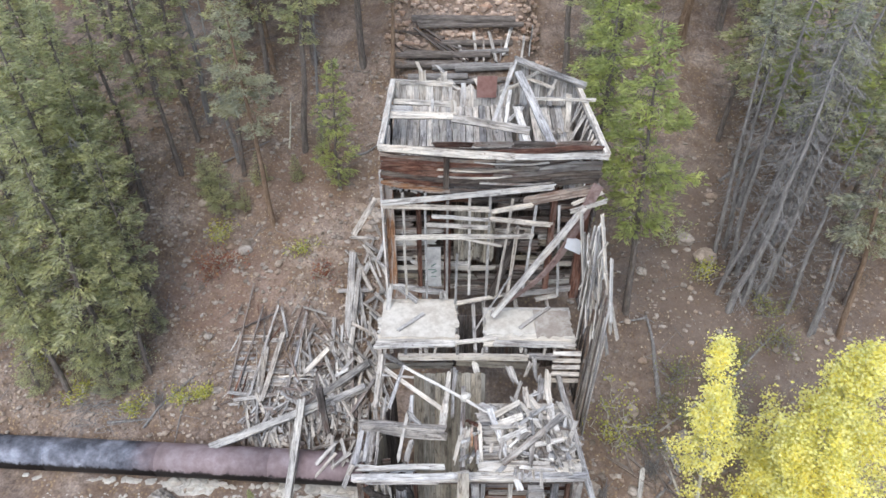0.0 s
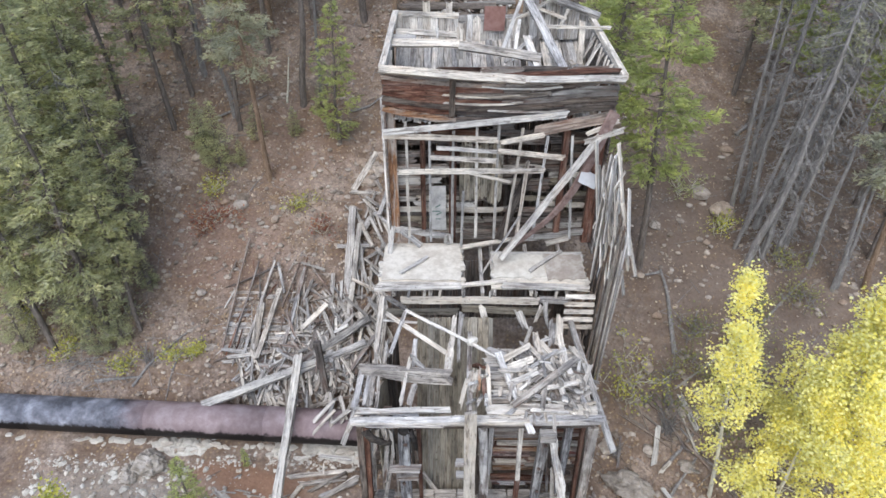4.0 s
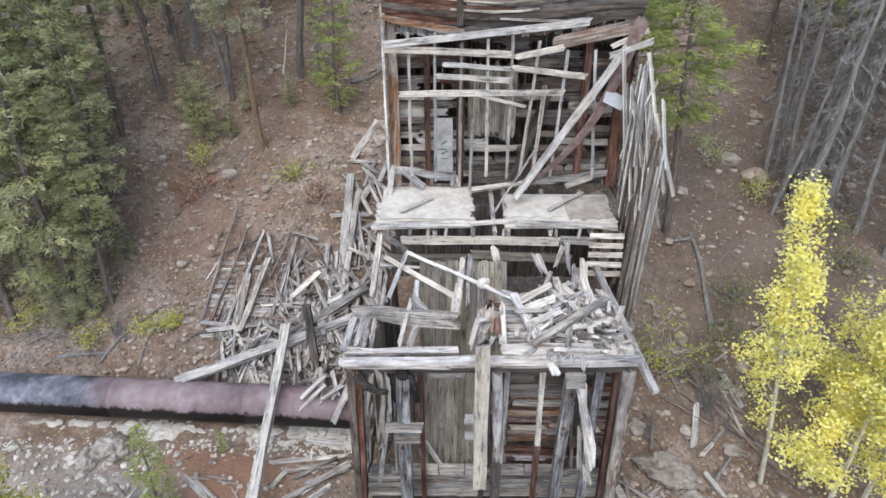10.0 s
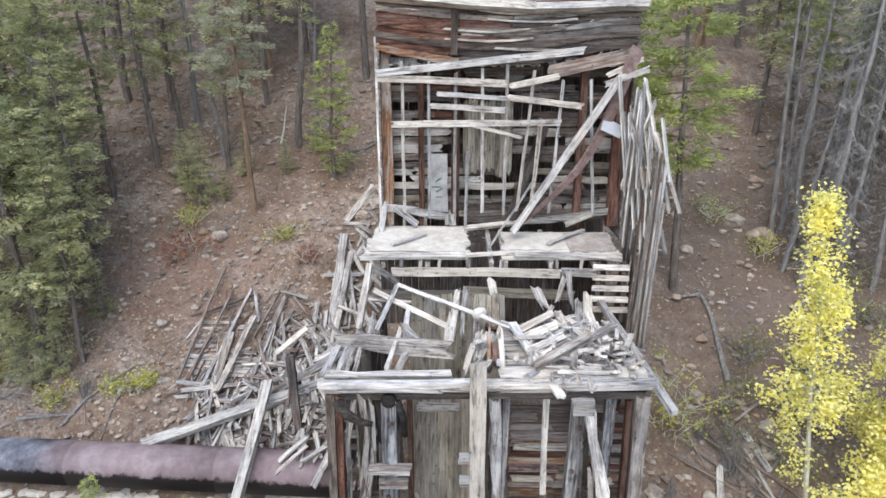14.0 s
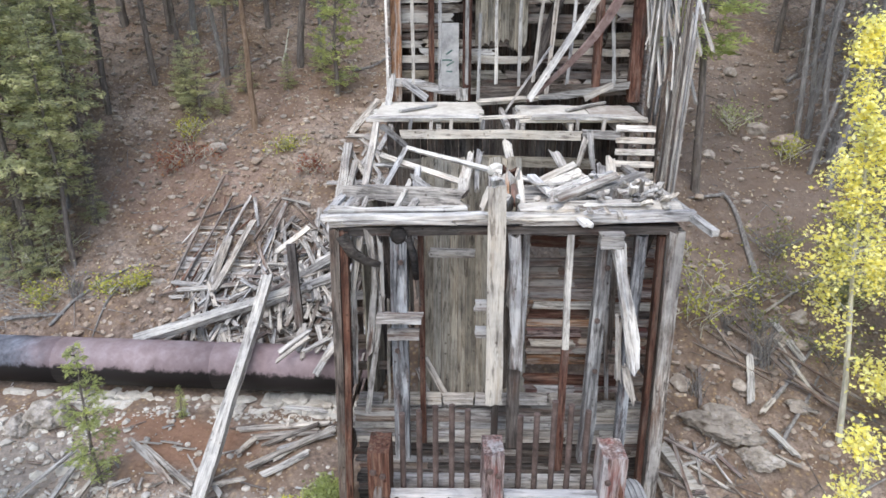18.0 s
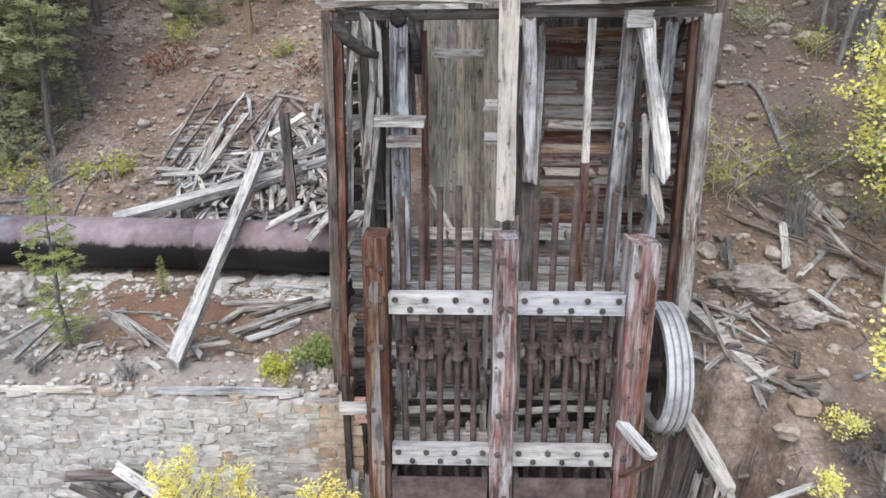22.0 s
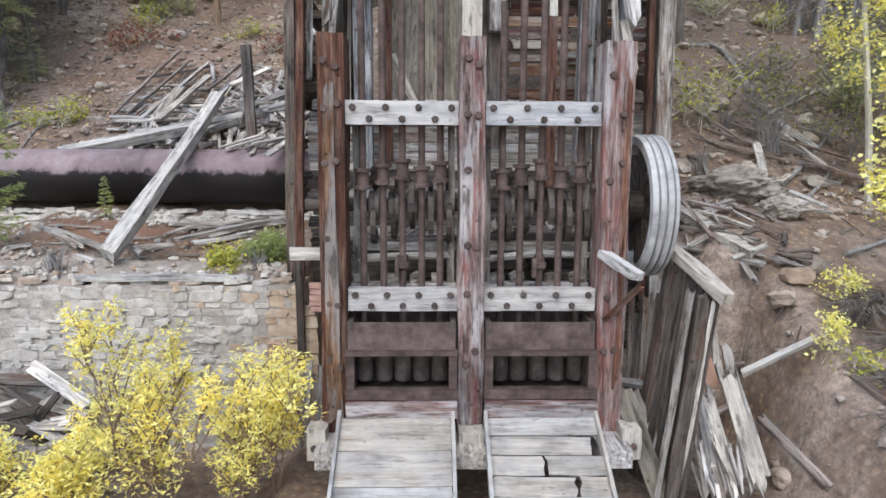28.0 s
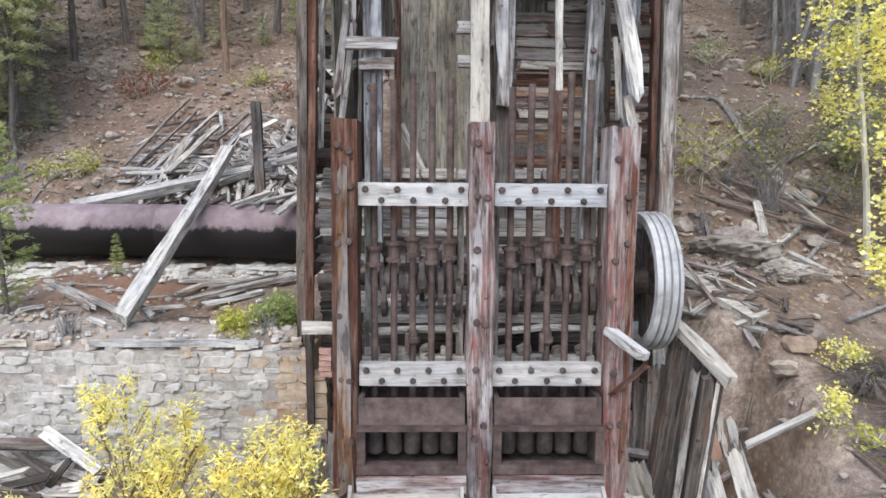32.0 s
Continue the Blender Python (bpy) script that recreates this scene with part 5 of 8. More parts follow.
            bent_board("siding_board", pts, h * rng.uniform(1.0, 1.35), 0.04, rng.choice([M_BROWN, M_BROWN, M_SIDING, M_SPLIT] if xb < 1.5 else [M_DARK, M_OLD, M_DARK, M_SIDING] if xa > 0 else [M_SIDING, M_OLD, M_DARK, M_BROWN]), T)
        z += h
        row += 1
    for k in range(5):
        xa = rng.uniform(-0.5, 1.8)
        zz = 13.6 + 0.2 * k
        bent_board("split_lath", [(xa + 0.5 * j, 15.82, zz + 0.03 * (j - 2) ** 2 * 0.5 + rng.uniform(-0.02, 0.02)) for j in range(5)], 0.05, 0.03, rng.choice([M_GREY, M_PALE, M_OLD]), T)
    P("front_rail", (-1.68, 15.72, 14.76), (1.9, 15.68, 14.5), 0.2, 0.2, M_PALE, label="bleached top rail", face=(0, -1, 0.6), wear=0.014)
    P("front_rail", (1.8, 15.7, 14.5), (4.36, 15.6, 14.56), 0.16, 0.18, M_PALE, face=(0, -1, 0.6), wear=0.012)
    P("nailer", (0.08, 15.8, 13.5), (0.1, 15.8, 14.5), 0.16, 0.05, M_DARK)
    P("side_rail", (-1.66, 15.75, 14.75), (-1.56, 20.0, 15.0), 0.16, 0.14, M_PALE, face=(0, 0, 1))
    P("side_rail", (4.34, 15.6, 14.6), (4.2, 20.0, 14.95), 0.14, 0.14, M_PALE, face=(0, 0, 1))
    P("back_rail", (-1.58, 20.0, 14.98), (0.3, 20.0, 14.9), 0.14, 0.12, M_PALE)
    # side and back walls
    for xs_, a in ((-1.68, 0), (4.3, 1)):
        z = 9.0
        while z < 14.6:
            h = rng.uniform(0.18, 0.26)
            P("side_wall_board", (xs_, 16.0, z + h / 2), (xs_, 20.0, z + h / 2 + rng.uniform(-0.03, 0.03)), h - 0.012, 0.05, M_SIDING if z < 13.5 else M_GREY, face=(1, 0, 0))
            z += h
    x = -1.6
    while x < 4.2:
        w = rng.uniform(0.17, 0.27)
        top = 14.8 + rng.uniform(-0.12, 0.12)
        if -1.2 < x < 0.15:
            top = 15.1 + rng.uniform(-0.25, 0.3)
        P("back_wall_plank", (x + w / 2, 20.0, 12.0), (x + w / 2, 20.0, top), w - 0.012, 0.05, M_PALE, rag=0.07, wear=0.012)
        x += w
    # dark planks added behind the wall gaps, standing in for the shaded interior
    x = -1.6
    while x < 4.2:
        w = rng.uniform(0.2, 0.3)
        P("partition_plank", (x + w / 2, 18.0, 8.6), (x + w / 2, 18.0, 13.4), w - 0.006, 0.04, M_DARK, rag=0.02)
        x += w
    # slanting floor planks inside the top
    x = -1.55
    while x < 4.1:
        w = rng.uniform(0.16, 0.25)
        ya = rng.uniform(16.0, 16.3)
        if rng.random() < 0.94:
            P("bin_floor_plank", (x + w / 2, ya, 13.25), (x + w / 2, 19.95, 14.15 + rng.uniform(-0.03, 0.06)), w - 0.012, 0.045, M_PALE if rng.random() < 0.55 else M_GREY, face=(0, -0.23, 1), wear=0.01, rag=0.08)
        x += w
    P("tie_beam", (-1.58, 17.95, 14.72), (0.4, 17.9, 14.7), 0.2, 0.16, M_PALE, face=(0, -1, 0.6), wear=0.014)
    P("tie_beam", (0.3, 17.75, 14.7), (2.5, 17.3, 14.52), 0.22, 0.16, M_GREY, face=(0, -1, 0.6), wear=0.014)
    P("low_tie", (-1.5, 19.0, 14.72), (0.3, 18.9, 14.66), 0.16, 0.12, M_PALE, face=(0, -1, 0.6))
    P("platform_plank", (-1.55, 18.25, 14.78), (-0.9, 18.2, 14.76), 0.5, 0.05, M_PALE, face=(0, 0, 1))
    P("upright", (0.33, 18.1, 14.2), (0.3, 18.4, 15.0), 0.18, 0.1, M_PALE)
    P("upright", (-1.4, 19.9, 14.2), (-1.45, 19.9, 15.0), 0.14, 0.1, M_PALE)
    P("upright", (-0.3, 18.6, 14.2), (-0.32, 18.7, 14.9), 0.08, 0.08, M_PALE)
    P("corner_strut", (-1.5, 16.1, 13.9), (-1.55, 17.2, 14.7), 0.16, 0.1, M_PALE, face=(1, 0, 0))
    board("tin_sheet", (1.38, 19.85, 14.5), (1.38, 19.8, 15.22), 0.62, 0.012, M_REDTIN, T, label="small rusted red tin sheet", rag=0.0)
    # collapsed gable at the back
    P("gable_rafter", (2.17, 19.6, 15.82), (4.42, 19.5, 15.02), 0.22, 0.1, M_GREY, face=(0, -0.5, 1), wear=0.012)
    P("gable_rafter", (2.2, 19.5, 15.8), (1.42, 18.1, 14.25), 0.1, 0.06, M_PALE, face=(0, -1, 0.3))
    P("gable_post", (2.28, 19.4, 15.5), (3.2, 16.6, 14.1), 0.22, 0.1, M_GREY, face=(0, -1, 0.8), wear=0.012)
    P("gable_web", (2.55, 19.6, 15.25), (3.45, 19.5, 14.95), 0.09, 0.06, M_PALE)
    P("gable_web", (2.4, 19.6, 15.1), (2.95, 19.5, 15.5), 0.08, 0.06, M_PALE)
    P("gable_web", (3.3, 19.55, 14.7), (3.5, 19.5, 15.3), 0.09, 0.06, M_PALE)
    P("gable_web", (1.75, 19.3, 14.9), (2.4, 19.3, 15.2), 0.08, 0.05, M_PALE)
    P("gable_tie", (2.6, 18.5, 15.02), (4.5, 18.4, 15.0), 0.08, 0.08, M_PALE)
    x = 2.3
    while x < 4.2:
        w = rng.uniform(0.17, 0.24)
        P("gable_board", (x, 19.75, 14.3), (x, 19.75, 15.72 - (x - 2.2) * 0.34), w - 0.012, 0.03, M_GREY, rag=0.04)
        x += w
    P("leaning_plank", (2.2, 18.6, 14.7), (2.46, 16.25, 14.2), 0.2, 0.06, M_PALE, face=(0, 0, 1), rag=0.05)
    P("leaning_plank", (1.8, 19.0, 14.9), (1.6, 17.9, 14.2), 0.12, 0.05, M_PALE, face=(0, 0, 1))
    P("leaning_plank", (2.05, 19.2, 15.0), (1.8, 17.8, 14.3), 0.1, 0.05, M_PALE, face=(0, 0, 1))
    P("leaning_plank", (1.9, 18.2, 14.4), (2.4, 18.6, 14.7), 0.12, 0.05, M_PALE, face=(0, 0, 1))
    P("leaning_post", (3.75, 18.4, 14.0), (3.72, 18.5, 15.15), 0.16, 0.1, M_PALE)
    for i in range(10):
        y = 16.2 + i * 0.33
        P("leaning_plank", (4.2, y, 14.6), (3.7 + rng.uniform(-0.2, 0.2), y - 0.2 + rng.uniform(-0.2, 0.2), 13.4), 0.18, 0.04, M_PALE, face=(1, 0, 0.5), rag=0.07)
    for i in range(7):
        x, y = rng.uniform(2.6, 3.6), rng.uniform(17, 19)
        P("debris_board", (x, y, 14.0 + 0.23 * (y - 18)), (x + rng.uniform(-0.4, 0.4), y + rng.uniform(-0.5, 0.5), 14.05 + 0.23 * (y - 18)), 0.16, 0.05, rng.choice([M_GREY, M_PALE]), face=(0, 0, 1))
    return T


M_TWIST = rusty("red_brown_plank", (0.1, 0.065, 0.06), (0.2, 0.14, 0.13), (0.32, 0.26, 0.245), 0.9, 0.0, 4)
M_SHRUBPAINT = rusty("faded_green_paint", (0.06, 0.12, 0.11), (0.1, 0.17, 0.15), (0.2, 0.27, 0.25), 0.9, 0.0, 9)
TOWER = tower()


def tower_right_side():
    L = lambda *a, **k: loose(*a, group="boards leaning on the tower side", **k)
    lab = "weathered siding board leaning off the tower side"
    # standing remains of the side wall
    S = thing("side_wall", (4.25, 13.6, 7.0), "standing dark plank remains of a side wall", "wall")
    y = 12.9
    while y < 15.6:
        w = rng.uniform(0.13, 0.2)
        board("wall_plank", (4.15 + rng.uniform(-0.03, 0.03), y, 6.6), (4.28 + rng.uniform(-0.04, 0.04), y - 0.1, 10.0 + rng.uniform(-0.6, 1.2) + (0.5 if y < 14 else 0)), w - 0.01, 0.04, M_DARK if rng.random() < 0.6 else M_GREY, S, (1, -0.2, 0), rag=0.08)
        y += w
    for i in range(20):
        a = Vector((rng.uniform(3.95, 4.4), rng.uniform(14.3, 15.5), rng.uniform(11.4, 13.0)))
        b_ = a + Vector((rng.uniform(-0.25, 0.35), rng.uniform(-1.3, 0.1), -rng.uniform(1.2, 2.6)))
        L("leaning_board", a, b_, rng.uniform(0.08, 0.17), 0.035, M_PALE if i % 2 else M_GREY, face=(1, -0.8, 0.3), label=lab, rag=0.1)
    for a, b_ in (((3.78, 15.3, 13.05), (4.2, 15.3, 10.2)), ((4.4, 14.5, 12.6), (3.96, 15.0, 10.6)), ((4.34, 15.2, 13.0), (4.5, 13.2, 10.5)), ((4.5, 14.2, 12.2), (4.35, 12.9, 11.2)), ((4.3, 13.9, 12.0), (4.6, 12.9, 10.6))):
        L("leaning_board", a, b_, 0.14, 0.04, M_PALE, face=(1, -0.8, 0.3), label="bleached siding board leaning off the tower side", rag=0.08)
    t = board("bent_tin_sheet", (3.5, 15.4, 12.0), (3.95, 15.35, 11.8), 0.42, 0.012, M_TIN, None, (0, -0.7, 1), rag=0.02)
    tagged(t, "bent light-grey tin sheet caught between boards", "sheet metal")
    # two long timbers fallen across the open front
    loose("fallen_beam", (3.9, 15.45, 13.1), (1.5, 15.15, 9.45), 0.16, 0.12, M_PALE, face=(0, -1, 0.2), label="long bleached beam fallen across the open front", group="fallen beams")
    # a twisted plank that sags between its ends
    vs, fs = [], []
    n = 12
    for k in range(n + 1):
        u = k / n
        c = Vector((4.25, 15.7, 13.65)).lerp(Vector((1.5, 15.35, 9.4)), u) + Vector((0.3, -0.1, -0.36)) * math.sin(math.pi * u) ** 1.2
        tw = 0.1 + 0.5 * u
        wv = Vector((0.84 * math.cos(tw), 0.5 * math.sin(tw), -0.54 * math.cos(tw))) * (0.14 - 0.1 * u)
        tv = Vector((0.02, -0.02, 0.0))
        vs += [tuple(c - wv - tv), tuple(c + wv - tv), tuple(c + wv + tv), tuple(c - wv + tv)]
    for k in range(n):
        for j in range(4):
            fs.append((k * 4 + j, k * 4 + (j + 1) % 4, k * 4 + 4 + (j + 1) % 4, k * 4 + 4 + j))
    fs += [(3, 2, 1, 0), (n * 4, n * 4 + 1, n * 4 + 2, n * 4 + 3)]
    tagged(link("twisted_plank", vs, fs, M_TWIST), "twisted red-brown plank hanging across the open front", "plank", "fallen beams")
    loose("fallen_beam", (2.0, 15.6, 10.6), (0.95, 14.7, 9.25), 0.05, 0.04, M_GREY, face=(0, -1, 0.2), label="thin grey lath fallen on the deck", group="fallen beams")


tower_right_side()


# ---- pipe, ledge, stone wall ----
def big_pipe():
    a, b_ = Vector((-26.0, 15.85, 3.0)), Vector((-2.0, 14.4, 3.03))
    pipe = thing("steel_pipe", tuple(a), "large rusted steel pipe, mauve on top and black below", "pipe")
    n = 6
    for i in range(n):
        p, q = a.lerp(b_, i / n), a.lerp(b_, (i + 1) / n)
        d = (q - p).normalized()
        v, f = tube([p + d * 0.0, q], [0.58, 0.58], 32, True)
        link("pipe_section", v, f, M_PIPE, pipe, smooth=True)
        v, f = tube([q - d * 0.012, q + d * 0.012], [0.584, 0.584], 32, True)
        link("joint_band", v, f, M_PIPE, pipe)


big_pipe()


def rock_mesh(size, seed, flat=0.7, sub=2):
    r = random.Random(seed)
    bm = bmesh.new()
    bmesh.ops.create_icosphere(bm, subdivisions=sub, radius=1)
    off = Vector((r.uniform(0, 50), r.uniform(0, 50), 0))
    for v in bm.verts:
        n = noise.noise(v.co * 1.1 + off) * 0.45 + noise.noise(v.co * 2.7 + off) * 0.22
        if sub > 3:
            n += noise.noise(v.co * 6 + off) * 0.13 + abs(noise.noise(v.co * 13 + off)) * 0.09 + noise.noise(v.co * 27 + off) * 0.03
        v.co *= 1 + n
        v.co.z *= flat
        v.co *= size
    verts = [tuple(v.co) for v in bm.verts]
    faces = [tuple(v.index for v in f.verts) for f in bm.faces]
    bm.free()
    return verts, faces


def boulder(x, y, size, label, sub=2, flat=0.65, mat=None, name="boulder", stretch=1.0, turn=0.0, lift=0.1):
    v, f = rock_mesh(size, int(x * 91 + y * 37), flat, sub)
    v = [(a * stretch, b_, c) for a, b_, c in v]
    m = pose(x, y, gz(x, y) + size * lift, rng.uniform(-12, 12), rng.uniform(-12, 12), turn or rng.uniform(0, 360))
    ob = link(name, v, f, mat or M_ROCK, None, m, smooth=False)
    return tagged(ob, label, "rock", "boulders")


def boulders():
    boulder(-8.0, 21.9, 0.3, "pale boulder half sunk in the slope", 3)
    boulder(5.55, 12.3, 0.46, "long rough grey-brown boulder on the slope", 5, 0.72, M_BROWNROCK, "boulder", 1.75, -38, 0.62)
    boulder(6.12, 11.65, 0.27, "white-crusted broken boulder on the slope", 5, 0.75, M_BOULDER, stretch=1.35, turn=-30, lift=0.55)
    boulder(10.2, 20.9, 0.4, "pale boulder half sunk in the slope", 3)
    boulder(9.6, 21.6, 0.35, "pale boulder half sunk in the slope")
    boulder(-9.8, 13.7, 0.46, "grey block of broken masonry", 4, 0.9, M_BOULDER)
    boulder(-10.4, 13.3, 0.3, "grey block of broken masonry", 4, 0.9, M_BOULDER)
    for x, y, sz in ((5.11, 9.63, 0.2), (5.02, 13.49, 0.22), (6.36, 13.44, 0.2), (7.71, 14.48, 0.22), (8.25, 14.95, 0.26), (8.06, 14.33, 0.22), (7.51, 13.02, 0.24), (6.61, 15.59, 0.22), (5.53, 9.99, 0.24), (6.45, 11.05, 0.14), (5.7, 11.0, 0.1), (6.0, 10.4, 0.12)):
        boulder(x, y, sz, "grey angular rock on bare soil", 2, 0.7)
    boulder(5.9, 10.2, 0.24, "grey rock on bare soil")
    boulder(4.63, 8.35, 0.2, "grey rock on bare soil")
    for i in range(26):
        s = rng.choice([-1, 1])
        x = s * rng.uniform(5.0, 14) + (1 if s > 0 else -1)
        y = rng.uniform(12.5 if s > 0 else 16.3, 27)
        boulder(x, y, rng.uniform(0.12, 0.3), "weathered rock on the hillside")


boulders()


def rubble_beside_deck():
    """Boards and broken rock lying uphill of the deck's open end."""
    L = loose
    lab = "pale board lying on rubble beside the deck"
    L("fallen_pole", (-3.59, 21.38, 7.42), (-3.63, 18.63, 5.34), 0.26, 0.16, M_GREY, face=(0, -0.7, 0.7), label="thick grey pole lying up the slope above the wreckage", wear=0.02)
    L("fallen_plank", (-2.79, 23.6, 8.62), (-3.66, 22.35, 7.62), 0.24, 0.05, M_GREY, face=(0, -0.7, 0.7), label=lab)
    L("fallen_plank", (-3.75, 22.3, 7.56), (-2.6, 22.15, 7.58), 0.12, 0.05, M_GREY, face=(0, -0.7, 0.7), label=lab)
    L("fallen_plank", (-2.95, 22.9, 8.05), (-2.5, 22.2, 7.62), 0.14, 0.05, M_OLD, face=(0, -0.7, 0.7), label=lab)
    for i in range(34):
        x, y = rng.gauss(-3.05, 0.28), rng.gauss(22.95, 0.36)
        boulder(x, y, rng.uniform(0.1, 0.26), "broken grey rock heaped beside the deck", 1, 0.7, M_ROCK, "rubble_rock", rng.uniform(1, 1.5), rng.uniform(0, 6.2), rng.uniform(0.02, 0.1))


rubble_beside_deck()


def scatter(name, label, mat, n, region, smin, smax, seed, flat=0.6):
    """Many small stones in one mesh."""
    r = np.random.RandomState(seed)
    base, faces0 = rock_mesh(1.0, seed, 1.0, 1)
    base = np.array(base)
    faces0 = np.array(faces0)
    V, F = [], []
    k = 0
    for i in range(n):
        x, y = region(r)
        s = smin + (smax - smin) * r.rand() ** 3
        a = r.rand() * 6.28
        c, sn = math.cos(a), math.sin(a)
        sc = np.array([s * (0.7 + r.rand() * 0.7), s * (0.7 + r.rand() * 0.5), s * flat * (0.6 + 0.6 * r.rand())])
        p = base * sc
        q = np.stack([p[:, 0] * c - p[:, 1] * sn + x, p[:, 0] * sn + p[:, 1] * c + y, p[:, 2]], 1)
        q[:, 2] += gz(x, y) + s * 0.15 + 0.22 * noise.noise(Vector((x, y, 0)) * 0.5)
        V.append(q)
        F.append(faces0 + k)
        k += len(base)
    ob = link(name, np.concatenate(V).tolist(), np.concatenate(F).tolist(), mat)
    return tagged(ob, label, "stones", kind="stuff")


def hill_region(r):
    while True:
        x, y = r.uniform(-17, 17), 11.5 + 19 * r.rand() ** 1.2
        if -2.3 < x < 4.4 and y < 21:
            continue
        if x < -2 and y < 15.6:
            continue
        if x > 0 and r.rand() < 0.5:
            continue
        return x, y


def slope_right(r):
    return r.uniform(4.6, 9.5), r.uniform(7.0, 15)


def terrace_region(r):
    return -2.4 - 10.6 * r.rand() ** 0.8, 10.75 + 0.9 * r.rand() ** 1.5 if r.rand() < 0.6 else r.uniform(10.8, 13.9)


def far_terrace(r):
    return -7.4 - 6.5 * r.rand() ** 0.8, r.uniform(11.0, 13.7)


def ledge_region(r):
    return r.uniform(-14, -2.3), 13.75 + r.normal(0, 0.14)


def litter(name, label, mat, n, region, size, seed):
    """Small flat flakes lying on the soil, one mesh."""
    r = np.random.RandomState(seed)
    V = []
    for i in range(n):
        x, y = region(r)
        a, s = r.rand() * 6.28, size * (0.5 + r.rand())
        z = gz(x, y) + 0.03 + 0.22 * noise.noise(Vector((x, y, 0)) * 0.5) + 0.09 * noise.noise(Vector((x, y, 0)) * 1.7)
        c, sn = math.cos(a) * s, math.sin(a) * s
        k = 0.35 + 0.5 * r.rand()
        tl = r.uniform(-0.3, 0.3) * s
        V += [(x - c, y - sn, z - 0.55 * sn - tl), (x + sn * k, y - c * k, z - 0.55 * c * k), (x + c, y + sn, z + 0.55 * sn + tl + 0.02), (x - sn * k, y + c * k, z + 0.55 * c * k + 0.01)]
    F = [(4 * i, 4 * i + 1, 4 * i + 2, 4 * i + 3) for i in range(n)]
    return tagged(link(name, V, F, mat), label, "litter", kind="stuff")


def twigs(name, label, mat, n, region, seed):
    r = np.random.RandomState(seed)
    V, F = [], []
    for i in range(n):
        x, y = region(r)
        a, ln = r.rand() * 6.28, 0.15 + 0.7 * r.rand() ** 2
        off = 0.22 * noise.noise(Vector((x, y, 0)) * 0.5) + 0.05
        x2, y2 = x + math.cos(a) * ln, y + math.sin(a) * ln
        v, f = tube([(x, y, gz(x, y) + off), (x2, y2, gz(x2, y2) + off + 0.06 * r.rand())], [0.014, 0.007], 3, False)
        k = len(V)
        V += v
        F += [tuple(j + k for j in q) for q in f]
    return tagged(link(name, V, F, mat), label, "twigs", kind="stuff")


def dump_region(r):
    return r.uniform(-2.6, 4.5), r.uniform(29.6, 34)


scatter("hillside_stones", "loose grey and tan stones strewn over the hillside", M_ROCK, 9000, hill_region, 0.014, 0.14, 3)
litter("leaf_litter", "dry tan and orange leaf litter on the hillside", M_LITTER, 26000, hill_region, 0.034, 31)
litter("slope_litter", "dry wood chips and leaves on the bare slope", M_LITTER, 700, slope_right, 0.016, 32)
litter("terrace_litter", "dry wood chips on the terrace", M_LITTER, 1600, terrace_region, 0.022, 33)
twigs("hillside_twigs", "thin dead twigs strewn on the hillside", M_BARKG, 700, hill_region, 34)
twigs("slope_twigs", "thin dead twigs strewn on the bare slope", M_BARK, 170, slope_right, 35)
scatter("slope_stones", "loose stones on the bare soil slope", M_ROCK, 420, slope_right, 0.015, 0.11, 5)
scatter("terrace_rubble", "stone rubble along the terrace edge", M_STONE, 1800, terrace_region, 0.012, 0.09, 6, 0.6)
scatter("masonry_rubble", "pale broken masonry rubble on the terrace", M_MORTAR, 420, far_terrace, 0.02, 0.15, 14, 0.6)
scatter("ledge_rubble", "white crumbled mortar under the pipe", M_MORTAR, 900, ledge_region, 0.015, 0.08, 8, 0.6)
scatter("waste_rock", "orange-tan waste rock dump behind the tower", M_DUMP, 1500, dump_region, 0.04, 0.24, 9, 0.75)


def slab(name, x, y, z, w, d, t, mat, parent, r, tilt=5):
    """A broken flat stone with an uneven outline."""
    n = r.randint(6, 8)
    top, low = [], []
    for k in range(n):
        a = 2 * math.pi * (k + r.uniform(-0.3, 0.3)) / n
        q = r.uniform(0.75, 1.1)
        px, py = math.cos(a) * w / 2 * q, math.sin(a) * d / 2 * q
        top.append((px * 0.93, py * 0.93, t / 2 + r.uniform(-0.25, 0.15) * t))
        low.append((px, py, -t / 2))
    vs = top + low + [(0, 0, t * r.uniform(0.45, 0.65))]
    fs = [(k, (k + 1) % n, 2 * n) for k in range(n)] + [((k + 1) % n, k, n + k, n + (k + 1) % n) for k in range(n)]
    return link(name, vs, fs, mat, parent, pose(x, y, z, r.uniform(-tilt, tilt), r.uniform(-tilt, tilt), r.uniform(-25, 25)))


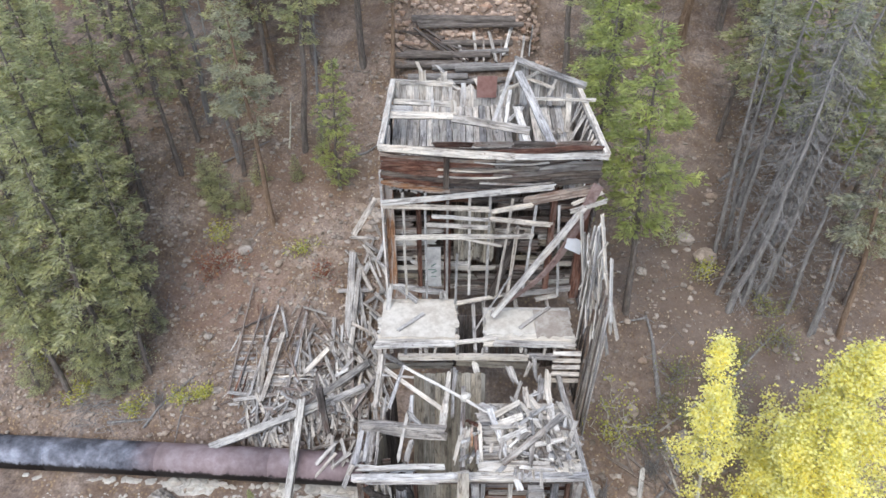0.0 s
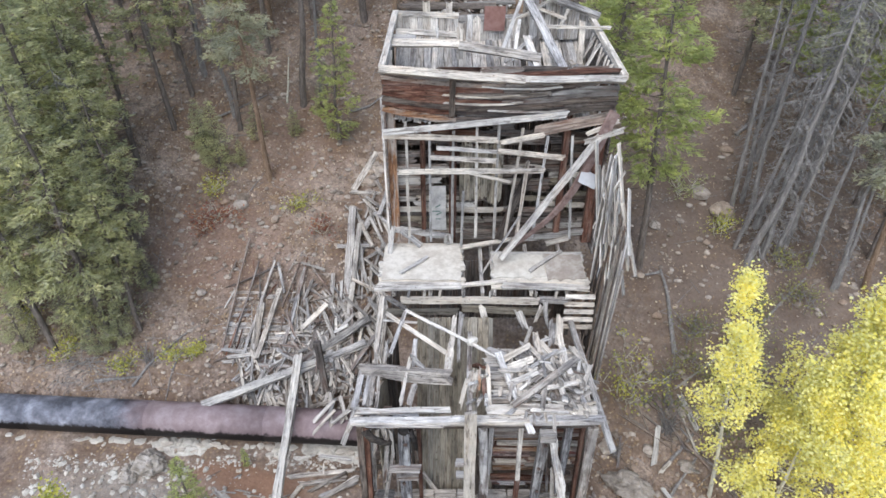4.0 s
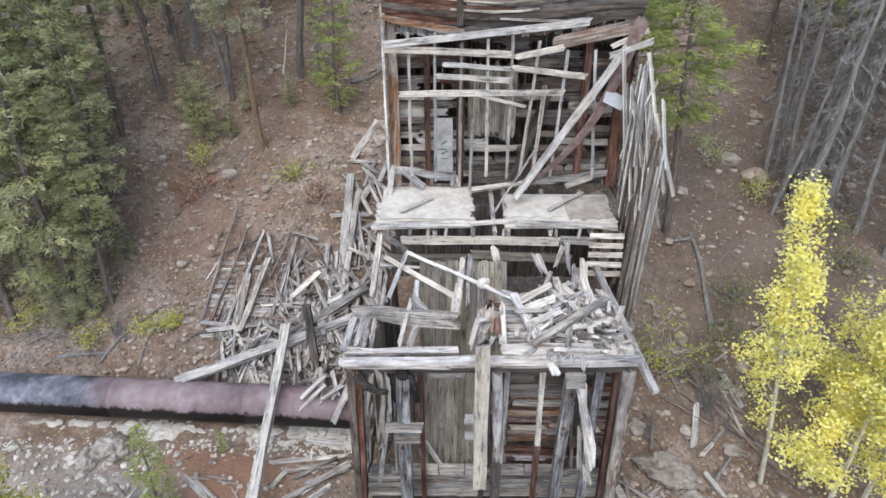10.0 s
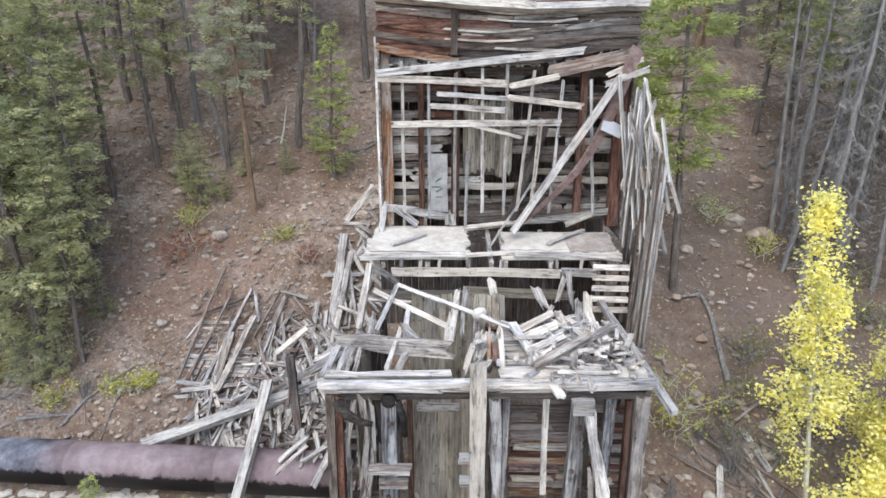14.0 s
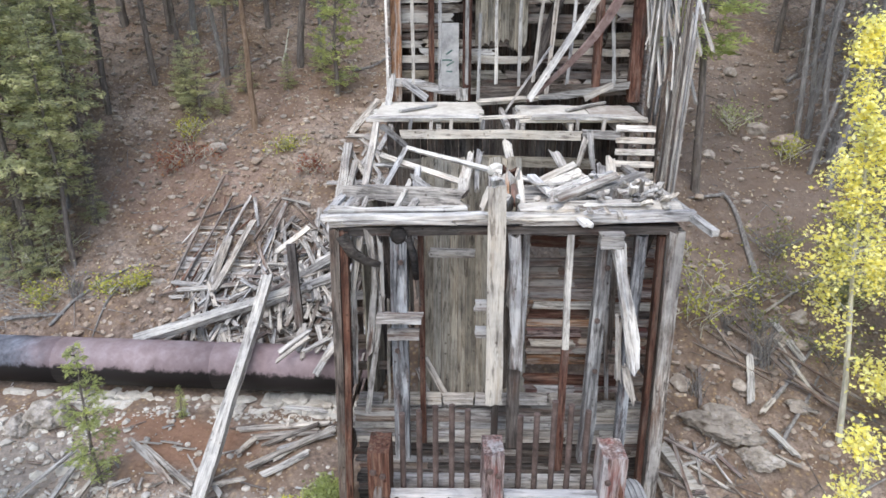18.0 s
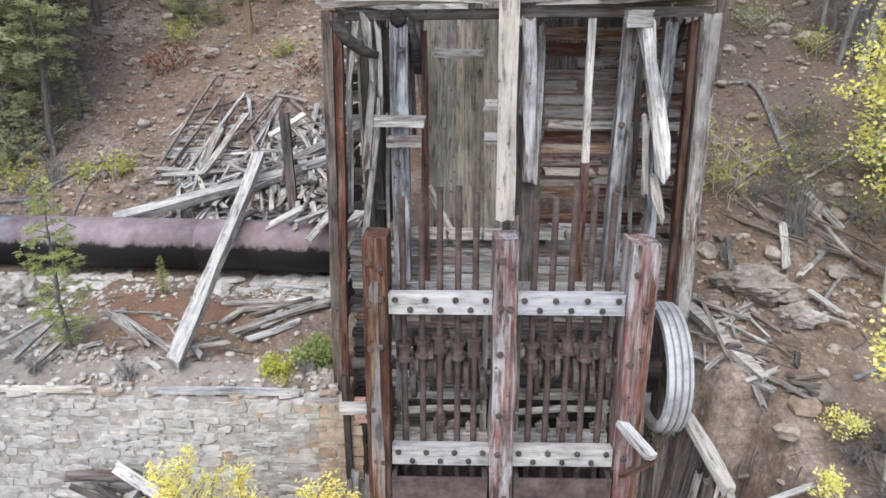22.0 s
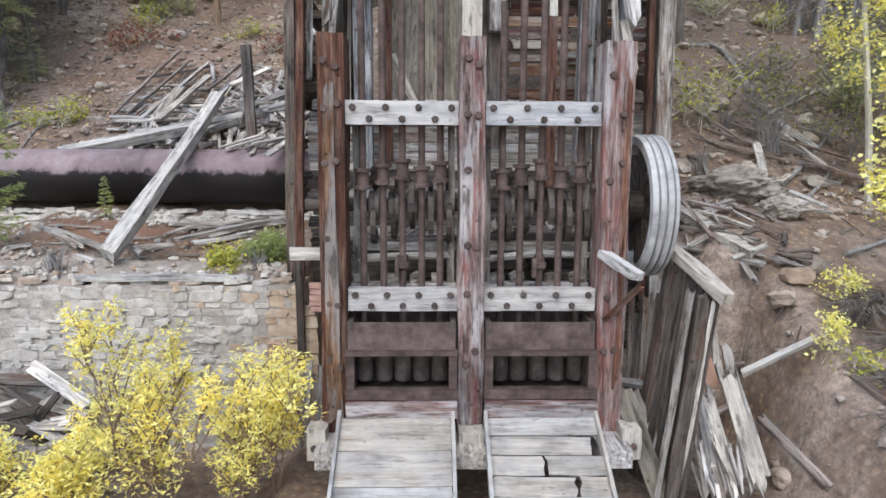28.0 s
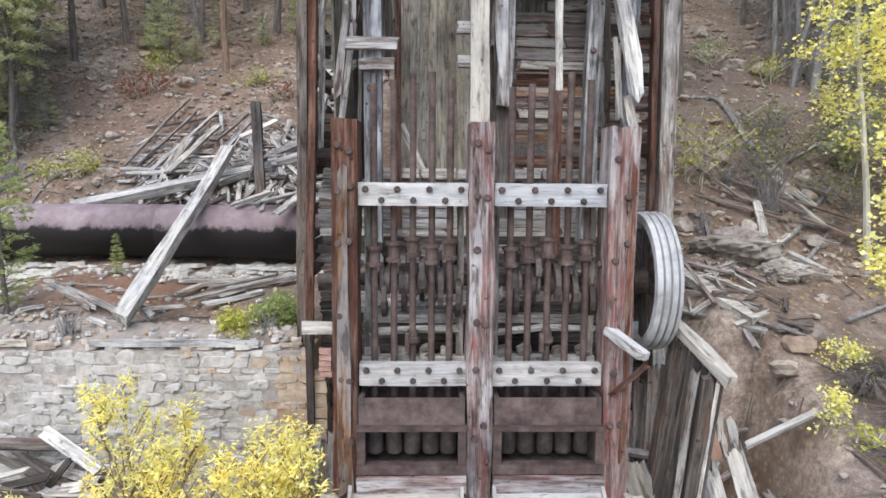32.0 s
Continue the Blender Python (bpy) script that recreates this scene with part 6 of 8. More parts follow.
def pipe_footing():
    """A crumbled pale masonry ledge along the pipe."""
    r = random.Random(12)
    F_ = thing("pipe_footing", (-7, 13.9, 2.2), "crumbled white masonry footing under the pipe", "footing", kind="structure")
    nx_, prof = 260, ((-0.42, -0.3), (-0.3, -0.04), (-0.12, 0.05), (0.08, 0.1), (0.35, 0.12), (0.6, 0.1))
    vs, fs = [], []
    for i in range(nx_ + 1):
        px = -15.0 + 12.7 * i / nx_
        py = 14.05 - (px + 2.3) * 0.055
        for j, (dy, dz) in enumerate(prof):
            q = Vector((px * 3.1, dy * 4, j))
            n1, n2 = noise.noise(q), noise.noise(q * 2.9)
            vs.append((px + 0.03 * n2, py + dy + 0.16 * n1 * (j < 3) + 0.05 * n2, 2.16 + dz + 0.1 * n1 + 0.07 * n2))
    k = len(prof)
    fs = [(i * k + j, (i + 1) * k + j, (i + 1) * k + j + 1, i * k + j + 1) for i in range(nx_) for j in range(k - 1)]
    link("mortar_ledge", vs, fs, M_MORTAR, F_, label="crumbling white mortar ledge")
    x = -15.0
    while x < -2.3:
        yb = 14.05 - (x + 2.3) * 0.055
        if r.random() < 0.85:
            slab("footing_stone", x, yb + r.uniform(-0.06, 0.06), 2.3 + r.uniform(-0.04, 0.03), r.uniform(0.2, 0.62), r.uniform(0.2, 0.36), r.uniform(0.05, 0.1), M_MORTAR, F_, r, 7)
        if r.random() < 0.6:
            slab("footing_stone", x + r.uniform(-0.1, 0.1), yb - 0.22 + r.uniform(-0.08, 0.08), 2.2 + r.uniform(-0.05, 0.03), r.uniform(0.12, 0.4), r.uniform(0.1, 0.24), r.uniform(0.04, 0.1), r.choice([M_MORTAR, M_STONE]), F_, r, 12)
        x += r.uniform(0.1, 0.3)


pipe_footing()


def stone_wall():
    r = random.Random(31)
    W = thing("retaining_wall", (-6, 10.6, -1.3), "old rubble-stone retaining wall with white mortar traces", "wall", kind="structure")
    rect("wall_core", (-15, 10.388, -1.6), (-2.25, 10.95, 1.46), M_WALLMORTAR, W, "pale lime mortar between the stones", wear=0.0)

    V, F = [], []

    def stone(x, z, w, h, mat):
        d = 0.14
        j = min(0.036, 0.19 * h)
        vs = []
        for sx, sz in ((0.04, 0.1), (0.5, 0), (0.96, 0.06), (1, 0.5), (0.95, 0.94), (0.5, 1), (0.05, 0.95), (0, 0.5)):
            vs.append((sx * w + r.uniform(-j, j), r.uniform(0.0, 0.02), sz * h + r.uniform(-j, j) * 0.8))
        cx, cz = sum(v[0] for v in vs) / 8, sum(v[2] for v in vs) / 8
        tip, lean = r.uniform(-0.008, 0.005), r.uniform(-0.02, 0.02)
        vs += [(cx + (v[0] - cx) * 0.9, v[1] * 0.6 - 0.008 + tip + lean * (v[2] - cz) / h, cz + (v[2] - cz) * 0.9) for v in vs[:8]]
        vs += [(v[0], d, v[2]) for v in vs[:8]]
        fs = [(8, 9, 10, 11, 12, 13, 14, 15)] + [(k, (k + 1) % 8, 8 + (k + 1) % 8, 8 + k) for k in range(8)] + [((k + 1) % 8, k, 16 + k, 16 + (k + 1) % 8) for k in range(8)]
        if r.random() < 0.05:
            return
        y = 10.388 + r.triangular(-0.034, 0.014, -0.01)
        if x < -5.6:
            k = len(V)
            V.extend((a + x, b_ + y, c + z) for a, b_, c in vs)
            F.extend(tuple(q + k for q in g) for g in fs)
        else:
            link("stone", vs, fs, mat, W, Matrix.Translation((x, y, z)))

    # short uneven courses, broken every metre or so
    x0 = -9.0
    while x0 < -2.3:
        x1 = min(x0 + r.uniform(0.7, 1.4), -2.62)
        if -2.62 - x1 < 0.5:
            x1 = -2.62
        if x0 > -2.7:
            x1 = -2.1
        end = x0 > -2.7
        z = -1.35 + r.uniform(0, 0.08)
        while z < 1.42:
            h = min(r.triangular(0.07, 0.26, 0.13), 1.46 - z)
            if h < 0.06:
                break
            x = x0 + r.uniform(-0.07, 0.0)
            while x < x1 - 0.05:
                w = min(h * r.triangular(1.0, 3.2, 1.5), x1 + r.uniform(0, 0.06) - x)
                stone(x, z, w, h, M_QUOIN if end or r.random() < 0.03 + 0.12 * (z > 1.0) else M_WALLSTONE)
                x += w
            z += h
        x0 = x1
        if end:
            break
    # a few loose flat stones left on the wall top
    for i in range(22):
        x = r.uniform(-9, -2.4)
        slab("coping_stone", x, 10.56 + r.uniform(-0.08, 0.12), 1.5 + r.uniform(-0.02, 0.03), r.uniform(0.2, 0.6), r.uniform(0.18, 0.36), r.uniform(0.05, 0.1), r.choice([M_WALLSTONE, M_QUOIN, M_STONE]), W, r, 4)
    # patches of old plaster over the stones
    for i in range(90):
        cx, cz = r.uniform(-8.6, -2.9), r.triangular(-1.1, 1.4, 0.7)
        a_, b_ = r.uniform(0.08, 0.34), r.uniform(0.04, 0.13)
        n = 14
        ring = []
        for k in range(n):
            th = 2 * math.pi * k / n
            q = 0.35 + 0.65 * r.random()
            ring.append((cx + a_ * q * math.cos(th), min(1.44, cz + b_ * q * math.sin(th))))
        y = 10.352 - 0.0004 * i
        vs = [(x_, y + 0.035, z_) for x_, z_ in ring] + [(cx + (x_ - cx) * 0.86, y + r.uniform(-0.004, 0.006), cz + (z_ - cz) * 0.86) for x_, z_ in ring] + [(cx, y - 0.004, cz)]
        fs = [(k, (k + 1) % n, n + (k + 1) % n, n + k) for k in range(n)] + [(n + k, n + (k + 1) % n, 2 * n) for k in range(n)]
        link("plaster_patch", vs, fs, M_PLASTER, W, label="flaking pale plaster")
    # soil and small rubble lying over the wall top
    vs, fs, nx_ = [], [], 170
    for i in range(nx_ + 1):
        px = -9.2 + 6.9 * i / nx_
        for j, (py, pz) in enumerate(((10.47, 1.44), (10.56, 1.53), (10.72, 1.6), (10.95, 1.66), (11.3, 1.72))):
            q = Vector((px * 2.3, py * 4, 3.0))
            n1 = noise.noise(q) + 0.5 * noise.noise(q * 3.1)
            vs.append((px, py + 0.07 * n1 * (j < 2), pz + 0.08 * n1 + (0.0 if j else 0.01)))
    fs = [(i * 5 + j, (i + 1) * 5 + j, (i + 1) * 5 + j + 1, i * 5 + j + 1) for i in range(nx_) for j in range(4)]
    link("soil_lip", vs, fs, M_GROUND, W, label="brown soil spilled over the wall top")
    for i in range(110):
        x = r.uniform(-9, -2.35)
        y = 10.5 + 0.5 * r.random() ** 1.3
        slab("rubble_stone", x, y, 1.55 + 0.25 * (y - 10.5) + r.uniform(-0.01, 0.05), r.uniform(0.05, 0.2), r.uniform(0.05, 0.14), r.uniform(0.03, 0.08), r.choice([M_WALLSTONE, M_STONE, M_QUOIN, M_MORTAR]), W, r, 18)
    board("wall_plate", (-5.6, 10.5, 1.57), (-2.9, 10.48, 1.56), 0.13, 0.1, M_PALE, W, (0, 0, 1), "pale timber lying along the wall top", 0.06, 0.012)
    board("wall_plate", (-8.6, 10.52, 1.55), (-6.6, 10.5, 1.57), 0.12, 0.09, M_PALE, W, (0, 0, 1), "pale timber lying along the wall top", 0.06, 0.012)
    # the wall further along goes into the same mesh
    z = -1.35
    while z < 1.5:
        h = r.uniform(0.15, 0.28)
        x = -15.0
        while x < -9.0:
            w = min(r.uniform(0.25, 0.65), -9.0 - x)
            if w < 0.08:
                break
            k = len(V)
            for sy in (0, 1):
                for sx, sz in ((0, 0), (1, 0), (1, 1), (0, 1)):
                    V.append((x + sx * (w - 0.01) + r.uniform(-0.015, 0.015), 10.4 + 0.12 * sy + r.uniform(-0.02, 0.02), z + sz * (h - 0.01) + r.uniform(-0.012, 0.012)))
            F += [(k, k + 1, k + 2, k + 3), (k, k + 4, k + 5, k + 1), (k + 1, k + 5, k + 6, k + 2), (k + 2, k + 6, k + 7, k + 3), (k + 3, k + 7, k + 4, k)]
            x += w
        z += h
    tagged(link("far_stones", V, F, M_WALLSTONE, W), kind="stuff")
    rect("wall_return", (-2.3, 10.4, -1.4), (-2.12, 11.3, 1.45), M_QUOIN, W)
    z = -1.3
    while z < 1.06:
        h = r.uniform(0.12, 0.24)
        dx = r.uniform(-0.04, 0.03)
        rect("stone", (-2.1 + dx, 10.36 + r.uniform(-0.02, 0.02), z), (-1.84 + dx, 10.75, min(z + h - 0.015, 1.06)), M_QUOIN, W, wear=0.015)
        z += h
    for i in range(5):
        dx = r.uniform(-0.01, 0.01)
        rect("brick", (-1.95 + dx, 10.32, 1.065 + 0.092 * i), (-1.76 + dx, 10.44, 1.148 + 0.092 * i), M_BRICK, W, wear=0.006)
    board("lean_post", (-2.08, 10.28, -0.9), (-2.11, 10.3, 1.98), 0.11, 0.1, M_DARK, W, label="dark post standing against the wall end")


# ---- lumber heap on the slope ----
def lumber_heap():
    lab = "grey weathered board in a collapsed heap"
    def L(a, b_, w, t, mt=None, face=(0, -0.5, 0.86), label=lab, name="heap_board", **k):
        return loose(name, a, b_, w, t, mt or M_GREY, face=face, label=label, group="collapsed board heap", **k)
    # fallen roof panel with its rafters
    for k in range(26):
        u = k / 25
        y, z = 16.5 + 2.3 * u, 4.45 + 1.6 * u
        xa = -7.75 - 0.1 * u + rng.uniform(-0.25, 0.3)
        while xa < -5.9 + 0.4 * u:
            xb = min(xa + rng.uniform(0.4, 1.3), -5.7 + 0.5 * u)
            if rng.random() < (0.72 if u < 0.5 else 0.4 if xa < -6.6 else 0.12) and xb - xa > 0.15:
                zz = gz((xa + xb) / 2, y) + 0.1
                L((xa, y + rng.uniform(-0.06, 0.06), zz + rng.uniform(-0.04, 0.03)), (xb, y + rng.uniform(-0.06, 0.06), zz + rng.uniform(-0.04, 0.03)), rng.uniform(0.1, 0.15), 0.02, rng.choice([M_OLD, M_GREY, M_GREY, M_OLD]), rag=0.1, name="panel_board", label="thin broken board of a collapsed roof panel")
            xa = xb + rng.uniform(0, 0.06)
    for a, b_, w in (((-7.45, 20.52, 6.57), (-7.89, 16.82, 4.43), 0.07), ((-6.97, 19.75, 6.10), (-7.56, 16.82, 4.43), 0.05), ((-6.41, 19.70, 6.08), (-7.07, 16.67, 4.34), 0.09), ((-6.26, 19.64, 6.05), (-5.93, 18.64, 5.44), 0.10), ((-5.47, 19.66, 6.04), (-5.95, 18.13, 5.16), 0.07),
                     ((-5.25, 19.46, 5.93), (-5.71, 16.88, 4.5), 0.12), ((-6.69, 18.27, 5.24), (-6.77, 16.67, 4.34), 0.25), ((-4.97, 19.47, 5.93), (-4.18, 18.55, 5.40), 0.07), ((-5.38, 19.66, 6.04), (-4.50, 19.41, 5.90), 0.10), ((-6.28, 19.56, 5.98), (-8.00, 18.81, 5.54), 0.05),
                     ((-7.88, 16.78, 4.40), (-7.10, 16.67, 4.35), 0.12), ((-7.63, 16.50, 4.26), (-5.32, 16.83, 4.44), 0.12), ((-4.21, 19.28, 5.82), (-4.20, 18.10, 5.14), 0.14), ((-4.23, 18.27, 5.25), (-3.75, 17.42, 4.76), 0.10), ((-6.05, 18.7, 5.6), (-6.6, 16.4, 4.3), 0.17)):
        L(a, b_, w, 0.06, M_SIDING if w < 0.08 else M_OLD if w < 0.13 else M_GREY, name="rafter", label="grey rafter of a collapsed roof panel", wear=0.014, rag=0.07)
    for k in range(46):
        x, y = rng.uniform(-8.0, -5.2), rng.uniform(16.3, 19.8)
        a = rng.gauss(1.35, 0.25)
        ln = rng.uniform(0.3, 1.1)
        d = Vector((math.cos(a), math.sin(a), 0.58 * math.sin(a))) * ln / 2
        c = Vector((x, y, gz(x, y) + rng.uniform(0.06, 0.2)))
        L(c - d, c + d, rng.uniform(0.02, 0.06), 0.02, rng.choice([M_SIDING, M_OLD, M_BROWN, M_GREY]), name="lath", label="thin splintered lath of a collapsed roof panel", rag=0.1)
    # big timbers
    L((-8.2, 15.0, 3.5), (-2.75, 16.7, 4.75), 0.26, 0.2, M_WHEEL, name="heap_timber", label="long heavy grey timber lying in the heap", wear=0.015)
    L((-5.0, 16.2, 4.3), (-2.7, 17.3, 5.4), 0.24, 0.18, M_GREY, name="heap_timber", label="heavy grey timber lying in the heap", wear=0.015)
    L((-5.2, 15.9, 4.1), (-2.8, 16.6, 4.9), 0.2, 0.16, M_GREY, name="heap_timber", label="heavy grey timber lying in the heap", wear=0.015)
    L((-3.31, 20.9, 6.95), (-3.49, 17.4, 4.95), 0.18, 0.1, M_GREY, name="heap_timber", label="long pale plank lying up the slope")
    L((-5.35, 10.95, 1.85), (-4.98, 16.0, 4.85), 0.26, 0.2, M_WHEEL, name="leaning_timber", label="long bleached timber leaning over the pipe", wear=0.025, rag=0.08)
    board_ = L((-4.12, 15.55, 3.55), (-4.18, 15.5, 5.93), 0.21, 0.14, M_DARK, face=(0, -1, 0), name="charred_post", label="dark upright post standing in the heap")
    L((-5.0, 17.0, 5.2), (-4.2, 17.7, 5.7), 0.16, 0.05, M_PALE)
    L((-4.4, 16.0, 5.0), (-4.1, 15.7, 4.75), 0.2, 0.1, M_GREY)
    for i in range(380):
        u = rng.random()
        x = rng.triangular(-7.7, -2.5, -3.9)
        y = rng.triangular(14.9, 19.0, 16.2) if x > -5.5 else rng.triangular(15.2, 17.0, 15.9)
        a = rng.gauss(0.5, 0.7) if i % 2 else rng.gauss(1.9, 0.4)
        ln = rng.uniform(0.3, 1.5)
        hump = 0.55 * math.exp(-((x + 3.9) / 1.8) ** 2 - ((y - 16.4) / 1.4) ** 2)
        z = max(gz(x, y), 3.5 if y < 15.2 else 0) + 0.08 + rng.uniform(0, 0.12 + hump)
        dx, dy = math.cos(a) * ln / 2, math.sin(a) * ln / 2
        sl = 0.55 if y > 15.2 else 0.1
        d = Vector((dx, dy, dy * sl + rng.uniform(-0.1, 0.1)))
        c = Vector((x, y, z))
        short = ln < 0.85
        L(c - d, c + d, rng.uniform(0.03, 0.13), rng.uniform(0.02, 0.06), rng.choice([M_GREY, M_GREY, M_PALE, M_SIDING, M_OLD, M_OLD]), face=(rng.uniform(-0.25, 0.25), -0.5 + rng.uniform(-0.3, 0.3), 0.86), rag=0.06,
          name="board_scrap" if short else "heap_board", label="short scrap of grey board in a collapsed heap" if short else lab)
    # boards fallen over the pipe end
    for i in range(14):
        x = rng.uniform(-4.1, -2.4)
        y = rng.uniform(14.0, 15.0)
        a = rng.gauss(1.0, 0.4)
        ln = rng.uniform(0.6, 1.3)
        d = Vector((math.cos(a), math.sin(a), 0.35 * math.sin(a))) * ln / 2
        c = Vector((x, y, 3.72 - 0.55 * (y - 14.4) ** 2 + rng.uniform(0, 0.12)))
        L(c - d, c + d, rng.uniform(0.09, 0.17), 0.04, M_GREY, face=(0, -0.3, 1), rag=0.06, label="grey board fallen across the pipe", name="pipe_board")
    # boards on the terrace in front of the pipe
    for i, (a, b_, w) in enumerate((((-4.96, 12.47, 2.02), (-4.67, 12.94, 2.12), 0.12), ((-5.12, 13.20, 2.14), (-3.02, 13.43, 2.2), 0.14), ((-4.73, 12.94, 2.12), (-3.29, 13.15, 2.16), 0.14), ((-4.59, 12.03, 1.98), (-2.90, 13.05, 2.3), 0.18), ((-4.29, 11.79, 1.94), (-3.34, 12.49, 2.06), 0.16),
                                    ((-4.08, 12.31, 2.04), (-2.91, 13.14, 2.26), 0.15), ((-4.22, 13.92, 2.3), (-3.21, 13.76, 2.3), 0.10), ((-7.45, 12.76, 2.14), (-6.12, 11.61, 1.92), 0.14), ((-7.13, 12.62, 2.10), (-5.61, 11.48, 1.89), 0.12), ((-5.57, 12.01, 1.99), (-4.92, 11.25, 1.83), 0.10), ((-8.41, 11.13, 1.83), (-8.31, 12.41, 2.07), 0.12),
                                    ((-9.12, 11.19, 1.84), (-8.55, 12.41, 2.07), 0.10), ((-7.93, 10.87, 1.76), (-7.76, 11.82, 1.97), 0.10), ((-7.27, 11.52, 1.9), (-7.00, 11.68, 1.94), 0.09), ((-5.94, 11.17, 1.83), (-5.54, 10.90, 1.77), 0.08), ((-5.24, 11.55, 1.91), (-4.61, 11.71, 1.94), 0.10), ((-4.0, 12.5, 2.12), (-2.9, 12.95, 2.22), 0.12), ((-4.4, 12.7, 2.08), (-3.3, 13.3, 2.24), 0.1))):
        L(a, b_, w, 0.05, (M_PALE, M_GREY, M_OLD, M_GREY, M_WHEEL)[i % 5], face=(0, -0.1, 1), label="grey board lying on the terrace", name="terrace_board", rag=0.09, wear=0.012)
    for i in range(40):
        x, y = rng.uniform(-9.5, -2.6), rng.triangular(10.8, 13.6, 11.2)
        a = rng.gauss(0.3, 0.8)
        d = Vector((math.cos(a), math.sin(a), 0)) * rng.uniform(0.1, 0.35)
        c = Vector((x, y, gz(x, y) + 0.06 + 0.22 * noise.noise(Vector((x, y, 0)) * 0.5)))
        L(c - d, c + d, rng.uniform(0.025, 0.07), 0.025, rng.choice([M_GREY, M_PALE, M_OLD, M_SIDING]), face=(0, 0, 1), label="small splinter of board on the terrace", name="board_scrap", rag=0.05)
    # heap below the wall
    for i in range(70):
        x, y = rng.triangular(-8.4, -4.9, -6.1), rng.uniform(8.7, 10.25)
        a = rng.choice([-0.5, 0.6, 0.2]) + rng.gauss(0, 0.35)
        ln = rng.uniform(0.4, 1.5)
        d = Vector((math.cos(a), 0.25 * rng.uniform(-1, 1), -math.sin(a) * 0.6)) * ln / 2
        c = Vector((x, y, -1.15 + max(0.1, 1.35 - 0.7 * abs(x + 6.4)) * rng.random() ** 0.7 * (0.4 + 0.5 * (y - 8.7))))
        L(c - d, c + d, rng.uniform(0.06, 0.2), rng.uniform(0.03, 0.07), rng.choice([M_GREY, M_WHEEL, M_GREY, M_DARK]), face=(0, -0.7, 0.7), label="grey board heaped below the stone wall", name="low_board", rag=0.08)
    L((-6.2, 10.1, 0.28), (-5.3, 9.95, -0.28), 0.2, 0.06, M_PALE, face=(0, -0.7, 0.7), label="pale board heaped below the stone wall", rag=0.06)
    L((-5.55, 10.0, -0.3), (-5.48, 9.9, -0.95), 0.13, 0.05, M_PALE, face=(0, -0.9, 0.3), label="pale board heaped below the stone wall", rag=0.06)
    L((-5.7, 9.9, -0.1), (-6.2, 9.8, -0.75), 0.1, 0.06, M_DARK, face=(0, -0.9, 0.3), label="dark board heaped below the stone wall", rag=0.06)
    # small heap up the slope beside the tower
    for i in range(18):
        x, y = rng.uniform(-3.6, -2.2), rng.uniform(19.6, 21.8)
        a = rng.choice([0.1, 1.0, 1.2, 2.2]) + rng.gauss(0, 0.2)
        d = Vector((math.cos(a), math.sin(a), 0.55 * math.sin(a))) * rng.uniform(0.3, 0.8)
        c = Vector((x, y, gz(x, y) + 0.15 + rng.uniform(0, 0.2)))
        L(c - d, c + d, rng.uniform(0.08, 0.16), 0.04, M_GREY, label="grey board lying beside the tower", name="slope_board")
    for i in range(40):
        x, y = rng.uniform(-3.4, -2.2), rng.uniform(16.5, 19.5)
        a = rng.gauss(2.0, 0.4)
        d = Vector((math.cos(a), math.sin(a), 0.55 * math.sin(a))) * rng.uniform(0.3, 0.9)
        c = Vector((x, y, gz(x, y) + 0.15 + rng.uniform(0, 0.45)))
        L(c - d, c + d, rng.uniform(0.06, 0.14), 0.04, M_GREY, label="grey board lying beside the tower", name="slope_board")


lumber_heap()


# ---- debris on the right of the battery ----
RAIL_A, RAIL_B = (3.06, 8.75, 2.3), (3.3, 7.5, 1.9)


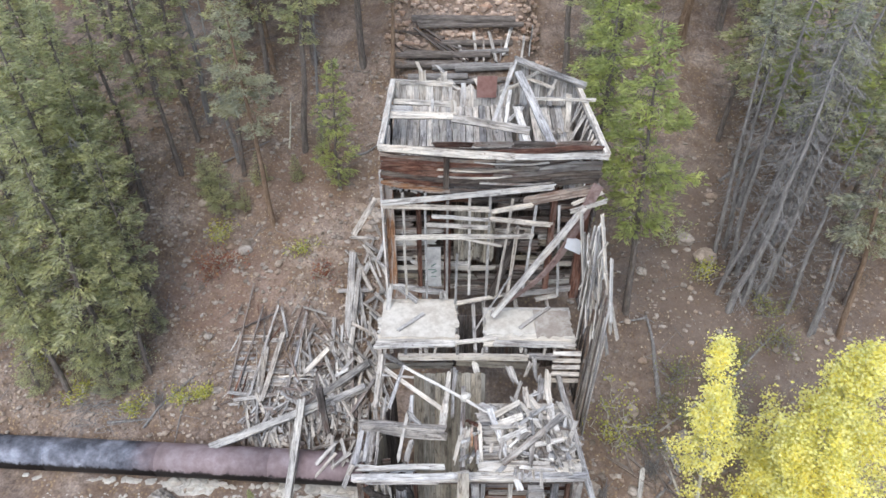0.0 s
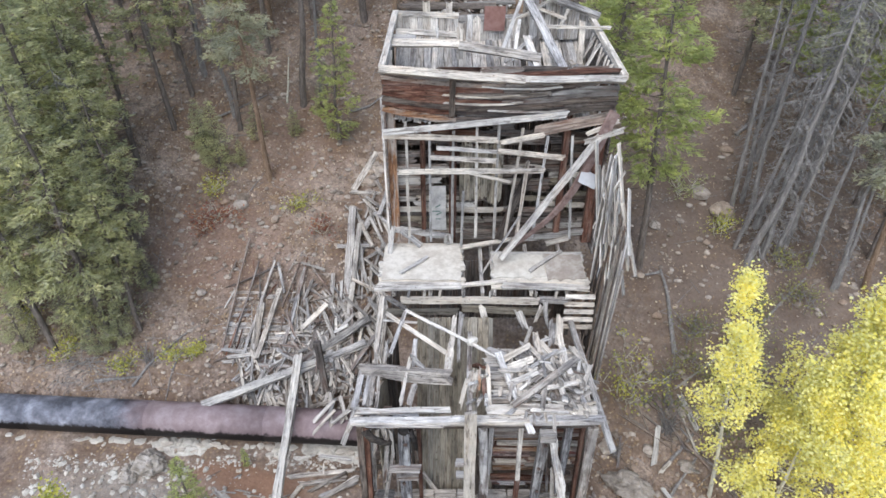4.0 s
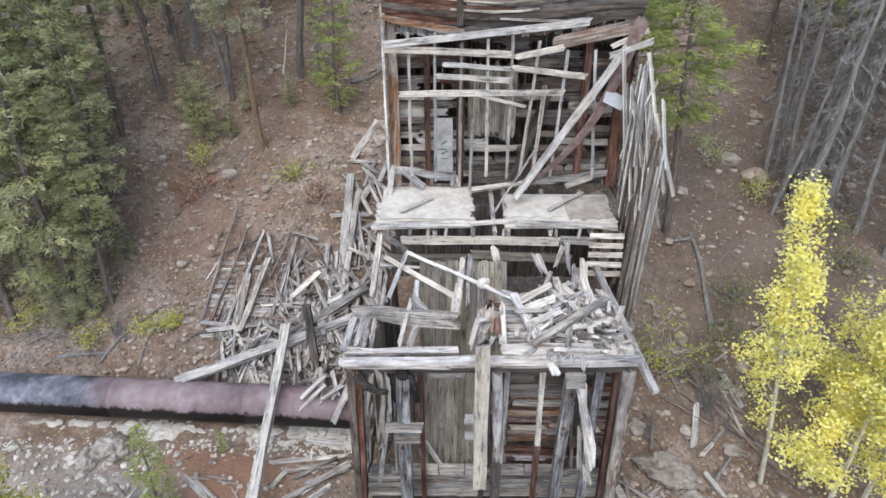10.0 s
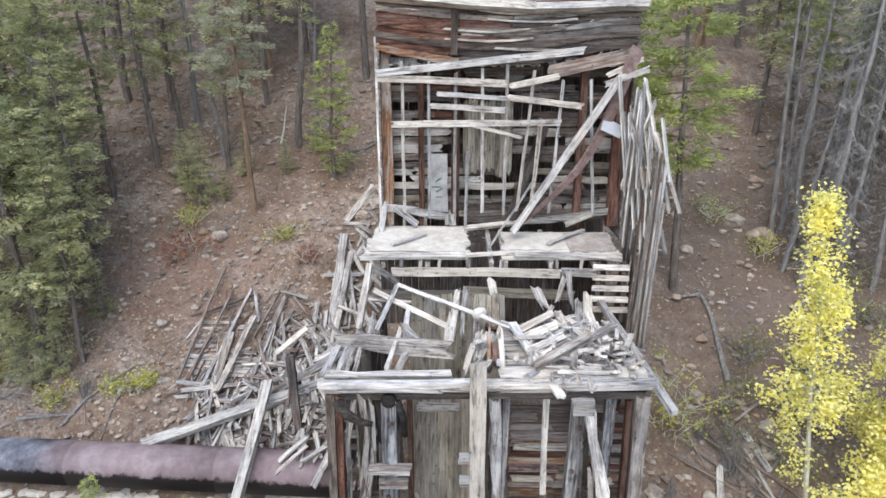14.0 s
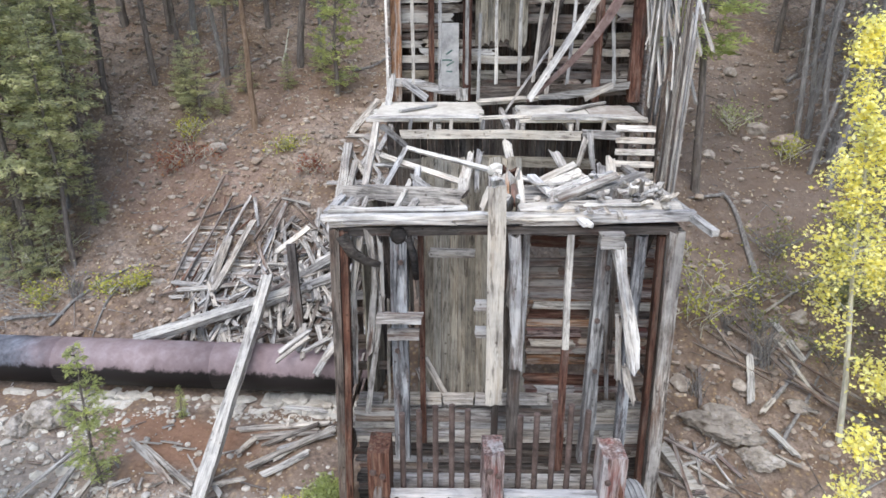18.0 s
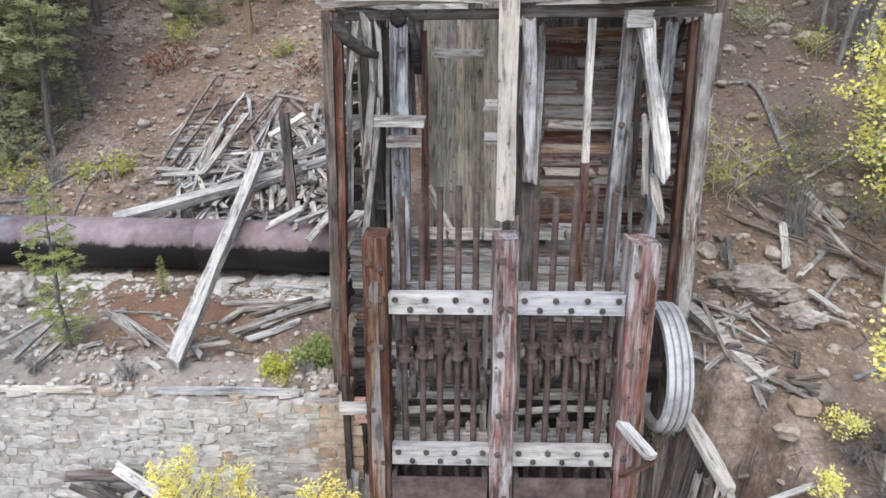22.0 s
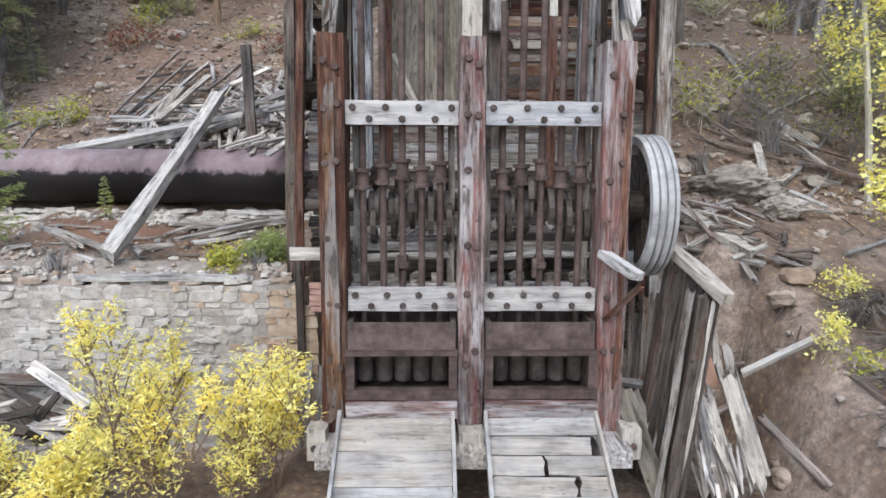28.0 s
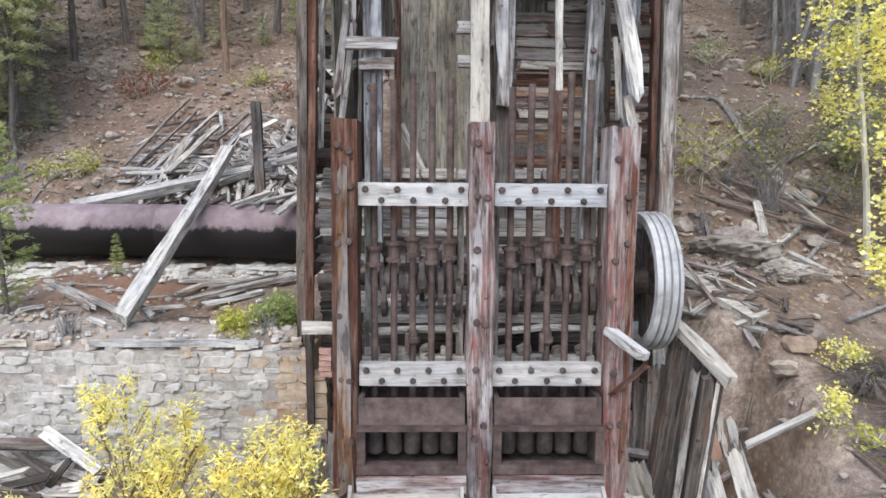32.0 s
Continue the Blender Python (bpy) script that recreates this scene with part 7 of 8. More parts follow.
def right_debris():
    S = thing("board_bulkhead", (3.3, 8.2, -0.6), "leaning bulkhead of grey vertical boards beside the battery", "fence")
    board("top_rail", RAIL_A, RAIL_B, 0.17, 0.13, M_APRON, S, (0, 0, 1), rag=0.05, wear=0.015)
    # boards hanging from the rail and dark ones behind it
    for i in range(8):
        u = i / 8.5
        p = Vector(RAIL_A).lerp(Vector(RAIL_B), u) + Vector((0.02, 0, -0.08 + rng.uniform(-0.1, 0.02)))
        q = Vector((p.x - 0.3 + rng.uniform(-0.05, 0.05), p.y + 0.2, max(gz(p.x, p.y), -1.0) - 0.15))
        board("bulkhead_board", p, q, rng.uniform(0.06, 0.11), 0.045, M_DARK, S, (-1, -0.3, 0), rag=0.08)
    for i in range(9):
        x, y = 2.75 + 0.09 * i, 9.35 - 0.03 * i
        board("bulkhead_board", (x + 0.05, y, 1.5 + rng.uniform(-0.3, 0.3)), (x + rng.uniform(-0.06, 0.06), y - 0.1, -0.9), rng.uniform(0.07, 0.14), 0.045, rng.choice([M_DARK, M_DARK, M_SIDING]), S, (-0.3, -0.9, 0), rag=0.08)
    board("bulkhead_post", (3.0, 7.78, 1.92), (2.82, 8.05, -0.85), 0.09, 0.12, M_OLD, S, (-0.5, -0.8, 0), "split grey post of the bulkhead", 0.05, 0.012)
    board("bulkhead_post", (3.12, 7.7, 1.86), (2.95, 7.95, -0.85), 0.14, 0.14, M_DARK, S, (-0.2, -0.95, 0), "dark blue-grey post of the bulkhead", 0.05, 0.012)
    board("bulkhead_post", (3.22, 7.68, 1.8), (3.04, 7.95, -0.85), 0.05, 0.1, M_WHEEL, S, (-0.2, -0.95, 0), rag=0.06, wear=0.012)
    # wide splintered boards fanned out at the foot
    for a_, b_, w, mt in (((3.58, 8.5, 0.4), (3.7, 7.85, -0.66), 0.16, M_WHEEL), ((3.83, 8.47, 0.62), (3.98, 7.75, -0.56), 0.2, M_APRON), ((3.97, 8.6, 0.62), (4.12, 7.9, -0.45), 0.12, M_GREY), ((3.45, 8.45, 0.3), (3.5, 7.85, -0.68), 0.12, M_GREY), ((3.37, 8.0, 1.42), (3.46, 8.0, 0.96), 0.08, M_PALE), ((3.34, 8.3, 0.1), (3.38, 7.8, -0.7), 0.1, M_OLD), ((3.9, 8.8, 1.0), (3.98, 8.65, 0.55), 0.12, M_OLD), ((3.52, 8.2, 1.1), (3.6, 8.2, 0.75), 0.07, M_PALE)):
        board("splintered_board", a_, b_, w, 0.045, mt, S, (-0.1, -0.8, 0.5), "wide splintered grey board", 0.14, 0.014)
    for i in range(18):
        x = rng.uniform(3.25, 3.85)
        a_ = Vector((x, 8.1 + rng.uniform(-0.15, 0.1), rng.uniform(-0.4, -0.05)))
        board("splinter", a_, a_ + Vector((rng.uniform(-0.05, 0.15), -0.3, -rng.uniform(0.25, 0.5))), rng.uniform(0.03, 0.07), 0.025, rng.choice([M_PALE, M_GREY, M_OLD]), S, (0, -0.8, 0.5), rag=0.12)
    board("short_stick", (3.45, 8.6, 0.22), (3.72, 8.62, 0.37), 0.05, 0.05, M_GREY, S)
    L = lambda a, b_, w, t, mt=M_GREY, face=(0, -0.6, 0.8), lab="grey board fallen beside the battery": loose("fallen_board", a, b_, w, t, mt, face=face, label=lab, group="boards beside the battery", rag=0.08)
    L((2.46, 8.6, 0.45), (2.95, 7.9, -1.05), 0.26, 0.06, M_CHUTE, (-0.3, -0.8, 0.5), "pale plank leaning by the battery foot")
    L((2.7, 8.9, 0.3), (3.2, 8.3, -1.05), 0.18, 0.05, M_GREY, (-0.3, -0.8, 0.5))
    L((2.5, 9.2, 0.35), (3.2, 9.1, 0.25), 0.1, 0.08, M_GREY)
    for i in range(6):
        x = -2.05 + 0.12 * i
        L((x, 9.9 + rng.uniform(-0.1, 0.1), 0.1 + rng.uniform(-0.2, 0.3)), (x + rng.uniform(-0.1, 0.15), 9.6, -1.1), 0.13, 0.04, rng.choice([M_GREY, M_SIDING]), (0, -1, 0.3), "grey board standing by the wall end")
    for i in range(34):
        x, y = rng.uniform(3.9, 5.8), rng.uniform(10.0, 11.9)
        a = rng.gauss(-0.5, 0.95)
        d = Vector((math.cos(a), math.sin(a), 0.35 * math.sin(a))) * rng.choice([0.12, 0.18, 0.25, 0.3, 0.5])
        c = Vector((x, y, gz(x, y) + 0.1 + rng.uniform(0, 0.12)))
        L(c - d, c + d, rng.uniform(0.025, 0.1), 0.035, rng.choice([M_DARK, M_SIDING, M_GREY, M_OLD]), (rng.uniform(-0.4, 0.4), -0.4, 0.9), "weathered board scrap scattered on the slope")
    for a, b_, w in (((6.71, 13.91, 3.75), (6.44, 12.96, 3.08), 0.16), ((7.55, 14.79, 4.29), (7.95, 13.89, 3.69), 0.16), ((7.43, 14.94, 4.42), (9.31, 15.97, 5.14), 0.06), ((6.59, 12.28, 2.85), (6.93, 11.72, 2.62), 0.12), ((5.50, 13.70, 3.56), (5.30, 12.90, 3.06), 0.07),
                     ((4.10, 11.23, 2.0), (5.08, 10.25, 1.85), 0.14), ((4.85, 10.42, 1.85), (4.92, 10.1, 1.6), 0.10), ((4.58, 10.92, 2.3), (5.26, 10.65, 2.15), 0.07), ((4.70, 11.48, 2.53), (5.25, 11.05, 2.33), 0.05), ((4.44, 12.16, 2.8), (4.50, 10.70, 2.2), 0.07), ((4.77, 11.16, 2.4), (4.89, 11.98, 2.72), 0.05),
                     ((6.59, 12.73, 3.0), (6.98, 13.07, 3.15), 0.12), ((7.28, 13.01, 3.1), (7.80, 12.76, 3.0), 0.08), ((5.28, 10.49, 2.1), (4.72, 10.41, 1.9), 0.08), ((6.50, 11.71, 2.62), (6.88, 11.50, 2.54), 0.05), ((4.27, 11.33, 2.3), (4.75, 10.88, 2.25), 0.06), ((7.47, 14.35, 4.0), (7.85, 13.26, 3.3), 0.08)):
        L(a, b_, w, 0.05, M_WHEEL if w > 0.13 else rng.choice([M_GREY, M_SIDING, M_OLD, M_APRON]), (0, -0.4, 0.9), "splintered grey board lying on the slope")
    bent_board_ = bent_board("splintered_trunk", [(4.21, 12.0, 2.6), (4.4, 11.6, 2.5), (4.62, 11.15, 2.3), (4.82, 10.7, 2.12), (4.99, 10.35, 1.98)], 0.22, 0.16, M_APRON, None, (0, -0.4, 0.9), wear=0.03)
    tagged(bent_board_, "splintered pale trunk lying down the slope", "log", "boards beside the battery")
    L((4.15, 8.8, 0.55), (5.15, 8.75, 1.08), 0.08, 0.07, M_APRON, (0, -0.4, 0.9), "pale pole lying on the slope")
    L((4.12, 8.15, 0.2), (4.35, 7.0, -0.15), 0.13, 0.07, M_SIDING, (0, -0.4, 0.9), "brown plank lying down the slope")
    L((5.3, 8.2, 0.75), (6.0, 6.9, 0.1), 0.13, 0.06, M_SIDING, (0, -0.4, 0.9), "brown board lying on the slope")
    for i in range(11):
        x, y = rng.uniform(6.0, 8.2), rng.uniform(12.2, 15.2)
        a = rng.gauss(2.4, 0.35)
        d = Vector((math.cos(a), math.sin(a), 0.5 * math.sin(a))) * rng.uniform(0.3, 1.0)
        c = Vector((x, y, gz(x, y) + 0.12 + rng.uniform(0, 0.15)))
        L(c - d, c + d, rng.uniform(0.04, 0.1), 0.04, M_SIDING, (0, -0.4, 0.9), "brown board scattered on the slope")
    tin = rod("rusted_lid", (3.74, 8.74, 0.6), (3.748, 8.728, 0.602), 0.21, M_LID, None, 12)
    tagged(tin, "rusted orange sheet-iron lid among boards", "lid")
    # cribbing logs and fallen boards behind the tower
    for i in range(13):
        y = 28.0 + 2.3 * rng.random()
        z = 11.8 + (y - 28.0) * 1.1
        x = rng.uniform(-2.4, 1.0)
        ln = rng.uniform(2.0, 4.8)
        sl = rng.gauss(0, 0.05)
        lg = rod("crib_log", (x, y, z), (x + ln, y + rng.uniform(-0.3, 0.3), z + sl * ln), rng.uniform(0.07, 0.17), M_BARK if i % 3 else M_BARKG, None, 9)
        tagged(lg, "grey log of a collapsed crib wall below waste rock", "log", "crib logs")
    for a, b_, w in (((-1.30, 29.90, 13.79), (0.85, 28.61, 12.55), 0.10), ((-0.97, 29.96, 13.89), (1.15, 28.75, 12.70), 0.08), ((-0.61, 29.57, 13.51), (1.40, 28.52, 12.43), 0.12), ((-2.23, 30.38, 13.52), (0.10, 29.52, 13.47), 0.12), ((-1.81, 29.54, 13.14), (0.35, 28.81, 12.74), 0.08), ((1.37, 29.73, 13.66), (1.50, 28.70, 12.65), 0.12), ((2.07, 29.73, 13.66), (2.36, 28.70, 12.65), 0.14), ((3.09, 29.93, 13.86), (2.69, 28.96, 12.89), 0.14), ((2.62, 29.38, 13.32), (2.51, 28.58, 12.51), 0.07), ((0.73, 29.29, 13.22), (1.00, 28.66, 12.58), 0.10), ((1.82, 29.53, 13.47), (1.80, 28.70, 12.65), 0.08), ((3.64, 29.58, 13.51), (3.49, 28.81, 12.74), 0.10), ((4.13, 30.68, 13.70), (3.83, 29.00, 12.80), 0.07), ((-0.15, 29.37, 13.32), (1.11, 29.09, 13.03), 0.10), ((-2.49, 30.27, 13.17), (-1.16, 28.62, 12.55), 0.07)):
        L(a, b_, w, 0.07, M_DARK if a[0] < 0.3 else rng.choice([M_GREY, M_OLD, M_PALE]), (0, -0.6, 0.8), "weathered timber fallen against the crib wall")
    for i in range(16):
        x, y = rng.uniform(-1.2, 3.6), rng.uniform(25.5, 28.3)
        a = rng.gauss(2.2, 0.4) if x < 1 else rng.gauss(1.5, 0.3)
        ln = rng.uniform(0.4, 1.5)
        d = Vector((math.cos(a) * ln, math.sin(a) * 0.6 * ln, abs(math.sin(a)) * 0.6 * ln))
        c = Vector((x, y, gz(x, y) + 0.5 + rng.uniform(0, 0.5)))
        L(c - d, c + d, rng.uniform(0.1, 0.2), 0.08, rng.choice([M_GREY, M_PALE]), (0, -0.6, 0.8), "grey board fallen against the crib wall")


right_debris()


# ---- trees ----
def tuft_arrays(centres, dirs, n, size, r, spread=0.9, width=0.16):
    """Needle sprigs: slim triangles fanned round each twig end."""
    c = np.repeat(np.array(centres), n, 0)
    d = np.repeat(np.array(dirs), n, 0)
    d = d + r.normal(0, spread, d.shape)
    d /= np.linalg.norm(d, axis=1)[:, None] + 1e-9
    s = size * (0.6 + 0.8 * r.rand(len(c), 1))
    side = np.cross(d, r.normal(0, 1, d.shape))
    side /= np.linalg.norm(side, axis=1)[:, None] + 1e-9
    c = c + r.normal(0, size * 0.35, c.shape)
    tip = c + d * s
    w = side * s * width
    v = np.stack([c - w, c + w, tip], 1).reshape(-1, 3)
    f = np.arange(len(v)).reshape(-1, 3)
    return v, f


def leaf_arrays(centres, n, spread, size, r, slim=0.75):
    c = np.repeat(np.array(centres), n, 0) + r.normal(0, spread, (len(centres) * n, 3))
    a = r.normal(0, 1, c.shape) * np.array([1, 1, 0.55])
    a /= np.linalg.norm(a, axis=1)[:, None]
    b_ = r.normal(0, 1, c.shape) * np.array([1, 1, 0.55])
    b_ -= a * (a * b_).sum(1)[:, None]
    b_ /= np.linalg.norm(b_, axis=1)[:, None]
    s = size * (0.6 + 0.7 * r.rand(len(c), 1))
    v = np.stack([c - a * s, c + b_ * s * slim, c + a * s, c - b_ * s * slim], 1).reshape(-1, 3)
    return v, np.arange(len(v)).reshape(-1, 4)


def conifer(seed, h, crown_from, reach, bark_m, needle_m, label, dens=1.0, bare=0.0, name="conifer", droop=0.25, thick=1.0, fuzz=1.0):
    """A trunk with whorls of limbs; each green limb is a flat drooping spray of side twigs with short needle sprigs."""
    r = np.random.RandomState(seed)
    T = thing(name, (0, 0, -60 - seed), label, "tree", "hillside trees")
    base = WORLD[T].translation
    r0 = (0.0095 * h + 0.03) * thick
    path = [(0.02 * h * noise.noise(Vector((seed, i * 0.5, 0))), 0.02 * h * noise.noise(Vector((0, i * 0.5, seed))), -0.3 + (h + 0.3) * i / 8) for i in range(9)]
    path[0] = (path[1][0], path[1][1], -0.6)
    radii = [r0 * (1 - 0.93 * i / 8) for i in range(9)]
    V, F = tube(path, radii, 8)
    link("trunk", V, F, bark_m, T, Matrix.Translation(base))
    V, F = [], []
    tips, dirs = [], []

    def stick(pts, radii_):
        v, f = tube([tuple(p) for p in pts], radii_, 3, False)
        k0 = len(V)
        V.extend(v)
        F.extend(tuple(i + k0 for i in q) for q in f)

    small = h < 6
    z = h * 0.1
    while z < h * 0.985:
        u = z / h
        px, py = np.interp(z, [p[2] for p in path], [p[0] for p in path]), np.interp(z, [p[2] for p in path], [p[1] for p in path])
        inside = u > crown_from
        if inside:
            k = (u - crown_from) / (1 - crown_from)
            ln = reach * (0.3 + 0.7 * min(1, k * 4)) * (1 - k) ** 0.8 + 0.12
            nb = 5
        else:
            ln, nb = reach * 0.62, 3
        az0 = r.rand() * 6.283
        for w_ in range(nb):
            az = az0 + 6.283 * w_ / nb + r.normal(0, 0.35)
            l2 = ln * (0.45 + 0.75 * r.rand())
            out, side = np.array([math.cos(az), math.sin(az), 0.0]), np.array([-math.sin(az), math.cos(az), 0.0])
            drop = (droop - 0.4 * u) * l2 + r.normal(0, 0.07) * l2
            p0 = np.array([px, py, z + r.normal(0, 0.05)])
            mid = p0 + out * l2 * 0.6 + np.array([0, 0, -drop * 0.75])
            p1 = p0 + out * l2 + np.array([0, 0, -drop * 0.8])
            green = inside and r.rand() > bare
            if green or r.rand() < 0.75:
                stick((p0, mid, p1), [0.012 + 0.008 * l2, 0.008, 0.003])
            nt_ = max(3, int(l2 / (0.13 if small else 0.2)))
            for j in range(nt_):
                t = 0.22 + 0.78 * (j + r.rand()) / nt_
                q = p0 * (1 - t) ** 2 + 2 * mid * t * (1 - t) + p1 * t * t
                sgn = 1 if j % 2 else -1
                tl = (0.42 * l2 * (1.12 - t) + 0.08) * (0.7 + 0.5 * r.rand())
                e = q + (side * sgn * 0.8 + out * 0.55) * tl + np.array([0, 0, -0.16 * tl + r.normal(0, 0.05) * tl])
                if green:
                    m = max(2, int(tl / (0.055 if small else 0.105) * dens))
                    for i in range(m):
                        g = (i + r.rand()) / m
                        tips.append(q + (e - q) * g + r.normal(0, 0.018 if small else 0.03, 3))
                        dirs.append((e - q) / (tl + 1e-6) + out * 0.4 + np.array([0, 0, 0.12]))
                elif r.rand() < 0.65 * fuzz:
                    hang = q + (e - q) * 0.8 + np.array([0, 0, -tl * 0.35])
                    stick((q, (q + hang) / 2 + np.array([0, 0, 0.06 * tl]), hang), [0.011, 0.009, 0.006])
                    for _ in range(int(2 * fuzz)):
                        g = r.rand()
                        b0 = q + (hang - q) * g
                        stick((b0, b0 + (side * r.normal(0, 0.35) + out * 0.35 * r.rand() + np.array([0, 0, -0.45 * r.rand()])) * tl), [0.007, 0.004])
        z += (0.2 + 0.016 * h) * (0.75 + 0.5 * r.rand()) / (1.0 if inside else 0.75)
    tagged(link("limb_growth", V, F, bark_m, T, Matrix.Translation(base)), kind="stuff")
    if tips:
        v, f = tuft_arrays(tips, dirs, 6, 0.19 if not small else 0.09, r, 0.42, 0.17)
        link("crown", v.tolist(), f.tolist(), needle_m, T, Matrix.Translation(base))
    return T


def place(T, x, y, s=1.0, turn=0.0, lean=(0, 0), label=""):
    """A copy on the ground; lean is its tilt about the world's x and y axes."""
    m = pose(x, y, gz(x, y) - 0.05, lean[0], lean[1], 0) @ pose(0, 0, 0, 0, 0, turn) @ Matrix.Scale(s, 4)
    c = copy_thing(T, m)
    if label:
        c["label"] = label
    return c


def remove_thing(T):
    for o in (*T.children_recursive, T):
        bpy.data.objects.remove(o)


def forest():
    full = conifer(1, 12.5, 0.1, 2.1, M_BARK, M_NEEDLE, "olive-green fir on the slope", 1.1, 0.2, droop=0.35, fuzz=1.5)
    fullb = conifer(2, 11.5, 0.26, 1.8, M_BARK, M_NEEDLE, "green fir on the slope", 1.3, 0.12)
    open_fir = conifer(9, 11.0, 0.33, 1.85, M_BARK, M_NEEDLE2, "bright green fir with open branches", 1.3, 0.12, droop=0.3)
    thin = conifer(8, 11.0, 0.3, 1.5, M_BARK, M_NEEDLE, "sparse green fir with bare lower limbs", 1.1, 0.3, droop=0.35, fuzz=1.2)
    tall = conifer(3, 15.0, 0.36, 1.7, M_BARK, M_NEEDLE, "tall dark-trunked pine with a high crown", 1.1, 0.15)
    tallb = conifer(4, 14.0, 0.36, 2.0, M_BARKB, M_NEEDLE3, "brown-trunked pine with a thin grey-green crown", 1.1, 0.35, droop=0.35, fuzz=2.0)
    bare = conifer(5, 12.0, 0.55, 1.2, M_BARKG, M_NEEDLE3, "grey half-dead conifer with bare twigs", 0.8, 0.75, droop=0.5, thick=0.7, fuzz=2.0)
    snag = conifer(6, 10.0, 0.98, 1.5, M_BARKG, M_NEEDLE3, "grey dead conifer with bare drooping branches", 1.0, 1.0, droop=0.75, fuzz=3.0)
    pole = conifer(10, 11.0, 0.7, 0.8, M_BARKG, M_NEEDLE3, "thin grey leaning trunk with bare twigs", 0.8, 0.5, droop=0.7, thick=0.7, fuzz=2.0)
    young = conifer(7, 4.6, 0.08, 0.85, M_BARK, M_NEEDLE2, "young bright green fir", 1.2, 0.08, droop=-0.2)
    low = conifer(12, 4.2, 0.04, 1.3, M_BARK, M_NEEDLE, "dark young fir", 1.0, 0.1, droop=0.1)
    # left of the building
    place(full, -11.9, 17.4, 0.9, 20, (2, -2), "olive-green fir with drooping branches")
    place(fullb, -13.2, 19.6, 1.05, 80)
    place(full, -15.3, 18.0, 1.0, 140)
    place(fullb, -13.8, 16.8, 0.8, 170)
    place(thin, -11.6, 20.2, 0.85, 100, (0, -3))
    place(thin, -14.3, 17.5, 0.8, 40, (0, -3))
    place(full, -16.3, 22.5, 1.0, 200)
    place(fullb, -17.5, 26.5, 1.1, 250)
    place(full, -14.6, 22.8, 0.95, 310)
    place(fullb, -13.0, 22.2, 0.85, 130, (0, -2))
    place(tallb, -6.95, 22.9, 0.78, 0, (0, -3), "brown-trunked pine with a drooping grey crown on the slope")
    place(snag, -9.0, 25.6, 0.85, 30, (0, -2))
    place(young, -4.4, 24.2, 1.25, 10, (0, 2))
    place(low, -9.0, 23.2, 0.7, 70, (0, 0), "dark young fir on the slope")
    place(low, -9.6, 23.7, 0.5, 10, (0, 0), "small young fir on the slope")
    place(tall, -3.65, 29.8, 1.0, 0, (0, -2))
    place(tall, -5.9, 26.0, 0.85, 60, (0, 4))
    place(pole, -5.4, 26.4, 0.9, 80, (0, 3))
    place(tall, -11.7, 28.4, 1.0, 150, (0, -3))
    place(tall, -13.9, 28.7, 1.0, 210, (0, -4))
    place(pole, -12.9, 28.4, 1.0, 210, (0, -2))
    place(tallb, -9.6, 29.5, 1.0, 270, (0, 1))
    place(snag, -10.2, 27.2, 1.1, 200, (0, -3))
    place(tall, -6.6, 31.5, 1.0, 15)
    place(fullb, -16.0, 31.5, 1.0, 45)
    place(tall, -19.0, 30.5, 1.0, 75)
    place(tallb, -2.2, 28.5, 0.7, 95, (0, 1))
    place(fullb, -20.5, 20.5, 1.0, 95)
    place(full, -19.5, 24.5, 1.05, 15)
    place(thin, -10.9, 18.9, 0.75, 120, (0, -2))
    place(snag, -12.9, 17.4, 0.75, 70, (0, -3))
    place(thin, -15.5, 20.6, 1.0, 300, (0, -2))
    place(thin, -7.8, 28.6, 1.0, 40, (0, -1))
    place(thin, -10.8, 26.4, 0.85, 140, (0, -2))
    place(thin, -12.4, 21.3, 0.95, 200, (0, -2))
    place(thin, -12.3, 23.5, 0.95, 20, (0, -2))
    place(thin, -11.2, 24.9, 0.9, 260, (0, -3))
    place(fullb, -10.9, 17.6, 0.62, 310, (0, -2))
    place(thin, -12.7, 18.3, 0.9, 60, (0, -2))
    place(snag, -11.9, 19.6, 0.8, 250, (0, -2))
    place(snag, -14.6, 19.4, 0.9, 150, (0, -2))
    place(thin, -8.45, 24.9, 0.8, 330, (0, 1))
    for x, y, k, turn in ((-8.2, 23.4, 0.35, 40), (-7.7, 24.4, 0.5, 100), (-6.2, 24.6, 0.4, 190), (-9.9, 24.2, 0.6, 280), (-5.2, 25.6, 0.45, 10)):
        place(low, x, y, k * 0.8, turn, (0, 0), "small green fir seedling on the slope")
    for x, y, k, turn in ((-11.4, 17.1, 0.45, 30), (-12.1, 16.8, 0.55, 140), (-10.9, 18.9, 0.4, 260), (-13.2, 17.4, 0.6, 200), (-12.4, 19.8, 0.6, 320), (-14.8, 16.9, 0.6, 10)):
        place(low, x, y, k, turn, (0, 0), "dark young fir under the taller trees")
    # right of the building
    for x, y, k, turn, lean in ((11.0, 19.0, 1.0, 40, 4), (11.6, 18.9, 0.9, 110, 5), (11.5, 20.2, 1.0, 190, 3), (12.2, 19.6, 0.95, 300, 2), (10.9, 20.4, 0.9, 350, 1), (12.6, 18.6, 0.85, 70, 2)):
        place(snag, x, y, k, turn, (0, lean), "grey dead conifer in a close stand of bare twigs")
    place(open_fir, 6.85, 18.8, 1.0, 30, (1, -4), "bright green fir beside the tower")
    place(open_fir, 6.0, 22.6, 0.95, 130, (0, -1))
    place(open_fir, 7.2, 26.8, 1.0, 230, (0, -1))
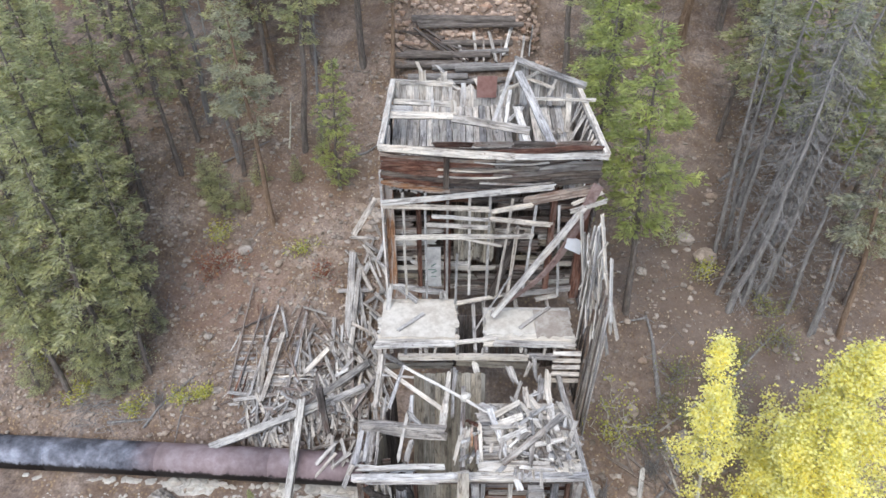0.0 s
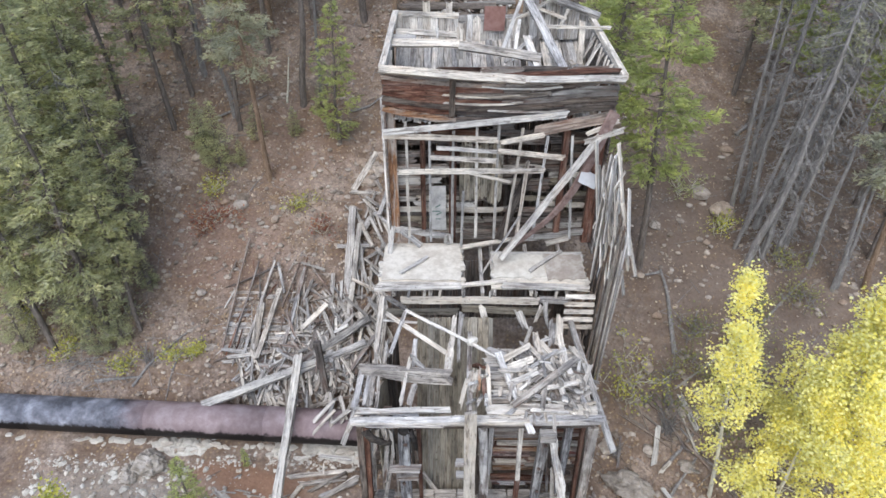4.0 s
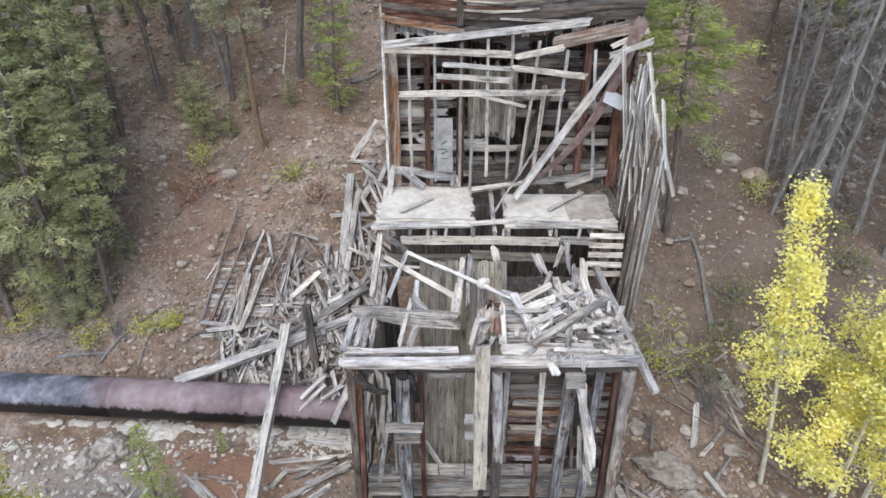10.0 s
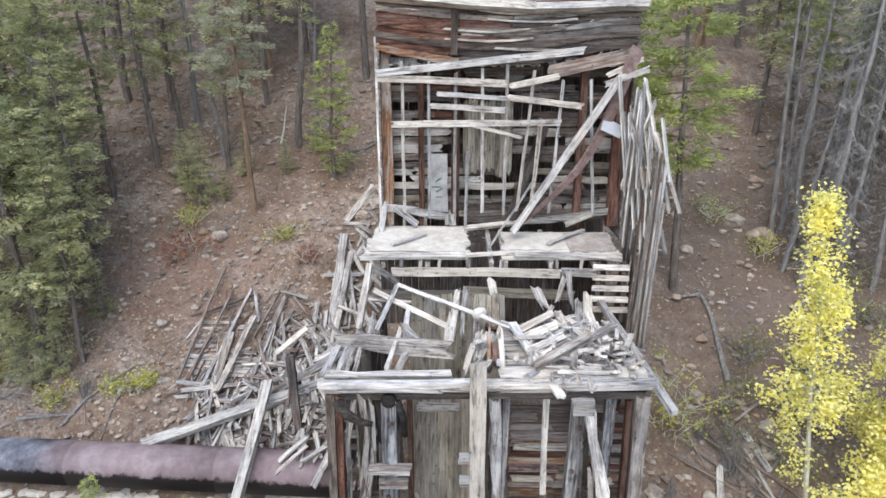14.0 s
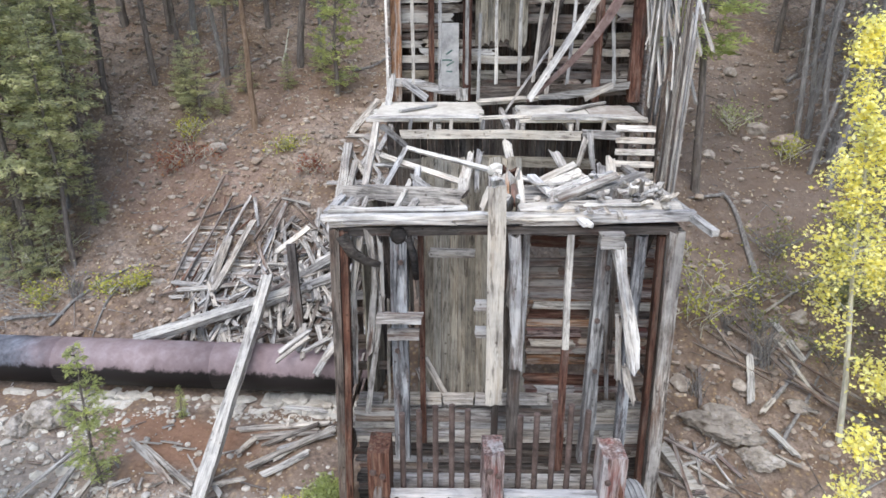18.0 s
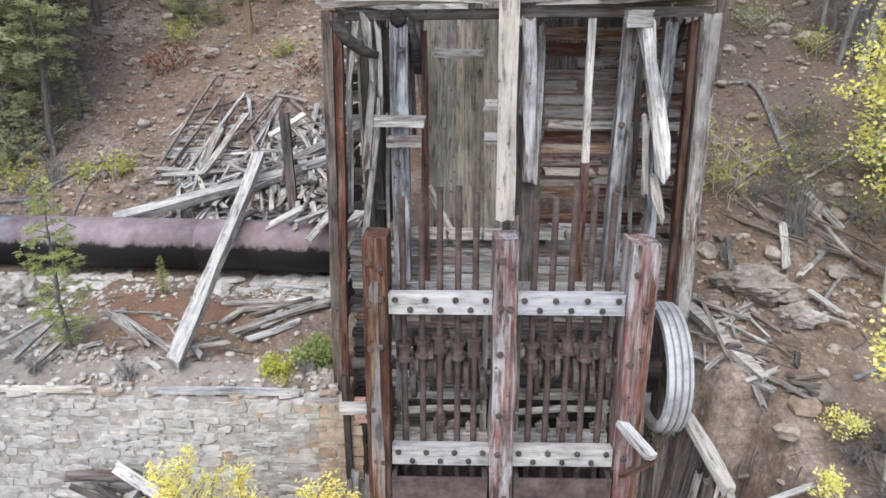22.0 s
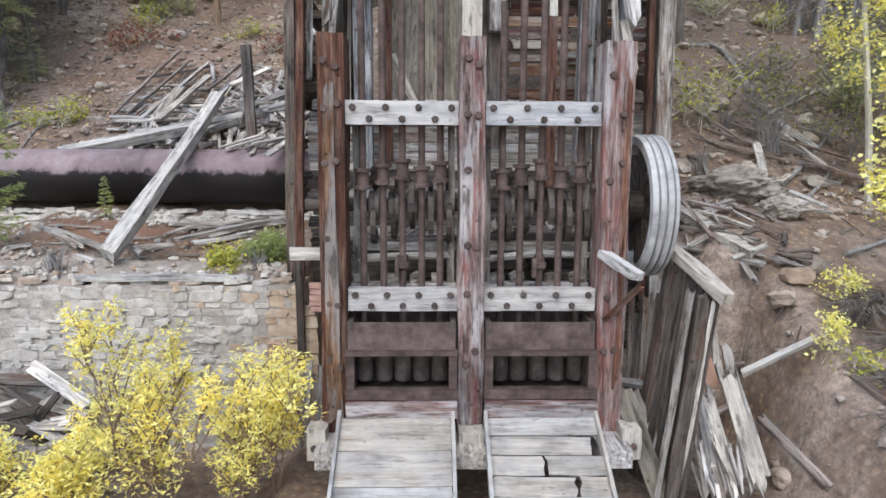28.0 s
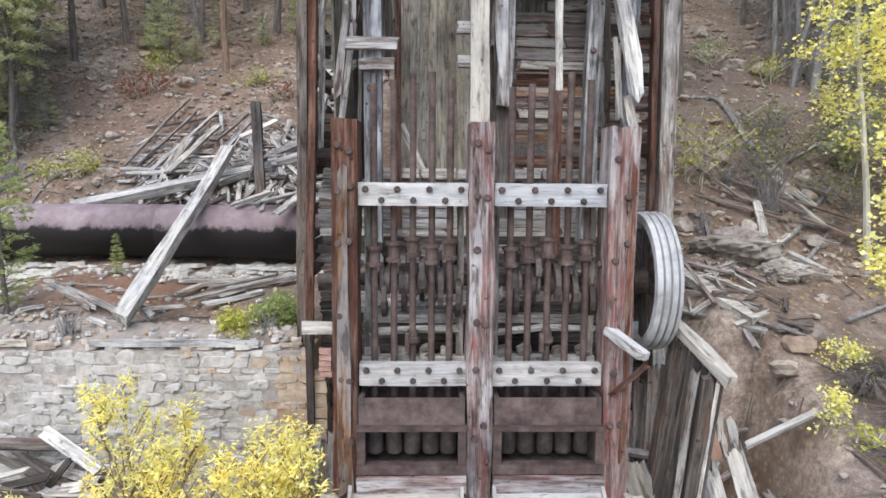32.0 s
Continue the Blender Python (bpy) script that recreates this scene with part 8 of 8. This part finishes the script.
    place(thin, 5.9, 25.4, 0.95, 190)
    place(tall, 5.3, 28.5, 0.9, 230)
    place(pole, 10.65, 21.1, 1.0, 10, (0, -2), "dark leaning trunk above the gully")
    place(pole, 11.0, 21.4, 1.0, 100, (0, -1), "dark leaning trunk above the gully")
    place(snag, 10.75, 18.6, 1.12, 200, (0, 4), "large grey dead conifer with masses of drooping bare twigs")
    place(bare, 11.3, 19.2, 0.95, 80, (0, 3), "grey dead-limbed conifer in a close stand")
    place(pole, 10.4, 19.3, 0.9, 250, (0, 8), "thin grey leaning trunk")
    place(pole, 12.7, 20.3, 0.95, 30, (0, -1), "thin grey leaning trunk")
    place(bare, 13.1, 21.6, 1.0, 260, (0, 1), "grey dead-limbed conifer in a close stand")
    place(bare, 13.25, 17.9, 0.85, 320, (0, 0), "grey dead-limbed conifer in a close stand")
    place(pole, 13.6, 17.95, 0.8, 320, (0, -3), "thin grey leaning trunk")
    place(tallb, 14.5, 17.75, 0.72, 20, (0, -8), "brown-trunked pine leaning on the slope")
    place(thin, 12.1, 24.4, 0.95, 10, (0, 2))
    place(fullb, 13.4, 26.6, 0.95, 55)
    place(full, 15.8, 24.6, 0.9, 95)
    place(fullb, 16.4, 20.6, 0.9, 155)
    place(tall, 15.6, 29.0, 1.0, 215)
    place(full, 18.5, 26.5, 1.0, 275)
    place(tallb, 11.2, 30.5, 1.0, 335)
    place(full, 19.0, 19.5, 1.0, 35)
    place(tall, 13.2, 31.5, 1.0, 75)
    place(snag, 14.2, 22.6, 1.1, 60, (0, 4))
    place(snag, 12.0, 22.8, 1.1, 130, (0, 3))
    place(young, 5.5, 22.0, 0.7, 20)
    place(open_fir, 13.3, 23.2, 0.9, 70, (0, 1))
    place(open_fir, 15.3, 21.2, 0.9, 160, (0, 0))
    place(thin, 15.0, 18.9, 0.75, 250, (0, -2))
    place(thin, 11.9, 25.9, 0.9, 310, (0, 2))
    for i in range(22):
        x, y = rng.uniform(-30, 30), rng.uniform(34, 52)
        place(rng.choice([tall, tallb, full]), x, y, rng.uniform(0.85, 1.15), rng.uniform(0, 360), (0, rng.uniform(-3, 3)))
    for i in range(26):
        x = rng.choice([-1, 1]) * rng.uniform(4.2, 15)
        x, y = (x if x < 0 else x + 2.0), rng.uniform(28.5, 34)
        if 7.8 < x < 10.5:
            continue
        place(rng.choice([tall, tallb, thin, snag, bare, pole, open_fir]), x, y, rng.uniform(0.7, 1.05), rng.uniform(0, 360), (0, rng.uniform(-4, 4)))
    # small pine on the terrace
    place(young, -7.62, 11.6, 0.74, 50, (0, 0), "small young pine on the terrace")
    place(young, -6.6, 13.6, 0.22, 90, (0, 0), "tiny green seedling beside the pipe")
    for t in (full, fullb, thin, open_fir, tall, tallb, bare, snag, pole, young, low):
        remove_thing(t)


forest()


def broadleaf(name, x, y, h, reach, first, leaf_m, label, seed, n_limb=26, per=70, size=0.075, lean=(0.0, 0.0), stems=1, spread=0.17, up=0.5, r0=0.07, slim=0.75, tipward=0.3):
    r = np.random.RandomState(seed)
    z0 = gz(x, y)
    T = thing(name, (x, y, z0), label, "tree" if h > 3 else "shrub", "autumn trees")
    V, F, cs = [], [], []
    base = Matrix.Translation((x, y, z0))
    for s in range(stems):
        sx, sy = (0, 0) if stems == 1 else tuple(r.normal(0, reach * 0.16, 2))
        hs = h * (1 if stems == 1 else 0.6 + 0.4 * r.rand())
        lx, ly = lean if stems == 1 else (lean[0] + sx * 3.2, lean[1] + sy * 2.5)
        path = [(sx + lx * (i / 6) ** 1.2 + 0.05 * r.normal(), sy + ly * (i / 6) ** 1.2 + 0.05 * r.normal(), hs * i / 6 - (0.2 if i == 0 else 0)) for i in range(7)]
        v, f = tube(path, [r0 * (1 - 0.9 * i / 6) for i in range(7)], 6)
        link("trunk" if stems == 1 else "stem", v, f, M_BARKG if leaf_m is M_SHRUB else M_BARKB if leaf_m is M_GOLD else M_BARKA, T, base)
        for b_ in range(n_limb // stems + 1):
            u = first + (1 - first) * r.rand()
            p0 = np.array([np.interp(u * 6, range(7), [p[k] for p in path]) for k in range(3)])
            az = r.rand() * 6.283
            ln = reach * (0.35 + 0.65 * r.rand()) * min(1.0, 1.35 * (1 - u) + 0.16)
            p1 = p0 + np.array([math.cos(az) * ln, math.sin(az) * ln, up * ln + 0.05])
            v, f = tube([tuple(p0), tuple(p1)], [0.012 + 0.006 * ln, 0.004], 4, False)
            k0 = len(V)
            V += v
            F += [tuple(i + k0 for i in q) for q in f]
            m = max(2, int(ln / 0.2))
            for j in range(m):
                t = tipward + (1.05 - tipward) * (j + r.rand()) / m
                cs.append(p0 + (p1 - p0) * t + r.normal(0, 0.07 * ln + 0.03, 3))
        for j in range(5):
            cs.append(np.array(path[6]) + r.normal(0, 0.08, 3) - np.array([0, 0, 0.09 * j]))
    tagged(link("twig_growth", V, F, M_BARKG if leaf_m is M_SHRUB else M_BARKB if leaf_m is M_GOLD else M_BARKA, T, base), kind="stuff")
    v, f = leaf_arrays(cs, per, spread, size, r, slim)
    link("crown", v.tolist(), f.tolist(), leaf_m, T, base)
    return T


def autumn_trees():
    broadleaf("aspen", 7.95, 12.2, 8.4, 1.0, 0.22, M_ASPEN, "slim yellow aspen on the slope", 11, 60, 48, 0.043, (-0.9, 0.0), up=0.35, spread=0.13, tipward=0.6)
    broadleaf("aspen", 10.4, 11.7, 8.6, 2.5, 0.2, M_ASPEN, "broad bright-yellow aspen on the slope", 12, 112, 64, 0.046, (0.2, 0.0), up=0.35, spread=0.16, tipward=0.5)
    broadleaf("aspen", 9.4, 11.4, 6.0, 1.5, 0.2, M_ASPEN, "broad bright-yellow aspen on the slope", 13, 56, 54, 0.046, (0.1, 0.1), up=0.35, spread=0.15, tipward=0.5)
    broadleaf("aspen_sapling", 6.15, 8.8, 4.0, 0.55, 0.35, M_ASPEN, "thin yellow aspen sapling on the slope", 14, 18, 22, 0.045, (0.1, 0.1), up=0.4, spread=0.1, r0=0.03)
    broadleaf("yellow_bush", -3.75, 8.4, 3.1, 0.75, 0.15, M_GOLD, "bright golden many-stemmed bush below the stone wall", 15, 130, 18, 0.042, (0.05, 0.2), 9, 0.06, 1.3, 0.011, 0.34)
    broadleaf("yellow_bush", -2.7, 8.35, 2.4, 0.7, 0.15, M_GOLD, "bright golden many-stemmed bush below the stone wall", 27, 100, 17, 0.042, (0.1, 0.1), 8, 0.06, 1.2, 0.01, 0.34)
    broadleaf("yellow_bush", -4.7, 8.2, 1.35, 0.6, 0.12, M_GOLD, "low golden bush below the stone wall", 28, 90, 22, 0.042, (-0.1, 0.1), 7, 0.06, 1.0, 0.01, 0.34)
    broadleaf("yellow_bush", -2.15, 8.55, 1.8, 0.36, 0.35, M_GOLD, "low golden bush beside the ore mill", 29, 40, 18, 0.042, (0.08, 0.05), 5, 0.06, 1.0, 0.01, 0.34)
    broadleaf("yellow_bush", -5.5, 8.1, 1.2, 0.6, 0.15, M_GOLD, "low golden bush below the stone wall", 30, 50, 20, 0.042, (0, 0.1), 5, 0.06, 1.0, 0.01, 0.34)
    broadleaf("aspen", -9.9, 9.5, 8.1, 1.6, 0.5, M_ASPEN2, "yellow-green aspen rising below the terrace", 16, 70, 40, 0.045, (0.0, 0.1), 3, 0.15, 0.4, 0.04)
    broadleaf("shrub", 5.9, 15.3, 1.3, 0.9, 0.2, M_ASPEN2, "yellow-green shrub on the slope beside the building", 17, 26, 2, 0.045, (0, -0.2), 7, 0.12, 0.5, 0.014)
    broadleaf("shrub", 5.6, 14.7, 1.3, 0.7, 0.2, M_ASPEN2, "yellow-green shrub beside the building", 18, 22, 3, 0.045, (0, -0.2), 6, 0.12, 0.5, 0.014)
    broadleaf("shrub", 7.1, 14.6, 0.95, 0.5, 0.2, M_SHRUB, "sparse grey-green twiggy shrub on the slope", 19, 26, 1, 0.045, (0, -0.2), 9, 0.12, 0.5, 0.02)
    broadleaf("shrub", -9.0, 16.6, 0.7, 0.4, 0.1, M_ASPEN2, "small yellow-green shrub on the slope", 20, 18, 7, 0.036, (0, 0), 4, 0.1, 0.5, 0.012)
    broadleaf("shrub", -11.2, 16.2, 0.9, 0.5, 0.1, M_ASPEN2, "small yellow-green shrub on the slope", 21, 18, 7, 0.036, (0, 0), 4, 0.1, 0.5, 0.012)
    broadleaf("shrub", -13.3, 16.6, 0.9, 0.6, 0.1, M_ASPEN2, "small yellow-green shrub on the slope", 22, 18, 7, 0.036, (0, 0), 4, 0.1, 0.5, 0.012)
    for x, y, h, w, mt, sd, per in ((8.0, 16.4, 1.0, 0.8, M_SHRUB, 43, 2), (9.7, 16.2, 1.2, 0.9, M_SHRUB, 45, 2), (7.3, 15.1, 1.1, 0.7, M_SHRUB, 46, 1), (8.6, 14.0, 0.8, 0.7, M_SHRUB, 48, 2)):
        broadleaf("shrub", x, y, h, w, 0.15, mt, "thin yellow-green shrub on the bare slope" if mt is M_ASPEN2 else "thin olive shrub on the bare slope", sd, 34, per, 0.042, (0, -0.15), 8, 0.13, 0.6, 0.012)
    broadleaf("shrub", -2.75, 11.3, 0.45, 0.35, 0.1, M_NEEDLE2, "small green plant on the terrace edge", 23, 20, 26, 0.035, (0, 0), 5, 0.08, 0.5, 0.01)
    broadleaf("shrub", -3.5, 10.95, 0.3, 0.25, 0.1, M_ASPEN2, "small yellow plant on the wall top", 24, 12, 20, 0.03, (0, 0), 4, 0.07, 0.5, 0.01)
    broadleaf("shrub", 5.9, 9.55, 0.4, 0.2, 0.3, M_ASPEN, "small yellow plant on bare soil", 25, 10, 12, 0.028, (0, 0), 3, 0.05, 0.8, 0.008)
    broadleaf("shrub", 5.2, 8.6, 0.5, 0.18, 0.3, M_ASPEN, "small yellow plant on bare soil", 31, 10, 12, 0.028, (0, 0), 3, 0.05, 0.8, 0.008)
    broadleaf("shrub", 5.55, 8.2, 0.3, 0.2, 0.3, M_ASPEN2, "small yellow plant on bare soil", 32, 8, 8, 0.026, (0, 0), 3, 0.05, 0.8, 0.008)
    broadleaf("shrub", 9.4, 15.2, 1.2, 0.9, 0.1, M_NEEDLE, "dark green shrub behind the aspens", 26, 30, 10, 0.05, (0, 0), 7, 0.14, 0.5, 0.02)


autumn_trees()


def undergrowth():
    """Low shrubs of the hillside."""
    for x, y, h, w, mt, lab in ((-8.7, 21.4, 0.5, 0.7, M_REDLEAF, "low red-leaved shrub on the slope"), (-9.3, 21.0, 0.4, 0.5, M_REDLEAF, "low red-leaved shrub on the slope"), (-9.1, 22.4, 0.6, 0.7, M_ASPEN2, "low yellowing shrub on the slope"),
                                (-11.5, 17.4, 0.9, 0.8, M_NEEDLE, "dark green bush at the foot of a fir"), (-9.5, 16.6, 0.4, 0.4, M_ASPEN2, "low yellowing shrub on the slope"),
                                (-5.6, 21.9, 0.4, 0.5, M_ASPEN2, "low yellowing shrub on the slope"), (-4.9, 20.9, 0.4, 0.5, M_REDLEAF, "low red-leaved shrub on the slope"), (-15.0, 17.7, 0.8, 0.6, M_ASPEN2, "low yellowing shrub on the slope"),
                                (10.0, 20.0, 0.7, 0.6, M_ASPEN2, "low yellowing shrub on the slope"), (11.6, 18.6, 0.9, 0.8, M_SHRUB, "olive shrub on the slope"), (8.8, 21.6, 0.9, 0.7, M_NEEDLE2, "green bush on the slope"), (12.2, 17.4, 0.8, 0.8, M_SHRUB, "olive shrub on the slope"),
                                (8.4, 15.4, 0.8, 0.7, M_SHRUB, "olive shrub on the slope"), (10.6, 17.0, 0.7, 0.7, M_SHRUB, "olive shrub on the slope")):
        broadleaf("shrub", x, y, h, w, 0.1, mt, lab, int(abs(x) * 70 + y * 10), 26, 4, 0.04, (0, 0), 6, 0.12, 0.6, 0.012)
    # tufts of dry stems
    for x, y, h, n in ((7.0, 13.9, 1.1, 60), (-2.9, 10.9, 0.4, 26), (-6.1, 10.8, 0.5, 30), (-7.9, 10.9, 0.4, 24), (6.4, 14.6, 0.6, 30), (-10.4, 16.5, 0.9, 30), (5.3, 13.3, 0.6, 24), (6.0, 9.1, 0.5, 80), (6.2, 8.5, 0.5, 90), (5.8, 8.0, 0.4, 80), (6.5, 9.3, 0.5, 70), (5.5, 7.5, 0.35, 60)):
        r = random.Random(int(x * 31 + y * 7))
        V, F = [], []
        for i in range(n):
            a, ln, px, py = r.uniform(0, 6.28), h * r.uniform(0.5, 1.1), r.gauss(0, 0.13 * h), r.gauss(0, 0.1 * h)
            flat = 1.5 if x > 5.4 and y < 9.5 else 0.4
            e = (px + math.cos(a) * ln * flat, py + math.sin(a) * ln * flat, ln * (1 if flat < 1 else r.uniform(-0.1, 0.7)))
            v, f = tube([(px, py, -0.05), (px + (e[0] - px) * 0.3, py + (e[1] - py) * 0.3, ln * 0.5), e], [0.011, 0.008, 0.004], 3, False)
            k = len(V)
            V += v
            F += [tuple(q + k for q in g) for g in f]
        tagged(link("dry_stems", V, F, M_BARK if x > 5.4 and y < 9.5 else M_BARKG, None, Matrix.Translation((x, y, gz(x, y)))), "tuft of bare dry stems on the slope", "shrub", kind="stuff")


undergrowth()


def fallen_logs():
    def log(x0, y0, x1, y1, r, label, mat=M_BARKG, lift=0.08, zx=0.0):
        v, f = [], []
        n = 7
        path = []
        for i in range(n + 1):
            u = i / n
            x, y = x0 + (x1 - x0) * u, y0 + (y1 - y0) * u
            path.append((x + 0.05 * noise.noise(Vector((x, y, 1))), y, gz(x, y) + lift + zx * u + 0.22 * noise.noise(Vector((x, y, 0)) * 0.5)))
        v, f = tube(path, [r * (1 - 0.5 * i / n) for i in range(n + 1)], 7)
        tagged(link("fallen_log", v, f, mat), label, "log", "fallen logs")
    log(7.6, 16.0, 7.55, 18.6, 0.09, "grey fallen trunk lying down the slope")
    log(7.5, 18.5, 6.5, 18.3, 0.05, "grey broken branch on the slope")
    log(9.0, 15.6, 12.5, 18.2, 0.07, "grey fallen trunk on the slope")
    log(-10.9, 15.9, -9.2, 17.4, 0.05, "thin grey fallen branch on the slope")
    log(-6.7, 26.0, -6.9, 28.2, 0.05, "pale dead stick lying on the slope", M_BARKA)
    log(-12.2, 16.0, -10.6, 16.1, 0.06, "grey branch lying above the pipe")
    log(11.5, 24.0, 14.5, 26.0, 0.07, "grey fallen trunk on the slope")
    log(-9.5, 25.5, -7.6, 26.4, 0.05, "thin grey fallen branch on the slope")
    log(-4.0, 25.6, -2.4, 26.3, 0.06, "thin grey fallen branch on the slope")
    log(6.8, 13.0, 8.6, 14.4, 0.06, "grey branch on the slope")
    log(6.7, 12.0, 8.2, 13.6, 0.05, "grey branch on the slope")
    log(6.5, 10.4, 8.6, 11.4, 0.04, "thin dead branch on the slope")
    for i in range(40):
        s = rng.choice([-1, 1])
        x = s * rng.uniform(5, 15)
        y = rng.uniform(16.5, 30)
        a = rng.uniform(0, 6.28)
        ln = rng.uniform(0.4, 1.6)
        log(x, y, x + math.cos(a) * ln, y + math.sin(a) * ln, rng.uniform(0.015, 0.035), "thin dead branch on the slope", rng.choice([M_BARKG, M_BARKB]), 0.04)
    # heap of bare twigs above the pipe
    V, F = [], []
    r = random.Random(5)
    for i in range(120):
        x, y = r.gauss(-12.5, 0.7), r.gauss(16.2, 0.3)
        a = r.uniform(0, 6.28)
        z = gz(x, y) + r.uniform(0.1, 0.5)
        ln = r.uniform(0.4, 1.1)
        v, f = tube([(x, y, z), (x + math.cos(a) * ln, y + math.sin(a) * ln * 0.5, z + r.uniform(-0.3, 0.3))], [0.015, 0.006], 3, False)
        k = len(V)
        V += v
        F += [tuple(i + k for i in q) for q in f]
    tagged(link("twig_heap", V, F, M_BARKG), "heap of bare grey twigs above the pipe", "twigs", kind="stuff")


fallen_logs()
stone_wall()
